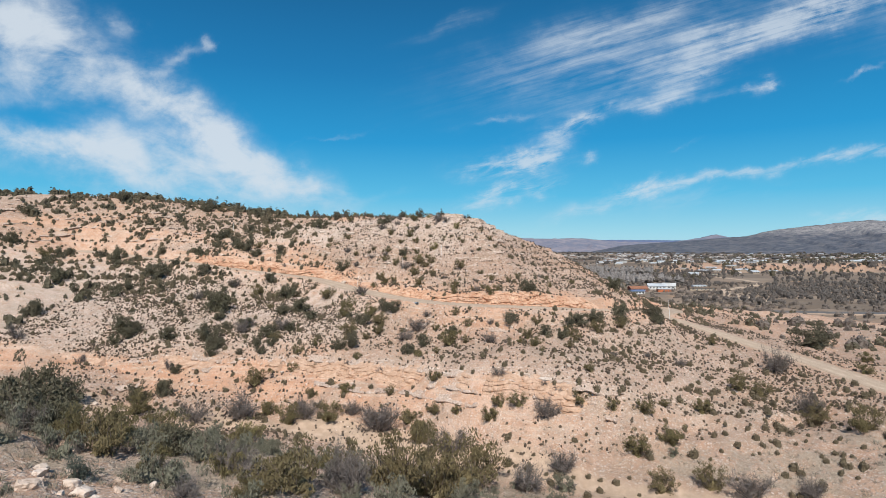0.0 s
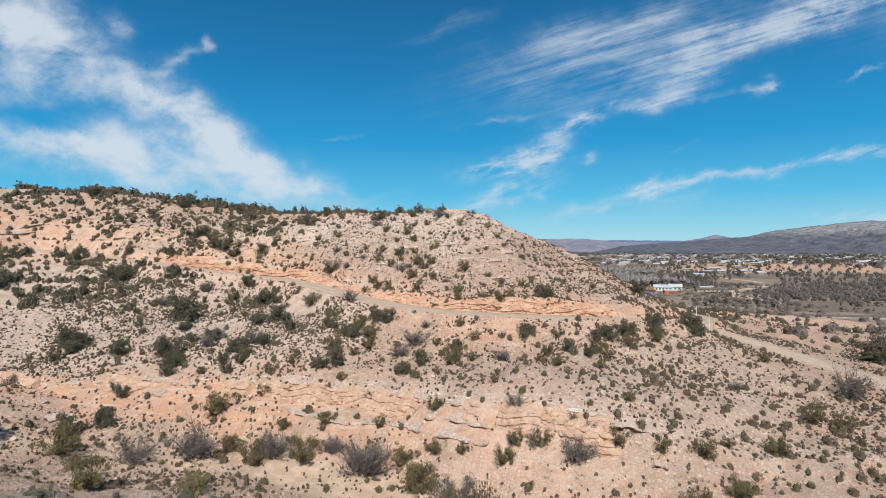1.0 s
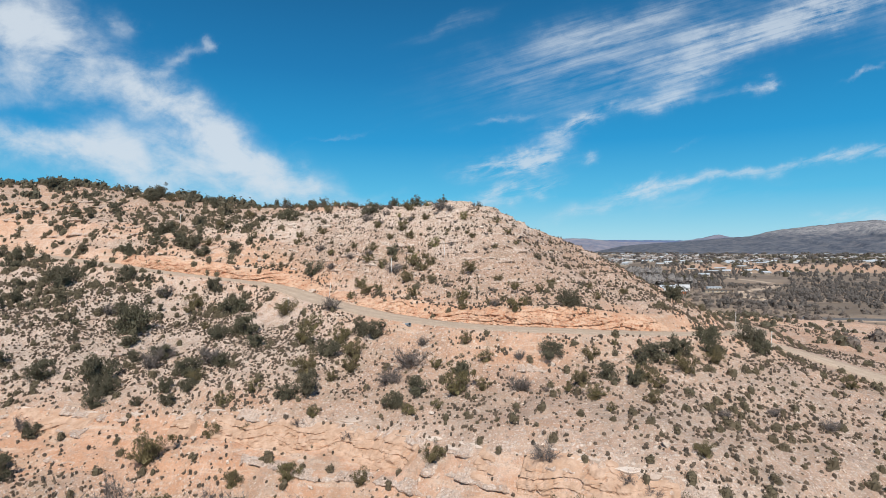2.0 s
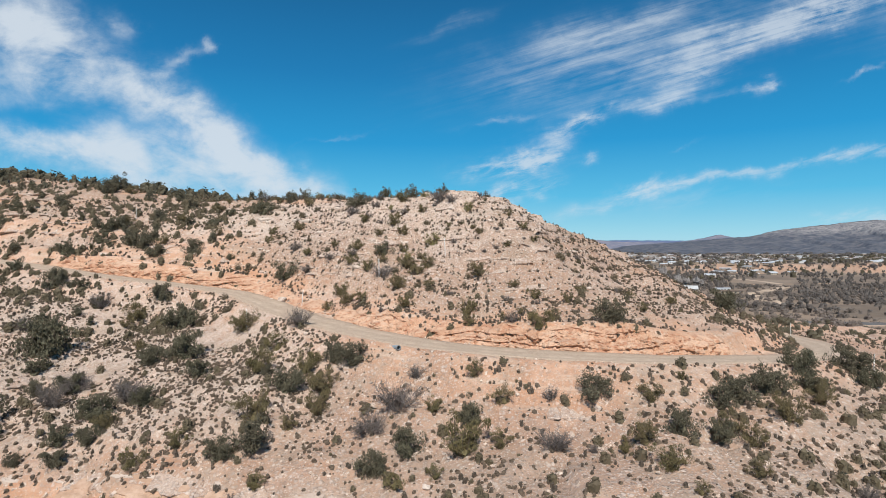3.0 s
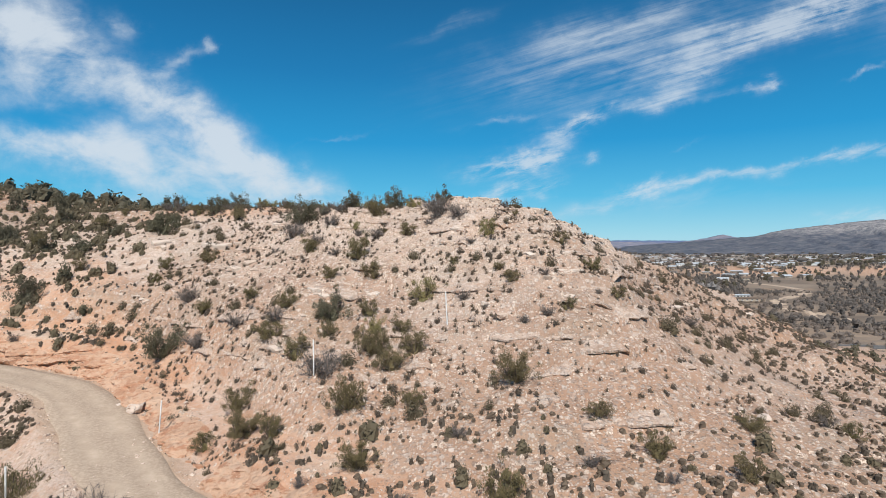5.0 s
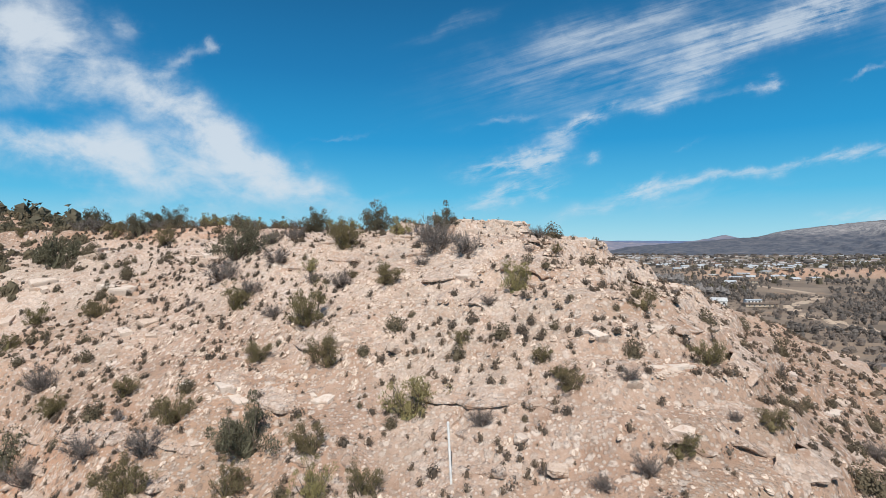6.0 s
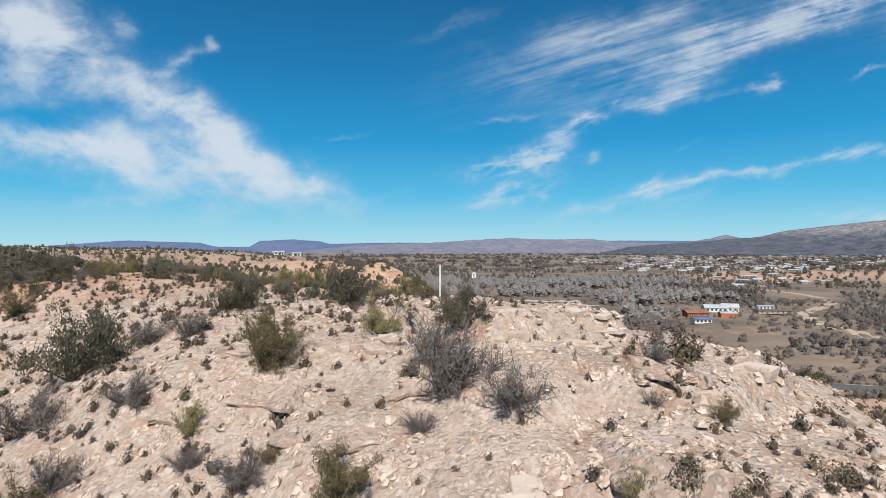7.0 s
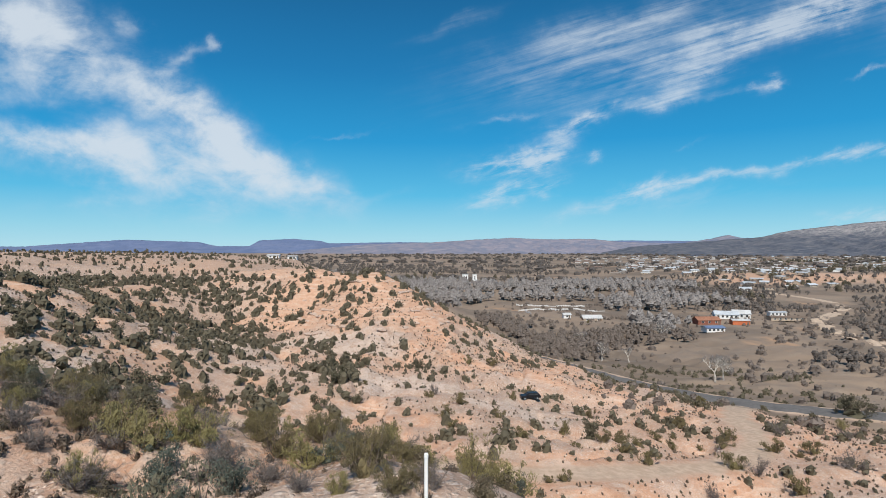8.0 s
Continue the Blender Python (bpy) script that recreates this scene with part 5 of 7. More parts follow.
CREOSOTE_TAGS = ("creosote_bush", "olive-green creosote bush with dark twiggy stems on stony ground", "shrub")
JUNIPER_TAGS = ("juniper_bush", "dark grey-green juniper bush with a dense crown on the slope", "shrub")
GREY_TAGS = ("grey_brush", "grey leafless brush with fine tangled twigs on stony ground", "shrub")
plant(*CREOSOTE_TAGS, CREOSOTE_FORMS, joined(CREOSOTE_WASH, CREOSOTE_HILL_FACE, CREOSOTE_UPPER_HILL, CREOSOTE_HILL_TOP), "creosote bushes on the hill", 1.0, fine=CREOSOTE_FINE)
plant(*CREOSOTE_TAGS, CREOSOTE_LIGHT, joined(CREOSOTE_FOREGROUND, CREOSOTE_BACK), "creosote bushes on the hill", 0.85, fine=CREOSOTE_FINE)
plant(*JUNIPER_TAGS, JUNIPER_FORMS, joined(JUNIPER_FOREGROUND, JUNIPER_WASH, JUNIPER_BELOW_ROAD, JUNIPER_HILL_TOP, JUNIPER_UPPER_HILL), "junipers on the hill", 0.95, fine=JUNIPER_FINE)
plant(*JUNIPER_TAGS, JUNIPER_LIGHT, joined(JUNIPER_HILL_FACE, JUNIPER_BACK), "junipers on the hill", 0.95, fine=JUNIPER_FINE)
plant(*GREY_TAGS, GREY_FORMS, joined(GREY_BELOW_ROAD, GREY_HILL_FACE, GREY_UPPER_HILL, GREY_HILL_TOP), "grey brush on the hill", 0.82)
plant(*GREY_TAGS, GREY_LIGHT, joined(GREY_FOREGROUND, GREY_WASH, GREY_BACK), "grey brush on the hill", 0.85)
plant("yellow_brush", "yellow-green flowering desert brush on pale stony ground", "shrub", YELLOW_FORMS, YELLOW, "yellow brush on the hill")
plant("dry_bush", "bare purple-grey bush of fine twigs beside the dirt", "shrub", DRY_FORMS, DRY, "dry bushes")
plant("sage_bush", "low blue-green leafy sage bush among white rocks", "shrub", SAGE_FORMS, DARK_SAGE + SAGE_PLATEAU, "sage bushes")
plant("round_juniper", "large round dark-green juniper on the open flat", "tree", ROUND_FORMS, ROUND, "round junipers", 0.95)


plant(*CREOSOTE_TAGS, CREOSOTE_FORMS, joined(CREOSOTE_PLATEAU, CREOSOTE_SPOTS_LOWER, CREOSOTE_SPOTS_MIDDLE, CREOSOTE_SPOTS_UPPER, CREOSOTE_SPOTS_TOP), "creosote bushes on the hill", 1.0, fine=CREOSOTE_FINE)
plant(*JUNIPER_TAGS, JUNIPER_FORMS, joined(JUNIPER_PLATEAU, JUNIPER_SPOTS_LOWER, JUNIPER_SPOTS_MIDDLE), "junipers on the hill", 0.95, fine=JUNIPER_FINE)
plant(*GREY_TAGS, GREY_FORMS, joined(GREY_PLATEAU, GREY_SPOTS_LOWER, GREY_SPOTS_MIDDLE, GREY_SPOTS_UPPER), "grey brush on the hill", 0.95)
plant("yellow_brush", "yellow-green flowering desert brush on pale stony ground", "shrub", YELLOW_FORMS, YELLOW_PLATEAU + YELLOW_SPOTS_LOWER, "yellow brush on the hill")


def scatter(count, box, dense, r):
    """Random places in a box of the plan, thinned by a density of 0 to 1."""
    x = r.uniform(box[0], box[1], count)
    y = r.uniform(box[2], box[3], count)
    keep = r.random(count) < dense(x, y)
    return x[keep], y[keep]


def off_roads(x, y, gap=2.3):
    d1, d2 = along(ROAD_LINE, x, y)[0], along(LOWER_LINE, x, y)[0]
    d3, d4 = along(TRACK_LINE, x, y)[0], along(PAVED_LINE, x, y)[0]
    return (d1 > gap) & (d2 > gap) & (d3 > gap) & (d4 > gap + 2.5)


def strew(name, label, category, x, y, sizes, makers, material, r, sunk=0.0, follow=0.35):
    """Many small things as one mesh: each place takes one of the makers' shapes, turned, scaled and leaning with the slope."""
    z = land(x, y)
    gx, gy = (follow * np.clip(g, -0.9, 0.9) for g in gradient(x, y, 1.0))
    turn = r.uniform(0, 2 * math.pi, len(x))
    which = r.integers(0, len(makers), len(x))
    out = []
    for k, quads in enumerate(makers):
        s = which == k
        c, n = np.cos(turn[s])[:, None, None], np.sin(turn[s])[:, None, None]
        q = quads[None]
        px = (q[..., 0] * c - q[..., 1] * n) * sizes[s][:, None, None] + x[s][:, None, None]
        py = (q[..., 0] * n + q[..., 1] * c) * sizes[s][:, None, None] + y[s][:, None, None]
        pz = (q[..., 2] - sunk) * sizes[s][:, None, None] + z[s][:, None, None] + (px - x[s][:, None, None]) * gx[s][:, None, None] + (py - y[s][:, None, None]) * gy[s][:, None, None]
        out.append(np.stack([px, py, pz], -1).reshape(-1, quads.shape[1], 3))
    return tagged(new(name, soup(name, np.concatenate(out), material)), label, category, kind="stuff")


def tuft_quads(seed, blades, spread, width, height=1.0):
    """Blades of a grass tuft, three-cornered."""
    r = np.random.default_rng(seed)
    turn = r.uniform(0, 6.283, blades)
    out = r.uniform(0.1, 1, blades) ** 0.6 * spread
    foot = np.stack([np.cos(turn) * out * 0.45, np.sin(turn) * out * 0.45, np.zeros(blades)], 1)
    tip = np.stack([np.cos(turn) * out, np.sin(turn) * out, r.uniform(0.5, 1, blades) * height * (1 - 0.45 * (out / spread) ** 2)], 1)
    side = np.cross(tip - foot, r.normal(size=(blades, 3)))
    side *= width / (np.linalg.norm(side, axis=1, keepdims=True) + 1e-9)
    return np.stack([foot - side, foot + side, tip], 1)


def bush_quads(seed, leaves, size, spread=0.58, lobes=2, sides=6, rings=2, heart=0.95):
    """A small bush of unit height: a few shaded lobes under a coat of leaf clumps, with an uneven outline."""
    r = np.random.default_rng(seed)
    out, seats = [], []
    for k in range(lobes):
        turn, off = r.uniform(0, 6.283), (0.34 * spread * r.uniform(0.6, 1.2) if lobes > 1 else 0.0)
        at = np.array([math.cos(turn) * off, math.sin(turn) * off, 0.0])
        wide, tall = spread * r.uniform(0.55, 0.80), r.uniform(0.55, 0.85) if k else 0.84
        out.append(dome(r, sides, rings, wide * heart, tall * heart, 0.2, at))
        seats.append((at, wide, tall))
    which = r.integers(0, lobes, leaves)
    d = r.normal(size=(leaves, 3))
    d /= np.linalg.norm(d, axis=1, keepdims=True)
    d[:, 2] = np.abs(d[:, 2])
    at, wide, tall = np.array([s[0] for s in seats])[which], np.array([s[1] for s in seats])[which], np.array([s[2] for s in seats])[which]
    c = at + d * np.stack([wide, wide, tall], 1) * r.uniform(0.86, 1.18, (leaves, 1))
    c[:, 2] += 0.03
    n = d + r.normal(0, 0.55, d.shape)
    n /= np.linalg.norm(n, axis=1, keepdims=True)
    a = np.cross(n, r.normal(size=d.shape))
    a /= np.linalg.norm(a, axis=1, keepdims=True) + 1e-9
    b = np.cross(n, a)
    s = size * r.uniform(0.6, 1.35, (leaves, 1))
    out.append(np.stack([c + a * s * 0.6, c + (-0.35 * a + 0.45 * b) * s, c + (-0.3 * a - 0.5 * b) * s], 1))
    return np.concatenate(out)


r1 = np.random.default_rng(21)


def hill_cover(x, y):
    n = fbm(x / 6.0, y / 6.0, 3, 201)
    knoll = np.exp(-((x + 20) / 5.0) ** 2 - ((y - 97.5) / 4.0) ** 2)
    foot = 1 - 0.75 * np.where(along(LIP_LINE, x, y)[2] < 0, 1 - smooth(2.0, 8.0, along(LIP_LINE, x, y)[0]), 0)
    return np.clip(0.55 + 0.5 * n, 0.08, 1.0) * off_roads(x, y, 2.4) * (1 - smooth(0.25, 0.5, knoll)) * foot * np.where((y > 112) & (y < 130) & (np.abs(x) < 20), np.where(x < -5, 0.75, 0.5), 1.0)


x, y = scatter(64000, (-62, 58, 56, 134), hill_cover, r1)
half = len(x) // 5
TUFTS = [np.concatenate([dome(np.random.default_rng(s), 5, 2, 0.55, 0.62, 0.25), tuft_quads(s, 5, 0.8, 0.05, 0.85)]) for s in (1, 2, 3, 4)]
SMALL_BUSH = [bush_quads(s, 12, 0.26, 0.58, 1, 6, 2) for s in (1, 2, 3)]
xs, ys = scatter(9500, (-62, -8, 76, 106), hill_cover, r1)
x, y = np.append(x, xs), np.append(y, ys)
size = 0.13 + 0.32 * r1.random(len(x)) ** 1.3
near_path = (y > 97) & (np.abs(x) < 20)
scrub = np.arange(len(x)) < half
LEAFY_SCRUB = [np.concatenate([bush_quads(s, 70, 0.15, 0.55, 2, 6, 2, 0.7), tuft_quads(s, 24, 0.7, 0.02, 0.95)]) for s in (61, 62, 63)]
LEAFY_TUFTS = [np.concatenate([bush_quads(s, 18, 0.22, 0.5, 1, 5, 2, 0.75), tuft_quads(s, 20, 0.8, 0.028, 0.9)]) for s in (64, 65, 66)]
for name, label, category, pick, makers, material in (
        ("low_scrub", "low olive and grey scrub dotted over the stony slope", "scrub", scrub & ~near_path, SMALL_BUSH, LOW_SCRUB), ("low_scrub", "low twiggy scrub among the rubble of the hilltop", "scrub", scrub & near_path, LEAFY_SCRUB, LOW_SCRUB),
        ("dry_tufts", "dry brown tufts dotted over the stony slope", "grass", ~scrub & ~near_path, TUFTS, TUFT), ("dry_tufts", "dry brown tufts among the rubble of the hilltop", "grass", ~scrub & near_path , LEAFY_TUFTS, TUFT)):
    strew(name, label, category, x[pick], y[pick], size[pick] * (1.0 if category == "scrub" else 0.8), makers, material, r1, 0.04)
x, y = scatter(5200, (-62, 50, 58, 150), lambda x, y: hill_cover(x, y) * np.where((y > 112) & (y < 131) & (x > -18), 0.25, 0.75), r1)
x2, y2 = scatter(3600, (-95, -20, 98, 152), hill_cover, r1)
x, y = np.append(x, x2), np.append(y, y2)
tall = (0.28 + 0.85 * r1.random(len(x)) ** 1.8) * np.where(y < 96, 0.75, 1.0)
crown = (y > 97) & (np.abs(x) < 26)
strew("small_bushes", "small dark-green bushes scattered over the hillside", "shrub", x[~crown], y[~crown], tall[~crown], [np.concatenate([bush_quads(s, 80, 0.15, 0.60, 3), tuft_quads(s, 16, 0.62, 0.016, 1.0)]) for s in (5, 6, 7)], OLIVE_BRUSH, r1, 0.05)
strew("crown_bushes", "small olive and grey leafy bushes over the crown of the hill", "shrub", x[crown], y[crown], tall[crown] * 0.85, [np.concatenate([bush_quads(s, 430, 0.085, 0.60, 4, 6, 2, 0.55), tuft_quads(s, 60, 0.70, 0.010, 1.05)]) for s in (15, 16, 17)], OLIVE_BRUSH, r1, 0.05)
x, y = scatter(1100, (-40, 50, 46, 80), lambda x, y: np.where(x > 6, 1.0, 0.3) * np.clip(0.45 + 0.7 * fbm(x / 5, y / 5, 3, 79), 0.05, 1) * off_roads(x, y, 2.4), r1)
strew("wash_bushes", "olive and grey bushes along the dry wash", "shrub", x, y, 0.3 + 0.65 * r1.random(len(x)) ** 1.8, [np.concatenate([bush_quads(s, 110, 0.13, 0.60, 3), tuft_quads(s, 24, 0.62, 0.014, 1.0)]) for s in (8, 9, 10)], OLIVE_BRUSH, r1, 0.05)
x, y = scatter(9000, (-60, 40, 8, 62), lambda x, y: np.clip(0.6 + 0.6 * fbm(x / 7, y / 7, 3, 77), 0, 1) * (along(WASH_LINE, x, y)[0] > 2.0), r1)
strew("grey_grass", "matted grey dry grass on the near bank", "grass", x, y, r1.uniform(0.2, 0.6, len(x)), [tuft_quads(s, 16, 0.9, 0.05, 0.7) for s in (11, 12, 13)], GREY_GRASS, r1, 0.03)


# shrubs between the larger ones
def more(count, box, low, high, power=1.6):
    x, y = scatter(count, box, lambda x, y: hill_cover(x, y) * np.where((y > 56) & (y < 128) & (x > -26) & (x < 42), 0.3, 1.0) * np.where((y > 120) & (y < 133) & (np.abs(x) < 18), 0.15, 1.0), r1)
    return [(float(a), float(b), float(low + (high - low) * r1.random() ** power)) for a, b in zip(x, y)]


plant(*CREOSOTE_TAGS, CREOSOTE_FORMS, more(75, (-36, 24, 92, 118), 0.4, 1.1), "creosote bushes on the hill", 1.0, fine=CREOSOTE_FINE)
plant(*CREOSOTE_TAGS, CREOSOTE_LIGHT, more(60, (-20, 40, 56, 84), 0.7, 1.6), "creosote bushes on the hill", 0.95, fine=CREOSOTE_FINE)
plant(*JUNIPER_TAGS, JUNIPER_LIGHT, more(190, (-78, -20, 96, 140), 0.8, 2.2), "junipers on the hill", 0.9, fine=JUNIPER_FINE)
plant(*JUNIPER_TAGS, JUNIPER_FORMS, more(24, (-50, -8, 76, 98), 0.9, 2.0), "junipers on the hill", 0.9, fine=JUNIPER_FINE)
plant(*GREY_TAGS, GREY_LIGHT, more(90, (-20, 20, 96, 130), 0.3, 0.8) + more(90, (-36, 12, 16, 54), 0.6, 1.6), "grey brush on the hill", 0.95)
plant("saltbush", "grey-green leafy saltbush on the near bank", "shrub", SALT_FORMS, more(360, (-40, 12, 18, 55), 0.7, 1.9) + more(26, (-34, 24, 54, 68), 0.9, 1.8), "saltbushes on the near bank", 0.95)

plant("yellow_brush", "yellow-green flowering desert brush on pale stony ground", "shrub", YELLOW_FORMS, more(80, (-24, 2, 134, 150), 0.7, 1.5), "yellow brush on the hill")
plant("sage_bush", "low blue-green leafy sage bush among white rocks", "shrub", SAGE_FORMS, more(45, (-20, 2, 129, 148), 0.6, 1.2), "sage bushes")
plant(*GREY_TAGS, GREY_LIGHT, more(120, (-30, 3, 130, 152), 0.6, 1.4), "grey brush on the hill", 0.95)

# the slopes and flats beyond the hill
def back_cover(x, y):
    z = land(x, y)
    n = fbm(x / 22.0, y / 22.0, 4, 211)
    want = np.clip(0.60 + 0.8 * n, 0.08, 1)
    want = np.where((x < -18) & (y > 150) & (y < 345), np.clip(1.0 + 0.5 * n, 0.45, 1), want)
    want = want * np.where((x > -18) & (z > 12) & (y < 265), 0.72, 1.0)
    want = np.where((y > 262) & (y < 345) & (x > -52) & (z > 24), 0.6, want)
    want = want * (1 - 0.85 * bare_lane(x, y)) * np.where((x > 0) & (y > 170), 0.65, 1.0) * np.clip(0.75 + 1.3 * fbm(x / 8.0, y / 8.0, 3, 217), 0.1, 1.0)
    return want * off_roads(x, y, 3.0) * ((y > 140) | (np.abs(x) > 60))


plant(*CREOSOTE_TAGS, CREOSOTE_FORMS, more(60, (-26, 2, 135, 154), 0.8, 1.7), "creosote bushes on the hill", 0.95, fine=CREOSOTE_FINE)
plant(*JUNIPER_TAGS, JUNIPER_LIGHT, more(90, (-75, -8, 165, 250), 1.4, 2.8), "junipers on the hill", 1.1, fine=JUNIPER_FINE)
plant(*JUNIPER_TAGS, JUNIPER_FORMS, more(28, (-50, -6, 142, 165), 0.9, 1.8), "junipers on the hill", 1.1, fine=JUNIPER_FINE)
plant(*CREOSOTE_TAGS, CREOSOTE_LIGHT, more(30, (-18, 50, 165, 225), 0.9, 1.9), "creosote bushes on the hill", 1.1, fine=CREOSOTE_FINE)
BACK_BUSH = [bush_quads(s, 18, 0.22, 0.60, 2, 5, 2, 0.88) for s in (21, 22, 23, 24)]
x, y = scatter(24000, (-140, 120, 75, 330), back_cover, r1)
strew("hillside_scrub", "dark-green juniper scrub scattered over the back slopes", "shrub", x, y, (0.35 + 2.1 * r1.random(len(x)) ** 2.2) * np.where((x < -8) & (y > 150), 1.3, 1.0), BACK_BUSH, FAR_SCRUB, r1, 0.05)
x, y = scatter(11000, (-420, 20, 200, 640), lambda x, y: np.clip(0.6 + 0.6 * fbm(x / 40, y / 40, 3, 221), 0.1, 1) * (land(x, y) > 24) * ((y > 350) | (x < -140)), r1)
strew("plateau_scrub", "dark scrub over the far plateau", "shrub", x, y, 0.9 + 2.2 * r1.random(len(x)) ** 2, [bush_quads(s, 6, 0.4, 0.6, 1, 6, 2) for s in (31, 32)], FAR_SCRUB, r1, 0.05)
x, y = scatter(5200, (30, 620, 40, 620), lambda x, y: np.clip(0.40 + 0.9 * fbm(x / 45, y / 30, 3, 231), 0.03, 1) * (land(x, y) < 19) * off_roads(x, y, 3), r1)
strew("mesquite_scrub", "grey-brown mesquite scrub across the valley flats", "shrub", x, y, 1.0 + 2.4 * r1.random(len(x)) ** 1.6, [bush_quads(s, 60, 0.16, 0.72, 3) for s in (41, 42, 43)], MESQUITE, r1, 0.05)
x, y = scatter(24000, (-95, 95, 138, 300), lambda x, y: np.clip(0.5 + 0.7 * fbm(x / 14, y / 14, 3, 241), 0.05, 1) * off_roads(x, y, 3) * (land(x, y) > 11), r1)
strew("back_tufts", "dry brown tufts and low scrub over the back slopes", "scrub", x, y, r1.uniform(0.18, 0.5, len(x)), [bush_quads(s, 4, 0.4, 0.6, 1, 5, 2) for s in (51, 52, 53)], TUFT, r1, 0.04)


# ---- rocks ----
def slab_mesh(name, seed, material, sides=7, thick=0.34):
    """A broken bedded slab about a metre across: ragged outline, uneven top, undercut edge."""
    r = np.random.default_rng(seed)
    bm = bmesh.new()
    turn = np.sort(r.uniform(0, 2 * math.pi, sides) * 0.35 + np.linspace(0, 2 * math.pi, sides, endpoint=False) * 0.9)
    reach = r.uniform(0.32, 0.60, sides)
    rings = []
    for z, grow in ((-thick * 0.9, 0.90), (-thick * 0.2, 0.97), (thick * 0.30, 1.0), (thick * 0.46, 0.93)):
        rings.append([bm.verts.new((math.cos(t) * q * grow * r.uniform(0.93, 1.05), math.sin(t) * q * grow * 0.72 * r.uniform(0.93, 1.05), z + r.normal(0, thick * 0.07))) for t, q in zip(turn, reach)])
    for lower, upper in zip(rings[:-1], rings[1:]):
        for k in range(sides):
            bm.faces.new((lower[k], lower[(k + 1) % sides], upper[(k + 1) % sides], upper[k]))
    peak = bm.verts.new((0.03, 0.02, thick * r.uniform(0.42, 0.56)))
    for k in range(sides):
        bm.faces.new((rings[-1][k], rings[-1][(k + 1) % sides], peak))
    bm.faces.new(list(reversed(rings[0])))
    data = bpy.data.meshes.new(name)
    bm.to_mesh(data)
    bm.free()
    data.materials.append(material)
    return data


def boulder_mesh(name, seed, material):
    """An angular boulder about a metre across with flattened faces."""
    r = np.random.default_rng(seed)
    bm = bmesh.new()
    bmesh.ops.create_icosphere(bm, subdivisions=3, radius=0.5)
    planes = [(Vector(r.normal(size=3)).normalized(), r.uniform(0.20, 0.37)) for _ in range(13)]
    for v in bm.verts:
        for n, d in planes:
            over = v.co.dot(n) - d
            if over > 0:
                v.co -= n * over * 0.98
        v.co += Vector(r.normal(0, 0.020, 3))
        v.co.z *= 0.78
    data = bpy.data.meshes.new(name)
    bm.to_mesh(data)
    bm.free()
    data.materials.append(material)
    return data


ground = bpy.data.objects["ground"]
r2 = np.random.default_rng(33)
SLABS = [slab_mesh("rock_slab", s, ROCK) for s in range(8)]
CLAY = [slab_mesh("clay_ledge", s, CLAY_ROCK, 7, 0.30) for s in range(20, 26)]
BOULDERS = [boulder_mesh("boulder", s, ROCK) for s in range(6)]


def lay_pieces(name, meshes, xs, ys, sizes, lift, long=1.0, tall=1.0, level=0.75, out=0.0):
    """Slabs along the contours of the slope, nearly level like the rock's bedding."""
    gx, gy = gradient(xs, ys)
    zs = land(xs, ys)
    for x, y, z, s, a, b in zip(xs, ys, zs, sizes, gx, gy):
        turn = math.atan2(b, a) + math.pi / 2 + r2.normal(0, 0.16)
        dip = -math.atan(math.hypot(a, b)) * (1 - level)
        m = Matrix.Translation((x - out * a, y - out * b, z + lift * s)) @ Matrix.Rotation(turn, 4, "Z") @ Matrix.Rotation(dip + r2.normal(0, 0.07), 4, "X") @ Matrix.Diagonal((s * long * r2.uniform(0.8, 1.5), s * r2.uniform(0.8, 1.2), s * tall * r2.uniform(0.7, 1.3), 1))
        ob = new(name, meshes[int(r2.integers(len(meshes)))])
        ob.parent = ground
        ob.matrix_world = m


def on_ledges(count, box, levels, width=0.22):
    """Places where the wavy bedding levels cut the slope."""
    x = r2.uniform(box[0], box[1], count * 40)
    y = r2.uniform(box[2], box[3], count * 40)
    z = land(x, y) + 0.5 * fbm(x / 9.0, y / 9.0, 3, 301)
    patch = fbm(x / 5.0, y / 5.0, 3, 311)
    ok = (np.min(np.abs(z[:, None] - np.array(levels)[None]), 1) < width) & (patch > -0.05) & off_roads(x, y, 5.2)
    x, y = x[ok][:count], y[ok][:count]
    return x, y


x, y = on_ledges(110, (-16, 24, 97, 119), (33.4, 35.0, 36.4, 37.8, 39.2, 40.6, 41.6))
lay_pieces("rock_slab", SLABS, x, y, 0.3 + 0.7 * r2.random(len(x)) ** 2, -0.06, 1.1, 0.9, 0.4)
x, y = on_ledges(60, (-46, -14, 108, 132), (35.2, 37.4, 39.4, 41.2))
lay_pieces("rock_slab", SLABS, x, y, 0.5 + 1.1 * r2.random(len(x)) ** 2, -0.02, 1.0, 1.1, 0.5)


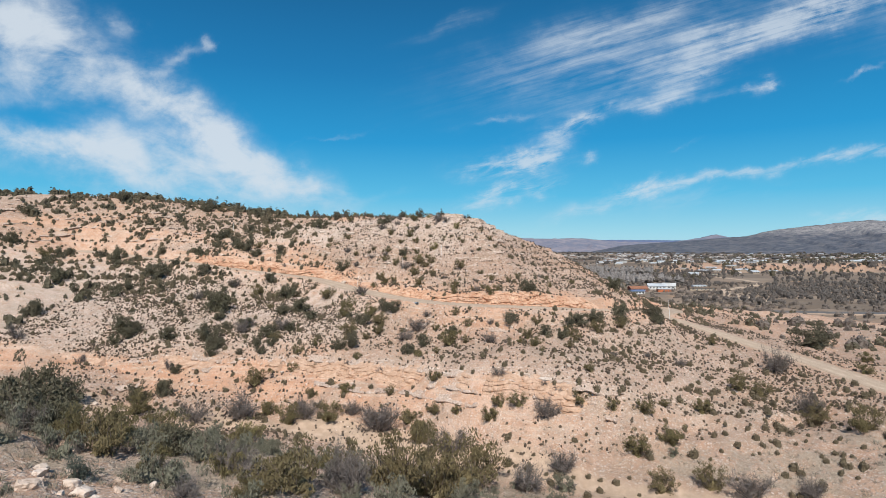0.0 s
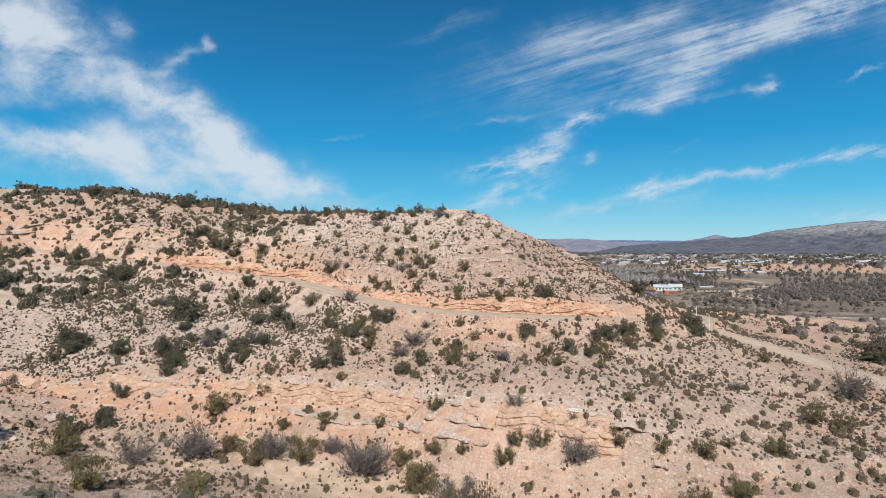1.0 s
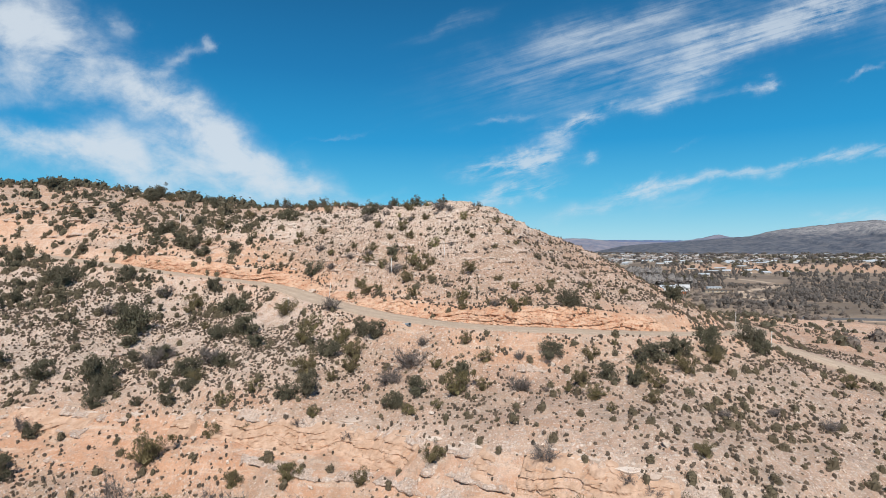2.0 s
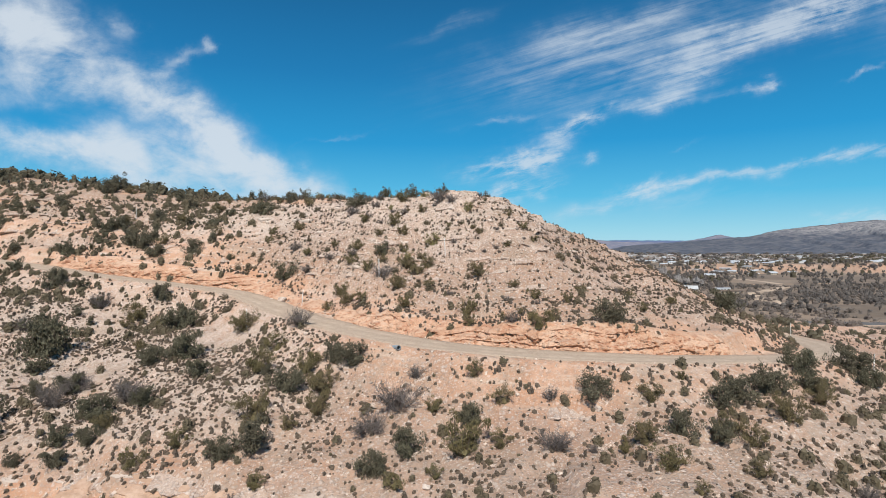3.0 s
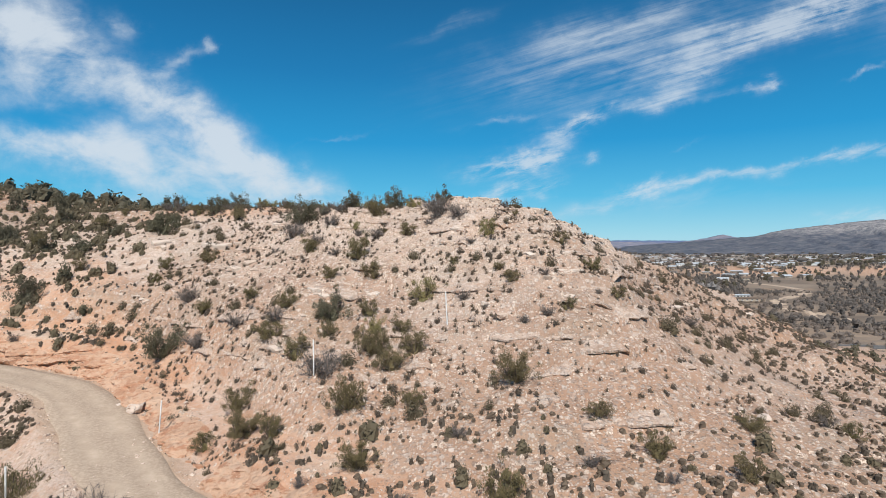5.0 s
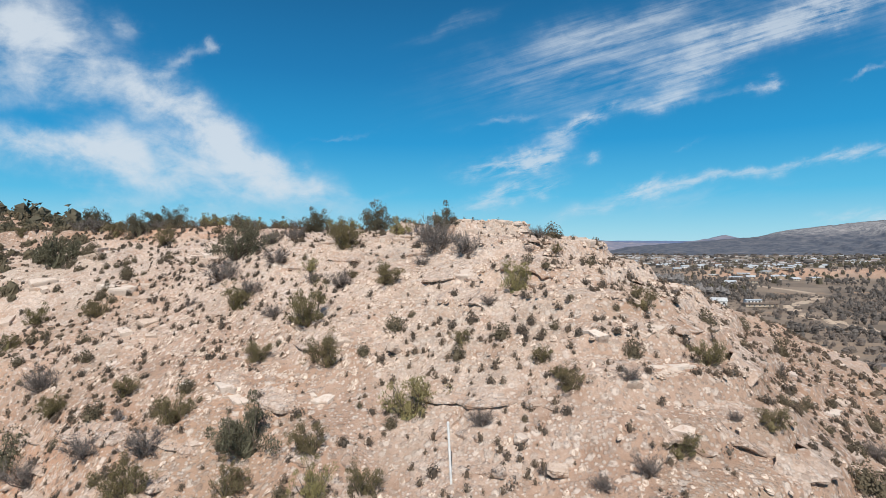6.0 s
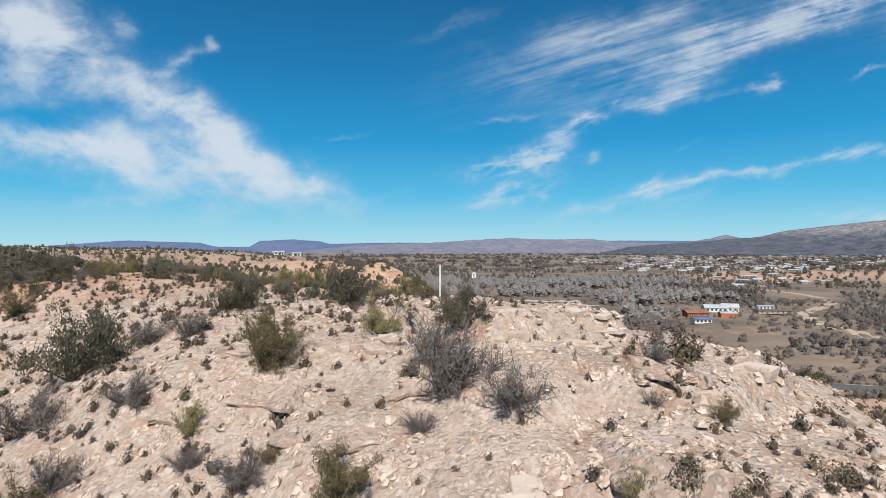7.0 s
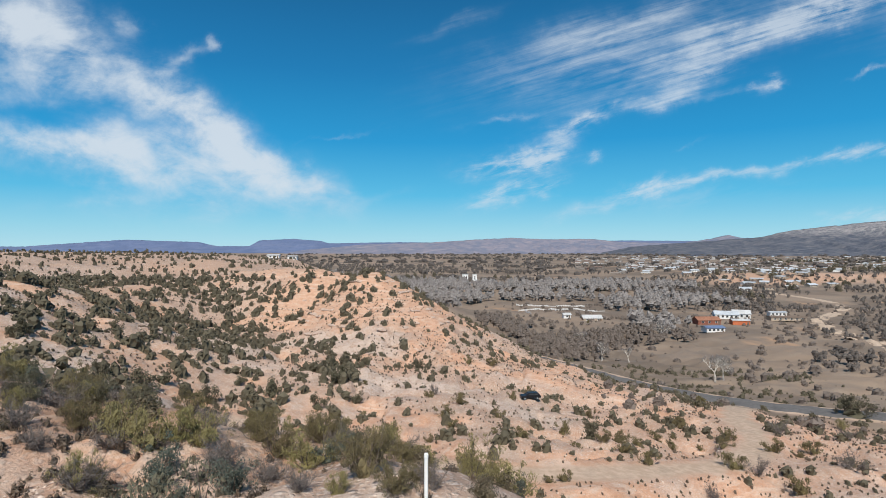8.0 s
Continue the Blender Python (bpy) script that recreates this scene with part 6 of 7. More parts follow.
def rock_ledges(box, levels, seed, broken, reach=0.34):
    """Beds of hard rock that crop out along the contours: split into blocks, undercut, often buried."""
    xs = np.arange(box[0], box[1], 0.17)
    ys = np.arange(box[2], box[3], 0.3)
    gx, gy = np.meshgrid(xs, ys)
    wave = 0.55 * fbm(gx / 8.0, gy / 8.0, 3, seed)
    high = land(gx, gy) + wave
    for n, level in enumerate(levels):
        above = high > level
        hit = above.argmax(0)
        ok = above.any(0) & (hit > 0)
        k = np.maximum(hit, 1)
        cols = np.arange(len(xs))
        z0, z1 = high[k - 1, cols], high[k, cols]
        y = ys[k - 1] + 0.3 * np.clip((level - z0) / np.maximum(z1 - z0, 1e-6), 0, 1)
        base = land(xs, y)
        ax, ay = gradient(xs, y, 0.9)
        size = np.hypot(ax, ay) + 1e-6
        dx, dy = -ax / size, -ay / size
        steep = smooth(0.22, 0.42, size)
        fade = steep * smooth(broken, broken + 0.30, fbm(xs / 3.6, xs * 0 + 3.1 * n, 3, seed + 3)) * off_roads(xs, y, 5.4) * ok
        split = np.floor(xs / 0.75 + 0.8 * value_noise(xs / 0.9, xs * 0 + n, seed + 4))
        block = _hash(split, split * 0 + n, seed + 5)
        ragged = 0.5 * fbm(xs / 0.5, xs * 0 + n, 3, seed + 6)
        lip = fade * reach * np.clip(0.25 + 0.9 * block + 0.5 * ragged, 0.0, 1.3)
        thick = 0.06 + 0.12 * _hash(split, split * 0 + n, seed + 7)
        slope = np.minimum(size, 0.9)
        top = base + 0.05 * block + 0.02 * ragged - 0.5 * (1 - fade)
        rows = []
        for out, z in ((-1.1 + 0.5 * block, top + slope * 0.75 - 0.10), (-0.35, top + slope * 0.26 + 0.03), (lip * 0.6, top + 0.02), (lip, top - 0.03), (lip - 0.02 + 0.05 * ragged, top - thick), (lip - 0.26, top - thick - 0.02), (-0.5, top - thick - 0.5)):
            out = out + fade * (0.22 * (block - 0.5) + 0.12 * ragged)
            rows.append(np.stack([xs + dx * out, y + dy * out, z + 0 * xs], -1))
        faces = grid_faces(len(rows), len(xs))
        col = faces[:, 0] % len(xs)
        good = (fade[col] > 0.05) & (fade[np.minimum(col + 1, len(xs) - 1)] > 0.05) & (np.abs(np.diff(y, append=y[-1]))[col] < 0.9)
        if good.sum() > 40:
            data = mesh_of("rock_ledge", np.concatenate(rows), faces[good], GROUND)
            soil = np.zeros((len(data.vertices), 4), np.float32)
            soil[:, 1] = 0.75
            data.attributes.new("soil", "FLOAT_COLOR", "POINT").data.foreach_set("color", soil.ravel())
            data.attributes.new("cover", "FLOAT_COLOR", "POINT").data.foreach_set("color", (soil * 0).ravel())
            part("rock_ledge", data, None, ground)


rock_ledges((-48, 12, 91, 119), np.arange(31.6, 42.8, 0.74), 611, 0.02, 0.19)
rock_ledges((-48, 20, 72, 104), (22.6, 23.8, 25.0, 26.2, 27.4, 28.4), 631, 0.05, 0.24)
rock_ledges((-48, 30, 57, 78), (19.0, 20.2, 21.2), 651, 0.05, 0.30)
rock_ledges((-110, -46, 96, 150), np.arange(38.0, 49.0, 1.3), 671, 0.0, 0.6)
rock_ledges((-112, -40, 196, 252), np.arange(26.0, 43.0, 1.4), 691, -0.1, 0.7)
rock_ledges((-52, 4, 252, 306), np.arange(24.0, 40.0, 1.5), 711, -0.05, 0.7)
# pale rim rock along the crown of the hill
rim = rounded([(-7, 118.6, 0), (-2.5, 118.8, 0), (1.5, 118.3, 0), (4.5, 118.8, 0), (6.6, 116.5, 0), (9, 115, 0)], 2)
pts = np.array([(p[0] + (q[0] - p[0]) * f, p[1] + (q[1] - p[1]) * f) for p, q in zip(rim[:-1], rim[1:]) for f in (0.0, 0.5)])
pts = pts + r2.normal(0, 0.35, pts.shape)
lay_pieces("rock_slab", SLABS, pts[:, 0], pts[:, 1], r2.uniform(0.25, 0.85, len(pts)), 0.0, 1.2, 0.8, 0.8)


def beside(line, low, high, count, lo, hi, side_of=1):
    """Random places along a line between two of its ends, so far to one side."""
    out = []
    pts = [p for p in line if lo <= p[0] <= hi]
    for _ in range(count):
        k = int(r2.integers(len(pts) - 1))
        p, q = pts[k], pts[k + 1]
        f = r2.random()
        dx, dy = q[0] - p[0], q[1] - p[1]
        n = math.hypot(dx, dy)
        d = r2.uniform(low, high) * side_of
        out.append((p[0] + dx * f - dy / n * d, p[1] + dy * f + dx / n * d))
    return np.array(out)


pts = beside(ROAD_LINE, 1.9, 3.0, 110, -45, 27)
lay_pieces("clay_block", CLAY, pts[:, 0], pts[:, 1], 0.15 + 0.45 * r2.random(len(pts)) ** 2.2, 0.05, 1.1, 1.6, 0.4)
pts = beside(LIP_LINE, -0.3, 0.9, 60, -40, 16)
lay_pieces("lip_slab", SLABS, pts[:, 0], pts[:, 1], 0.4 + 0.7 * r2.random(len(pts)) ** 1.8, -0.06, 1.6, 0.8, 0.6, -0.1)


def strata_bank(name, label, line, lo, hi, foot, top, material, depth, seed, broken=0.0, step=0.16, rows=30):
    """A broken rock face along a line: beds of uneven hardness that stand proud or lie back, split into blocks."""
    pts = [p for p in line if lo <= p[0] <= hi]
    cols, run = [], 0.0
    for p, q in zip(pts[:-1], pts[1:]):
        d = math.hypot(q[0] - p[0], q[1] - p[1])
        k = max(1, int(d / step))
        for i in range(k):
            f = i / k
            cols.append((p[0] + (q[0] - p[0]) * f, p[1] + (q[1] - p[1]) * f, -(q[1] - p[1]) / d, (q[0] - p[0]) / d, run + d * f))
        run += d
    c = np.array(cols)
    s = c[:, 4]
    # the normal is smoothed along the line so that the face does not fold at its bends
    kern = np.ones(25) / 25
    nx, ny = (np.convolve(np.pad(c[:, k], 12, mode="edge"), kern, "valid") for k in (2, 3))
    low = foot + 0.10 * fbm(s / 3.0, s * 0, 2, seed)
    high = top + 0.35 * fbm(s / 4.0, s * 0, 3, seed + 5)
    ax, ay = c[:, 0] + nx * low, c[:, 1] + ny * low
    bx, by = c[:, 0] + nx * high, c[:, 1] + ny * high
    za, zb = land(ax, ay) - 0.08, land(bx, by) + 0.02
    fade = smooth(0.0, 4.0, s) * (1 - smooth(run - 4.0, run, s)) * smooth(broken, broken + 0.35, fbm(s / 4.5, s * 0, 3, seed + 21) + 0.6)
    za, zb = za - 0.7 * (1 - fade), zb - 0.7 * (1 - fade)
    out = []
    for j in range(rows + 1):
        h = j / rows
        z = za + (zb - za) * h
        bed = z / 0.55 + 0.9 * fbm(s / 6.0, s * 0, 3, seed + 9)
        hard = _hash(np.floor(bed), np.floor(s / 9.0 + 0.3 * bed), seed)
        block = _hash(np.floor(s / 1.1 + 0.37 * np.floor(bed) + 0.9 * value_noise(s / 0.9, z / 0.6, 3)), np.floor(bed), seed + 3) - 0.5
        crack = np.maximum(0, 1 - np.abs(fbm(s / 1.6 + 0.3 * fbm(s / 0.7, z / 0.5, 2, seed + 12), z / 3.5, 3, seed + 11)) * 5.0)
        under = smooth(0.30, 0.42, bed - np.floor(bed)) - 1.0
        edge = math.sin(math.pi * min(1.0, h * 1.02)) ** 0.6
        push = fade * edge * depth * (0.55 + 0.55 * (hard - 0.5) + 0.30 * block + 0.75 * np.abs(fbm(s / 0.9, z / 0.7, 4, seed + 7)) - 0.3 + 0.55 * fbm(s / 3.2, z / 2.4, 2, seed + 8) - 0.55 * crack + 0.45 * under * (hard > 0.62))
        f = h ** 1.15
        d = low + (high - low) * f
        sign = 1.0 if top > foot else -1.0
        out.append(np.stack([c[:, 0] + nx * (d - sign * push), c[:, 1] + ny * (d - sign * push), z], -1))
    data = mesh_of(name, np.concatenate(out), grid_faces(rows + 1, len(c)), material)
    return tagged(new(name, data), label, "bank", kind="structure")


strata_bank("cut_bank", "crumbling orange clay and rock face of the road cut", ROAD_LINE, -56, 27, 2.1, 3.7, CLAY_ROCK, 0.62, 501, -0.7)
strata_bank("wash_bank", "pale undercut ledge above the dry wash", LIP_LINE, -50, 17, -1.7, 0.5, PALE_BANK, 0.46, 521, -0.10)


def boulder(x, y, s, sunk=0.28, tall=1.0):
    z = float(land(np.array([x]), np.array([y]))[0])
    ob = tagged(new("boulder", BOULDERS[int(r2.integers(len(BOULDERS)))]), "pale angular limestone boulder lying on the slope", "rock", "boulders on the slopes")
    ob.matrix_world = Matrix.LocRotScale((x, y, z + s * (0.39 - sunk) * tall), Euler((r2.normal(0, 0.15), r2.normal(0, 0.15), r2.uniform(0, 6.28))), (s * r2.uniform(0.9, 1.25), s, s * tall))


for spot in ((-17.9, 104.4, 1.6), (-16.9, 103.8, 0.6), (-19.2, 105.2, 0.5), (4.5, 108.3, 0.42), (4.9, 107.3, 0.29), (3.2, 110.6, 0.45), (9.4, 106.5, 0.5), (10.2, 107.2, 0.45), (13.3, 96.6, 0.65), (12.6, 97.1, 0.4),
             (9.0, 114.2, 0.6), (10.2, 113.6, 0.7), (11.3, 114.4, 0.5), (7.6, 113.2, 0.55), (-14.6, 23.6, 1.1), (-16.2, 22.8, 1.2), (-15.5, 24.2, 0.9), (-17.6, 25.2, 0.9), (-14.2, 25.6, 0.7), (-13.6, 24.2, 0.6), (-17.0, 24.2, 0.8), (-15.4, 25.0, 0.55), (-15.0, 22.6, 0.5), (-13.9, 23.0, 0.45), (-16.4, 25.4, 0.5), (-18.2, 23.2, 0.6), (-12.8, 25.4, 0.5), (-12.0, 90.4, 0.6), (-20.5, 73.8, 0.7), (-11.8, 82.0, 0.6), (-25.4, 84.5, 0.6)):
    boulder(*spot)
x, y = scatter(70, (-40, 30, 60, 128), lambda x, y: off_roads(x, y, 2.6) * 1.0, r2)
for a, b in zip(x, y):
    boulder(float(a), float(b), 0.3 + 0.5 * float(r2.random()) ** 2, 0.2)


def stone_quads(seed, sides=6, rings=2):
    """A rough stone of unit size: an angular lump, longer than wide, set a little askew."""
    r = np.random.default_rng(seed)
    tri = dome(r, sides, rings, 0.5, r.uniform(0.30, 0.50), 0.15)
    lean = r.normal(0, 0.14, 2)
    tri[..., 2] += tri[..., 0] * lean[0] + tri[..., 1] * lean[1] - 0.10
    tri[..., 1] *= r.uniform(0.65, 0.95)
    return tri


STONE_SHAPES = [stone_quads(s, 5 + s % 2) for s in range(14)]
ROUNDED_STONES = [stone_quads(s, 7, 3) for s in range(30, 44)]
r3 = np.random.default_rng(44)


def stony(x, y):
    n = fbm(x / 4.0, y / 4.0, 3, 401)
    z = land(x, y)
    want = 0.30 + 0.5 * n + 0.35 * smooth(36, 41, z) + 0.75 * smooth(-6, -14, x) * (y > 76) * (y < 103)
    d = along(ROAD_LINE, x, y)[0]
    want = np.where((d > 1.8) & (d < 3.2), 0.6, want)
    return np.clip(want, 0.05, 1) * (d > 1.75) * off_roads(x, y, 1.7)


x, y = scatter(60000, (-48, 34, 60, 130), stony, r3)
strew("loose_stones", "loose pale limestone rubble strewn over the slope", "stones", x, y, 0.06 + 0.36 * r3.random(len(x)) ** 3.2, STONE_SHAPES, STONES, r3, 0.06, 0.75)
x, y = scatter(11000, (-70, 70, 150, 290), lambda x, y: np.clip(0.3 + 0.8 * fbm(x / 9.0, y / 9.0, 3, 421), 0, 1) * off_roads(x, y, 3) * (land(x, y) > 14), r3)
strew("back_rubble", "pale rubble over the back slopes", "stones", x, y, 0.12 + 0.5 * r3.random(len(x)) ** 3.0, STONE_SHAPES, STONES, r3, 0.06, 0.75)
x, y = scatter(9000, (-18, 13, 107, 124), lambda x, y: np.clip(0.45 + 0.9 * fbm(x / 2.6, y / 2.6, 3, 431), 0, 1), r3)
strew("rim_rubble", "broken white limestone along the rim of the hill", "stones", x, y, 0.05 + 0.38 * r3.random(len(x)) ** 3.2, ROUNDED_STONES, STONES, r3, 0.06, 0.75)
x, y = scatter(17000, (-16, 20, 92, 124), lambda x, y: np.clip(0.5 + 0.6 * fbm(x / 3.0, y / 3.0, 3, 411), 0, 1), r3)
strew("rubble", "pale rubble below the rim of the hill", "stones", x, y, 0.05 + 0.28 * r3.random(len(x)) ** 3.0, ROUNDED_STONES, STONES, r3, 0.06, 0.75)


# ---- small things on the hill ----
def ring_tube(bm, sections, sides=12, closed=True):
    """A tube through sections (centre, radius, x axis, y axis)."""
    rings = []
    for c, rad, ax, ay in sections:
        rings.append([bm.verts.new(Vector(c) + (Vector(ax) * math.cos(2 * math.pi * k / sides) + Vector(ay) * math.sin(2 * math.pi * k / sides)) * rad) for k in range(sides)])
    for a, b in zip(rings[:-1], rings[1:]):
        for k in range(sides):
            bm.faces.new((a[k], a[(k + 1) % sides], b[(k + 1) % sides], b[k]))
    if closed:
        bm.faces.new(list(reversed(rings[0])))
        bm.faces.new(rings[-1])
    return rings


X, Y, Z = (1, 0, 0), (0, 1, 0), (0, 0, 1)


def marker_post(x, y, height, lean_x=0.0, lean_y=0.0):
    """A white plastic pipe driven into the ground, with a cap."""
    z = float(land(np.array([x]), np.array([y]))[0])
    ob = tagged(new("marker_post"), "thin white plastic marker post standing on the stony slope", "post", "marker posts")
    ob.matrix_world = Matrix.LocRotScale((x, y, z), Euler((lean_x, lean_y, 0)), None)
    bm = bmesh.new()
    ring_tube(bm, [((0, 0, -0.3), 0.036, X, Y), ((0, 0, height - 0.07), 0.036, X, Y)], 10)
    part("pipe", bm, WHITE_PIPE, ob)
    bm = bmesh.new()
    ring_tube(bm, [((0, 0, height - 0.085), 0.042, X, Y), ((0, 0, height - 0.02), 0.042, X, Y), ((0, 0, height), 0.032, X, Y)], 10)
    part("cap", bm, WHITE_PIPE, ob)


for spot in ((-18.9, 96.0, 1.75, 0.0, 0.0), (-15.0, 101.2, 1.9, 0.02, 0.09), (-7.0, 101.0, 1.8, 0.0, -0.01), (-0.2, 103.6, 1.8, 0.03, -0.05), (47.2, 121.0, 1.9, 0, 0), (35.0, 89.3, 1.8, 0.0, 0.03), (-1.2, 127.9, 1.7, 0.0, 0.0),
             (-46.6, 128.4, 1.8, 0, 0.03), (-24.5, 152, 1.7, 0, 0.05)):
    marker_post(*spot)


def culvert(x, y, turn):
    """The open end of a corrugated steel pipe that sticks out of the bank."""
    z = float(land(np.array([x]), np.array([y]))[0])
    ob = tagged(new("culvert_pipe"), "corrugated grey steel culvert pipe sticking out of the bank", "pipe")
    ob.matrix_world = pose(x, y, z + 0.10, -8, 0, turn) @ Matrix.Diagonal((0.55, 0.55, 0.55, 1))
    bm = bmesh.new()
    outer = [((0, 1.6 - 0.05 * k, 0), 0.31 + 0.014 * math.sin(k * 1.9), X, Z) for k in range(46)]
    inner = [((0, -0.65 + 0.3 * k, 0), 0.275, X, Z) for k in range(7)]
    ring_tube(bm, outer + inner, 20, False)
    part("pipe_wall", bm, GALVANISED, ob)
    bm = bmesh.new()
    ring_tube(bm, [((0, -0.66, 0), 0.325, X, Z), ((0, -0.60, 0), 0.33, X, Z), ((0, -0.60, 0), 0.27, X, Z), ((0, -0.66, 0), 0.27, X, Z), ((0, -0.66, 0), 0.325, X, Z)], 20, False)
    part("end_band", bm, GALVANISED, ob)


culvert(-3.9, 85.4, 28)


# ---- valley ----
def box(bm, x0, x1, y0, y1, z0, z1):
    v = [bm.verts.new((x, y, z)) for z in (z0, z1) for x, y in ((x0, y0), (x1, y0), (x1, y1), (x0, y1))]
    for f in ((3, 2, 1, 0), (4, 5, 6, 7), (0, 1, 5, 4), (1, 2, 6, 5), (2, 3, 7, 6), (3, 0, 4, 7)):
        bm.faces.new([v[k] for k in f])


def parked_car(x, y, turn):
    """A dark car: body shaped in side view, glass, wheels with rims."""
    z = float(land(np.array([x]), np.array([y]))[0])
    ob = tagged(new("parked_car"), "black off-road car parked on bare ground", "car")
    ob.matrix_world = pose(x, y, z - 0.12, 0, 0, turn) @ Matrix.Diagonal((0.88, 0.88, 0.76, 1))
    side = [(-2.1, 0.45), (-2.15, 0.85), (-1.95, 1.02), (-0.95, 1.08), (-0.45, 1.66), (1.55, 1.68), (1.95, 1.08), (2.1, 0.98), (2.12, 0.45)]
    bm = bmesh.new()
    a = [bm.verts.new((px, -0.88 if pz < 1.2 else -0.70, pz)) for px, pz in side]
    b = [bm.verts.new((px, 0.88 if pz < 1.2 else 0.70, pz)) for px, pz in side]
    bm.faces.new(list(reversed(a)))
    bm.faces.new(b)
    for k in range(len(side)):
        n = (k + 1) % len(side)
        bm.faces.new((a[k], a[n], b[n], b[k]))
    bmesh.ops.bevel(bm, geom=bm.edges[:], offset=0.05, segments=2, affect="EDGES")
    part("body", bm, CAR_PAINT, ob)
    for y0, y1 in ((-0.84, -0.82), (0.82, 0.84)):
        bm = bmesh.new()
        box(bm, -0.45, 1.45, y0, y1, 1.14, 1.52)
        part("side_window", bm, DARK_GLASS, ob)
    bm = bmesh.new()
    box(bm, -0.80, -0.74, -0.62, 0.62, 1.16, 1.5)
    part("windscreen", bm, DARK_GLASS, ob)
    for wx in (-1.35, 1.35):
        for wy in (-0.80, 0.80):
            bm = bmesh.new()
            ring_tube(bm, [((wx, wy - 0.12, 0.36), 0.33, X, Z), ((wx, wy - 0.08, 0.36), 0.37, X, Z), ((wx, wy + 0.08, 0.36), 0.37, X, Z), ((wx, wy + 0.12, 0.36), 0.33, X, Z)], 16)
            tyre = part("wheel", bm, RUBBER, ob)
            bm = bmesh.new()
            ring_tube(bm, [((wx, wy - 0.135, 0.36), 0.2, X, Z), ((wx, wy + 0.135, 0.36), 0.2, X, Z)], 12)
            part("rim", bm, GALVANISED, tyre)


parked_car(14.8, 225.4, 8)


def bare_tree(name, label, x, y, height, seed, bark):
    """A leafless tree: a trunk, forking limbs and fine twigs."""
    r = np.random.default_rng(seed)
    z = float(land(np.array([x]), np.array([y]))[0])
    ob = tagged(new(name), label, "tree", "bare white trees")
    ob.matrix_world = pose(x, y, z - 0.2, 0, 0, r.uniform(0, 360))
    start, end, w0, w1, fine = [], [], [], [], []

    def grow(p, d, length, width, depth):
        bend = p
        for k in range(3):
            d = d + Vector(r.normal(0, 0.14, 3))
            d.normalize()
            q = bend + d * length / 3
            start.append(tuple(bend)), end.append(tuple(q)), w0.append(width * (1 - 0.2 * k)), w1.append(width * (0.8 - 0.2 * k))
            bend = q
        if depth == 0:
            fine.append((bend, d, length))
            return
        for _ in range(int(r.integers(3, 5))):
            turn = d + Vector(r.normal(0, 0.55, 3)) + Vector((0, 0, 0.12))
            grow(bend, turn.normalized(), length * r.uniform(0.6, 0.82), width * 0.58, depth - 1)

    grow(Vector((0, 0, 0)), Vector((0.1, 0, 1)), height * 0.24, height * 0.030, 4)
    cut = len(start)
    trunk = rods(np.array(start[:6]), np.array(end[:6]), np.array(w0[:6]), np.array(w1[:6]))
    limbs = rods(np.array(start[6:cut]), np.array(end[6:cut]), np.array(w0[6:cut]), np.array(w1[6:cut]))
    part("trunk", soup("trunk", trunk, bark), None, ob)
    part("limb_crown", soup("limb_crown", limbs, bark), None, ob)
    a = np.array([tuple(f[0]) for f in fine for _ in range(7)])
    b = a + np.array([tuple(f[1]) for f in fine for _ in range(7)]) * height * 0.05 + r.normal(0, height * 0.04, a.shape)
    side = np.cross(b - a, r.normal(size=a.shape))
    side *= height * 0.0022 / (np.linalg.norm(side, axis=1, keepdims=True) + 1e-9)
    part("twig_crown", soup("twig_crown", np.stack([a - side, a + side, b], 1), BARE_WOOD), None, ob)


for k, (x, y, h) in enumerate(((84, 300, 13), (88, 303, 11), (62, 352, 11), (70, 342, 9), (66, 405, 12), (112, 420, 13), (95, 318, 8))):
    bare_tree("bare_tree", "leafless white-barked cottonwood standing in the valley", x, y, h, 70 + k, WHITE_BARK)


def wood_quads(seed, twigs=100, lobes=5):
    """A leafless tree of unit height for far woods: stems, and a soft crown of fine twigs in several lobes."""
    r = np.random.default_rng(seed)
    out = []
    for k in range(lobes):
        turn, off = r.uniform(0, 6.283), r.uniform(0.05, 0.27)
        at = np.array([math.cos(turn) * off, math.sin(turn) * off, r.uniform(0.22, 0.50)])
        wide, tall = r.uniform(0.15, 0.24), r.uniform(0.26, 0.44)
        out.append(dome(r, 6, 3, wide, min(tall, 0.97 - at[2]), 0.22, at))
        n = twigs // lobes
        d = r.normal(size=(n, 3))
        d /= np.linalg.norm(d, axis=1, keepdims=True)
        d[:, 2] = np.abs(d[:, 2])
        p = at + d * np.array([wide, wide, tall]) * 0.9
        q = p + (d + np.array([0, 0, 0.5])) * r.uniform(0.04, 0.10, (n, 1))
        side = np.cross(d, r.normal(size=d.shape))
        side *= 0.012 / (np.linalg.norm(side, axis=1, keepdims=True) + 1e-9)
        out.append(np.stack([p - side, p + side, q], 1))
    n = 4
    tips = np.stack([r.normal(0, 0.18, n), r.normal(0, 0.18, n), r.uniform(0.5, 0.8, n)], 1)
    foot = np.zeros((n, 3))
    wide = np.array([[0.03, 0, 0]])
    out += [np.stack([foot - wide, foot + wide, tips], 1), np.stack([foot - wide[:, [1, 0, 2]], foot + wide[:, [1, 0, 2]], tips], 1)]
    return np.concatenate(out)


WOOD = [wood_quads(s) for s in range(6)]
r4 = np.random.default_rng(55)


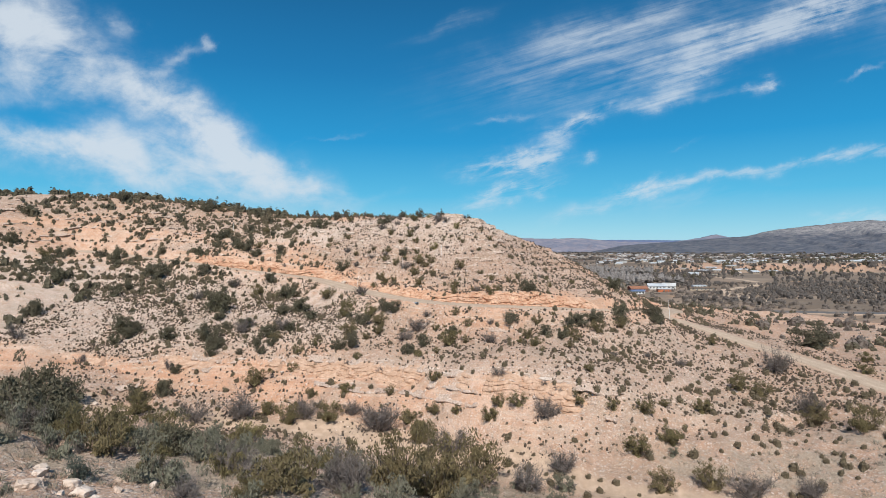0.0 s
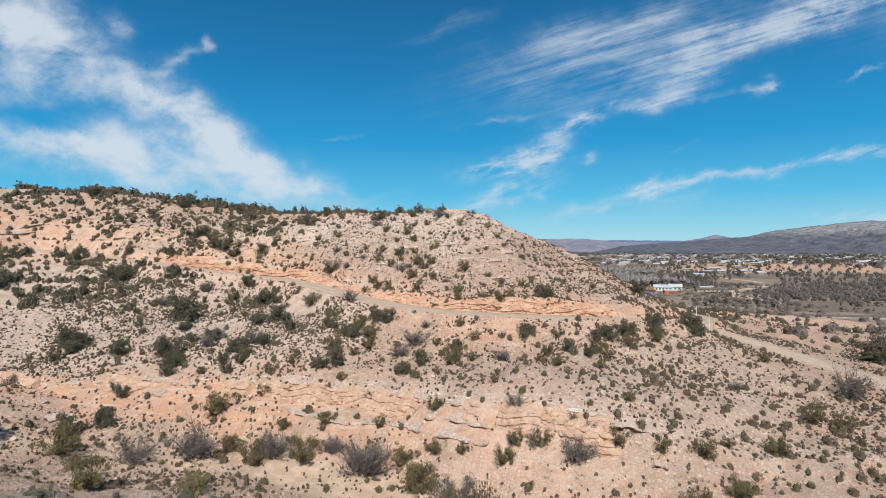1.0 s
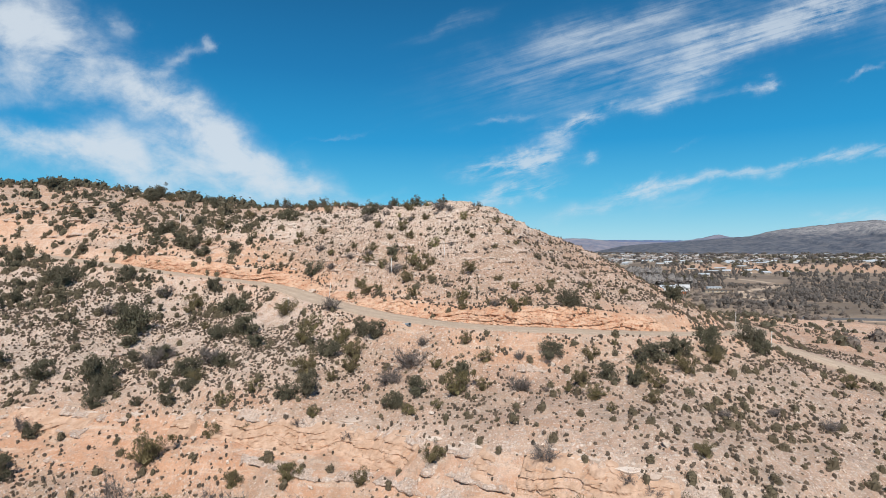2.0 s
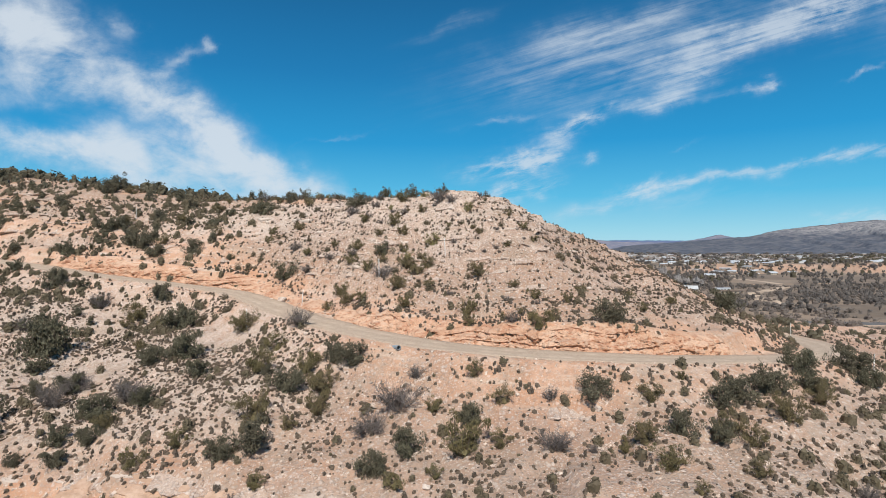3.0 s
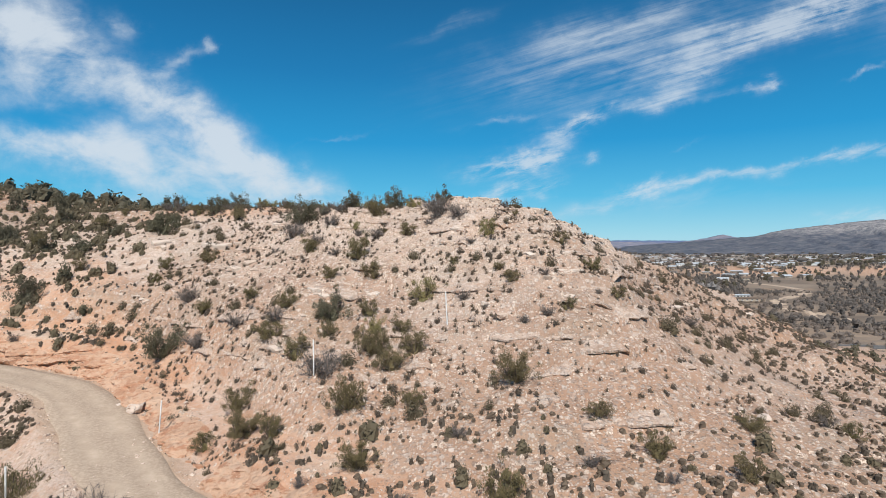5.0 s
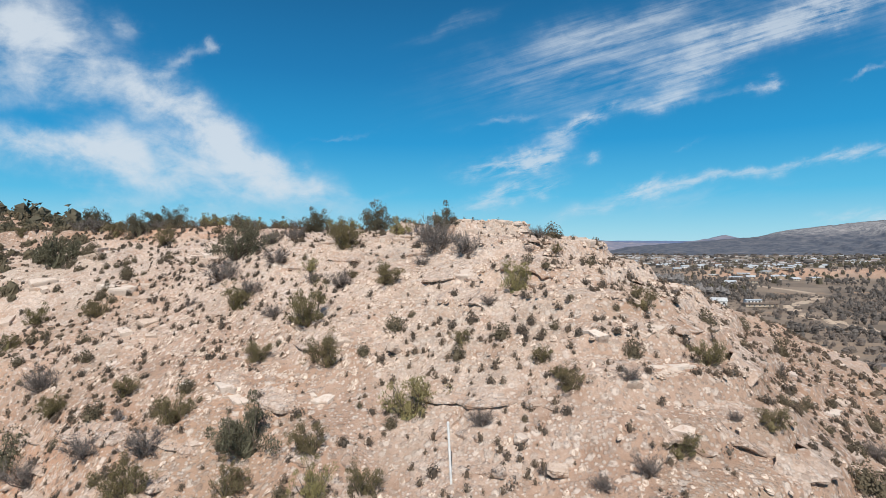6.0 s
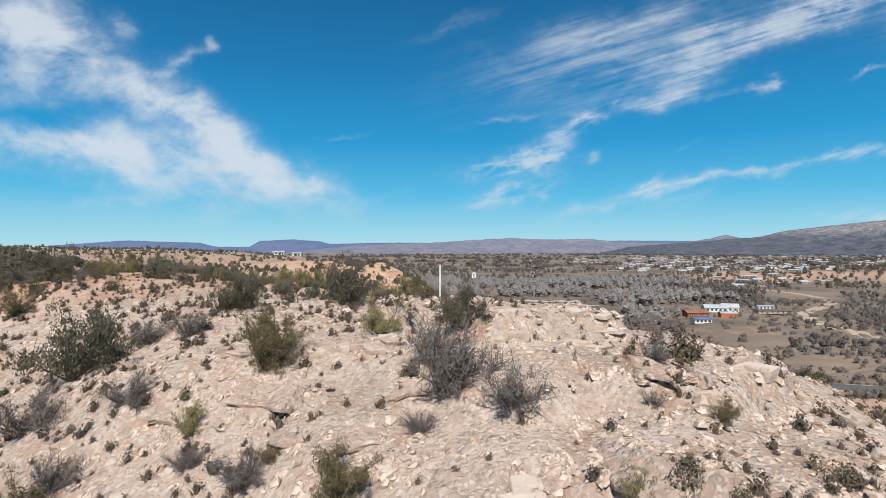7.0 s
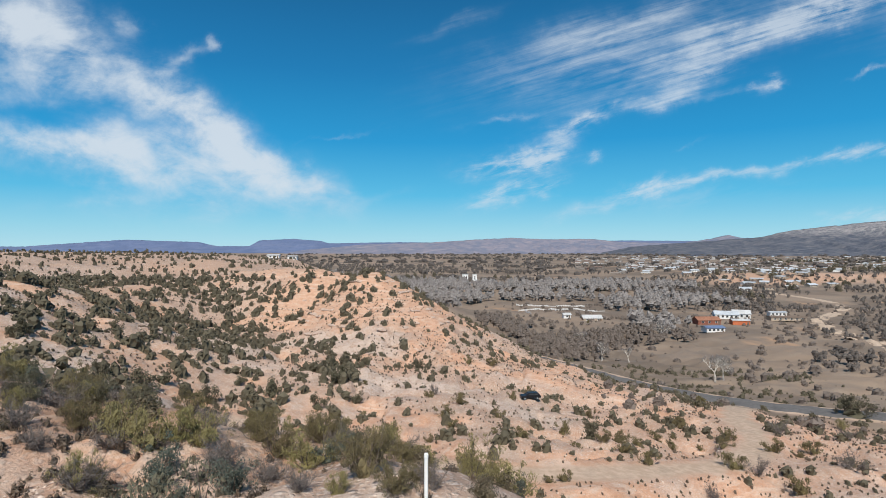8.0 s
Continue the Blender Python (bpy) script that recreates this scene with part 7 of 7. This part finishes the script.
def spread_trees(name, label, blobs, count, low, high, material, makers=None):
    """Far woods as ovals (x, y, half width, half depth), denser in the middle."""
    xs, ys = [], []
    area = sum(b[2] * b[3] for b in blobs)
    for bx, by, rx, ry in blobs:
        n = max(3, int(count * rx * ry / area))
        a, q = r4.uniform(0, 6.283, n), np.sqrt(r4.random(n)) * r4.uniform(0.6, 1.15, n)
        xs.append(bx + np.cos(a) * q * rx)
        ys.append(by + np.sin(a) * q * ry)
    x, y = np.concatenate(xs), np.concatenate(ys)
    ok = (along(PAVED_LINE, x, y)[0] > 7) & (along(VALLEY_LINE, x, y)[0] > 6)
    x, y = x[ok], y[ok]
    strew(name, label, "trees", x, y, r4.uniform(low, high, len(x)), makers or WOOD, material, r4, 0.02)


VALLEY_ROAD = [(196, 330, 4), (206, 399, 2.5), (217, 435, 1.8), (230, 475, 1.5), (250, 510, 1.2), (290, 550, 1), (332, 598, 1), (350, 660, 1), (340, 740, 1.5)]
VALLEY_LINE = rounded(VALLEY_ROAD)
road_strip("gravel_road", VALLEY_ROAD, 4.2, 0.12, ROAD_DUST, "pale gravel road crossing the valley farmland", 5)

spread_trees("river_thicket", "brown-grey leafless mesquite thicket below the paved road", [(48, 366, 20, 24), (58, 402, 30, 34), (30, 440, 18, 46), (100, 425, 34, 24)], 420, 3.2, 6.5, MESQUITE)
spread_trees("river_woods", "pale grey leafless cottonwoods along the river", [(124, 470, 18, 36), (158, 596, 38, 44), (210, 640, 46, 60), (8, 640, 34, 50), (95, 672, 60, 34), (-20, 560, 30, 60), (-40, 700, 70, 60), (60, 770, 120, 50), (190, 790, 110, 60)], 700, 8.0, 14.0, BARE_WOOD)
FAR_WOOD = [wood_quads(s, 24, 3) for s in range(20, 26)]
spread_trees("dark_woods", "dark brown leafless woods on the far side of the valley", [(260, 720, 55, 60), (330, 820, 90, 60), (470, 620, 120, 50), (560, 760, 160, 60), (420, 930, 200, 50), (150, 950, 200, 50), (-100, 900, 160, 100), (0, 1150, 300, 70), (450, 1150, 200, 50),
             (-250, 1300, 300, 120), (700, 950, 160, 50), (250, 1350, 220, 50)], 1900, 5.0, 9.0, DARK_WOOD, FAR_WOOD)
spread_trees("flat_woods", "dark grey leafless woods on the valley flats", [(330, 480, 90, 50), (300, 395, 60, 34), (430, 560, 120, 50), (245, 575, 55, 28), (520, 430, 120, 60), (265, 340, 40, 26), (236, 410, 40, 40), (165, 330, 36, 26), (255, 650, 50, 60), (310, 720, 60, 50)], 1400, 3.0, 6.5, DARK_WOOD, FAR_WOOD)
spread_trees("valley_evergreens", "dark evergreen trees among the houses of the valley", [(255, 640, 30, 20), (300, 690, 40, 20), (290, 780, 50, 20), (420, 780, 60, 20), (230, 640, 12, 12), (500, 950, 200, 60), (480, 860, 160, 30), (700, 1250, 260, 60), (800, 1100, 300, 120), (1200, 1600, 500, 200), (-60, 1000, 160, 50)], 520, 5, 11, FAR_SCRUB, [bush_quads(s, 90, 0.15, 0.40, 3) for s in (81, 82, 83)])
x, y = scatter(2600, (90, 560, 260, 620), lambda x, y: np.clip(0.35 + 0.9 * fbm(x / 38, y / 26, 3, 531), 0.02, 1) * (along(VALLEY_LINE, x, y)[0] > 7) * (along(PAVED_LINE, x, y)[0] > 7) * (land(x, y) < 12), r4)
strew("brown_brush", "brown leafless brush on the valley flats", "shrub", x, y, 1.2 + 2.6 * r4.random(len(x)) ** 1.7, [bush_quads(s, 60, 0.16, 0.72, 3) for s in (91, 92, 93)], MESQUITE, r4, 0.05)
x, y = scatter(5200, (-900, 2600, 900, 3600), lambda x, y: np.clip(0.35 + 0.9 * fbm(x / 260, y / 130, 4, 541), 0.02, 1), r4)
strew("far_brush", "dark brush over the far plain", "shrub", x, y, 5 + 9 * r4.random(len(x)) ** 2, [bush_quads(s, 8, 0.4, 1.1, 1) for s in (95, 96)], DARK_WOOD, r4, 0.05)


def house(name, label, x, y, turn, length, depth, height, pitch, wall, roof, windows=4, category="house", hip=0.0):
    """A house: walls, a pitched roof with eaves, windows with frames, a door."""
    z = float(land(np.array([x]), np.array([y]))[0])
    ob = tagged(new(name), label, category)
    ob.matrix_world = pose(x, y, z - 0.15, 0, 0, turn)
    L, D, H, P = length / 2, depth / 2, height, pitch
    bm = bmesh.new()
    v = [bm.verts.new(c) for c in ((-L, -D, 0), (L, -D, 0), (L, D, 0), (-L, D, 0), (-L, -D, H), (L, -D, H), (L, D, H), (-L, D, H), (-L, 0, H + P * 0.96), (L, 0, H + P * 0.96))]
    for f in ((0, 1, 5, 4), (2, 3, 7, 6), (1, 2, 6, 9, 5), (3, 0, 4, 8, 7)):
        bm.faces.new([v[k] for k in f])
    part("wall", bm, wall, ob)
    e, t = 0.45, 0.18
    drop = P * e / D
    bm = bmesh.new()
    top = [(-L - e, -D - e, H - drop), (L + e, -D - e, H - drop), (L + e, 0, H + P), (-L - e, 0, H + P), (-L - e, D + e, H - drop), (L + e, D + e, H - drop)]
    a = [bm.verts.new((px, py, pz + t)) for px, py, pz in top]
    b = [bm.verts.new((px, py, pz + 0.02)) for px, py, pz in top]
    for f in ((0, 1, 2, 3), (3, 2, 5, 4)):
        bm.faces.new([a[k] for k in f])
        bm.faces.new([b[k] for k in reversed(f)])
    for p, q in ((0, 1), (1, 2), (2, 5), (5, 4), (4, 3), (3, 0)):
        bm.faces.new((b[p], b[q], a[q], a[p]))
    part("roof", bm, roof, ob)
    for k in range(windows):
        wx = -L + length * (k + 0.7) / (windows + 0.4)
        bm = bmesh.new()
        box(bm, wx - 0.65, wx + 0.65, -D - 0.06, -D + 0.04, H * 0.38, H * 0.80)
        win = part("window", bm, DARK_GLASS, ob)
        bm = bmesh.new()
        for c in ((wx - 0.75, wx - 0.65, H * 0.34, H * 0.84), (wx + 0.65, wx + 0.75, H * 0.34, H * 0.84), (wx - 0.65, wx + 0.65, H * 0.80, H * 0.84), (wx - 0.65, wx + 0.65, H * 0.34, H * 0.38)):
            box(bm, c[0], c[1], -D - 0.09, -D + 0.03, c[2], c[3])
        part("window_frame", bm, WHITE_PAINT, win)
    bm = bmesh.new()
    box(bm, L - 1.6, L - 0.6, -D - 0.05, -D + 0.04, 0.1, 2.15)
    part("door", bm, ROOF_BROWN, ob)
    return ob


house("red_barn", "low red-brown barn with a rusty metal roof", 163, 483, 4, 14.5, 8, 2.8, 1.7, BARN_RED, ROOF_RUST, 3, "barn")
house("white_house", "white ranch house with a pale grey metal roof", 190, 514, -12, 15, 9, 3.2, 2.0, WHITE_PAINT, ROOF_GREY, 5)
house("white_house", "white ranch house wing with a white roof", 203, 519, -20, 11, 9, 3.6, 2.2, WHITE_PAINT, ROOF_WHITE, 3)
house("orange_shed", "orange metal farm shed with a white roof", 187, 489, -6, 10.5, 6, 3.0, 0.7, ORANGE_METAL, ROOF_WHITE, 0, "shed")
house("blue_shed", "open farm shed with a blue metal roof", 148, 441, 6, 10.5, 6, 2.4, 0.9, WHITE_PAINT, ROOF_BLUE, 4, "shed")
house("long_stable", "long low stable with a weathered grey roof", 228, 508, -2, 23, 6, 2.3, 0.8, TAN_WALL, ROOF_BROWN, 6, "stable")
house("trailer_home", "white trailer home with a flat grey roof", 238, 537, 3, 12, 4.5, 2.8, 0.5, WHITE_PAINT, ROOF_GREY, 4)
house("white_barn", "white-roofed long barn beside the field", 99, 517, 2, 13, 8, 2.4, 1.8, TAN_WALL, ROOF_WHITE, 3, "barn")
house("white_barn", "small white farm outbuilding beside the field", 82, 518, 2, 5, 5, 2.6, 1.0, WHITE_PAINT, ROOF_WHITE, 1, "barn")
house("ridge_house", "white flat-roofed house on the far ridge", -121, 566, 5, 7, 6, 3.4, 0.4, WHITE_PAINT, ROOF_WHITE, 2)
house("ridge_house", "low white house on the far ridge", -134, 560, 5, 9, 6, 2.2, 0.7, WHITE_PAINT, ROOF_WHITE, 2)
house("white_block", "plain white concrete block building among the trees", 24, 905, 0, 8, 8, 11, 0.4, WHITE_PAINT, ROOF_WHITE, 2, "building")
house("white_block", "plain white concrete block building among the trees", 37, 905, 0, 6, 8, 11, 0.4, WHITE_PAINT, ROOF_WHITE, 1, "building")


def rail_fence(x0, y0, x1, y1, label):
    """A white board fence: posts and two rails."""
    n = int(math.hypot(x1 - x0, y1 - y0) / 3.0)
    ob = tagged(new("board_fence"), label, "fence", "white board fences")
    xs, ys = np.linspace(x0, x1, n), np.linspace(y0, y1, n)
    zs = land(xs, ys)
    bm = bmesh.new()
    box(bm, -0.09, 0.09, -0.09, 0.09, -0.3, 1.45)
    post = bpy.data.meshes.new("fence_post")
    bm.to_mesh(post)
    bm.free()
    post.materials.append(WHITE_PAINT)
    for x, y, z in zip(xs, ys, zs):
        p = part("fence_post", post, None, ob)
        p.matrix_world = pose(x, y, z)
    for h in (0.55, 1.1):
        pts = np.stack([xs, ys, zs + h], 1)
        d = np.array([x1 - x0, y1 - y0, 0]) / math.hypot(x1 - x0, y1 - y0)
        s = np.array([-d[1], d[0], 0]) * 0.04
        up = np.array([0, 0, 0.17])
        ring = np.stack([pts - s - up, pts + s - up, pts + s + up, pts - s + up], 1)
        faces = [(i * 4 + k, i * 4 + (k + 1) % 4, i * 4 + 4 + (k + 1) % 4, i * 4 + 4 + k) for i in range(n - 1) for k in range(4)]
        part("rail", mesh_of("rail", ring.reshape(-1, 3), faces, WHITE_PAINT), None, ob)


rail_fence(55, 566, 122, 568, "white board fence along the far edge of the field")
rail_fence(58, 606, 116, 608, "white board fence across the paddock")
rail_fence(60, 535, 60, 566, "white board fence at the side of the paddock")

# the town across the river
TOWN = []
for k, (length, depth, h, p, wall, roof) in enumerate(((12, 8, 2.8, 1.5, WHITE_PAINT, ROOF_GREY), (11, 8, 2.8, 1.6, TAN_WALL, ROOF_BROWN), (14, 6, 2.6, 0.8, TAN_WALL, ROOF_WHITE), (11, 9, 3.0, 1.8, TAN_WALL, ROOF_GREY), (16, 10, 3.4, 1.0, TAN_WALL, ROOF_GREY))):
    TOWN.append(house("town_house", ("white house with a grey roof in the town", "tan house with a brown roof in the town", "long tan house with a white roof in the town", "tan house with a grey roof in the town", "large tan building with a low grey roof in the town")[k],
                      330 + 40 * k, 760 + 25 * k, 10 * k - 20, length, depth, h, p, wall, roof, 3))
    TOWN[-1]["group"] = "houses of the town"
r5 = np.random.default_rng(66)
made = 0
while made < 285:
    d = 33700 / r5.uniform(13.5, 44)
    u = r5.uniform(0.30, 0.98) if d > 900 else r5.uniform(0.40, 0.62)
    if d < 850 and r5.random() < 0.6:
        continue
    hx, hy = u * d, 110 + d
    if fbm(np.array([hx / 150]), np.array([hy / 150]), 2, 61)[0] < -0.25:
        continue
    hz = float(land(np.array([hx]), np.array([hy]))[0])
    copy_thing(TOWN[int(r5.integers(5))], pose(hx, hy, hz - 0.2, 0, 0, r5.uniform(-60, 60)))
    made += 1


def far_roofs(count, r):
    """The town's far streets: many small gabled houses as one mass, too far to tell apart."""
    out = []
    while len(out) < count:
        d = 33700 / r.uniform(14.0, 34)
        hx, hy = r.uniform(0.22, 1.0) * d, 110 + d
        if value_noise(np.array([hx / 130.0]), np.array([hy / 130.0]), 71)[0] < -0.15:
            continue
        out.append((hx, hy, r.uniform(7, 15), r.uniform(6, 10), r.uniform(2.6, 4.2), r.uniform(0, 3.14)))
    h = np.array(out)
    z = land(h[:, 0], h[:, 1]) - 0.3
    quads = []
    c, n = np.cos(h[:, 5]), np.sin(h[:, 5])

    def corner(a, b, up):
        px, py = a * h[:, 2] / 2, b * h[:, 3] / 2
        return np.stack([h[:, 0] + px * c - py * n, h[:, 1] + px * n + py * c, z + up], 1)

    low = [corner(a, b, 0) for a, b in ((-1, -1), (1, -1), (1, 1), (-1, 1))]
    top = [corner(a, b, h[:, 4]) for a, b in ((-1, -1), (1, -1), (1, 1), (-1, 1))]
    eave = [corner(1.06 * a, 1.12 * b, h[:, 4] - 0.1) for a, b in ((-1, -1), (1, -1), (1, 1), (-1, 1))]
    ridge = [corner(-1.06, 0, h[:, 4] + 1.4), corner(1.06, 0, h[:, 4] + 1.4)]
    walls = [np.stack([low[k], low[(k + 1) % 4], top[(k + 1) % 4], top[k]], 1) for k in range(4)]
    roofs = [np.stack([eave[0], eave[1], ridge[1], ridge[0]], 1), np.stack([eave[2], eave[3], ridge[0], ridge[1]], 1), np.stack([top[1], top[2], ridge[1], ridge[1]], 1), np.stack([top[3], top[0], ridge[0], ridge[0]], 1)]
    return np.concatenate(walls + roofs)


def far_town_material():
    m = Mat("far_town_paint", 0.8)
    tone = m.island()
    color = m.mix(m.span(tone, 0.45, 0.55), (0.24, 0.20, 0.17), (0.50, 0.48, 0.46))
    color = m.mix(m.span(tone, 0.80, 0.86), color, (0.20, 0.12, 0.09))
    return m.done(m.mix(m.span(m.noise(0.3, 3), 0.4, 0.7, 0, 0.4), color, (0.36, 0.33, 0.30)))


tagged(new("far_town", soup("far_town", far_roofs(520, r5), far_town_material())), "pale and tan roofs of the far streets of the town", "houses", kind="stuff")
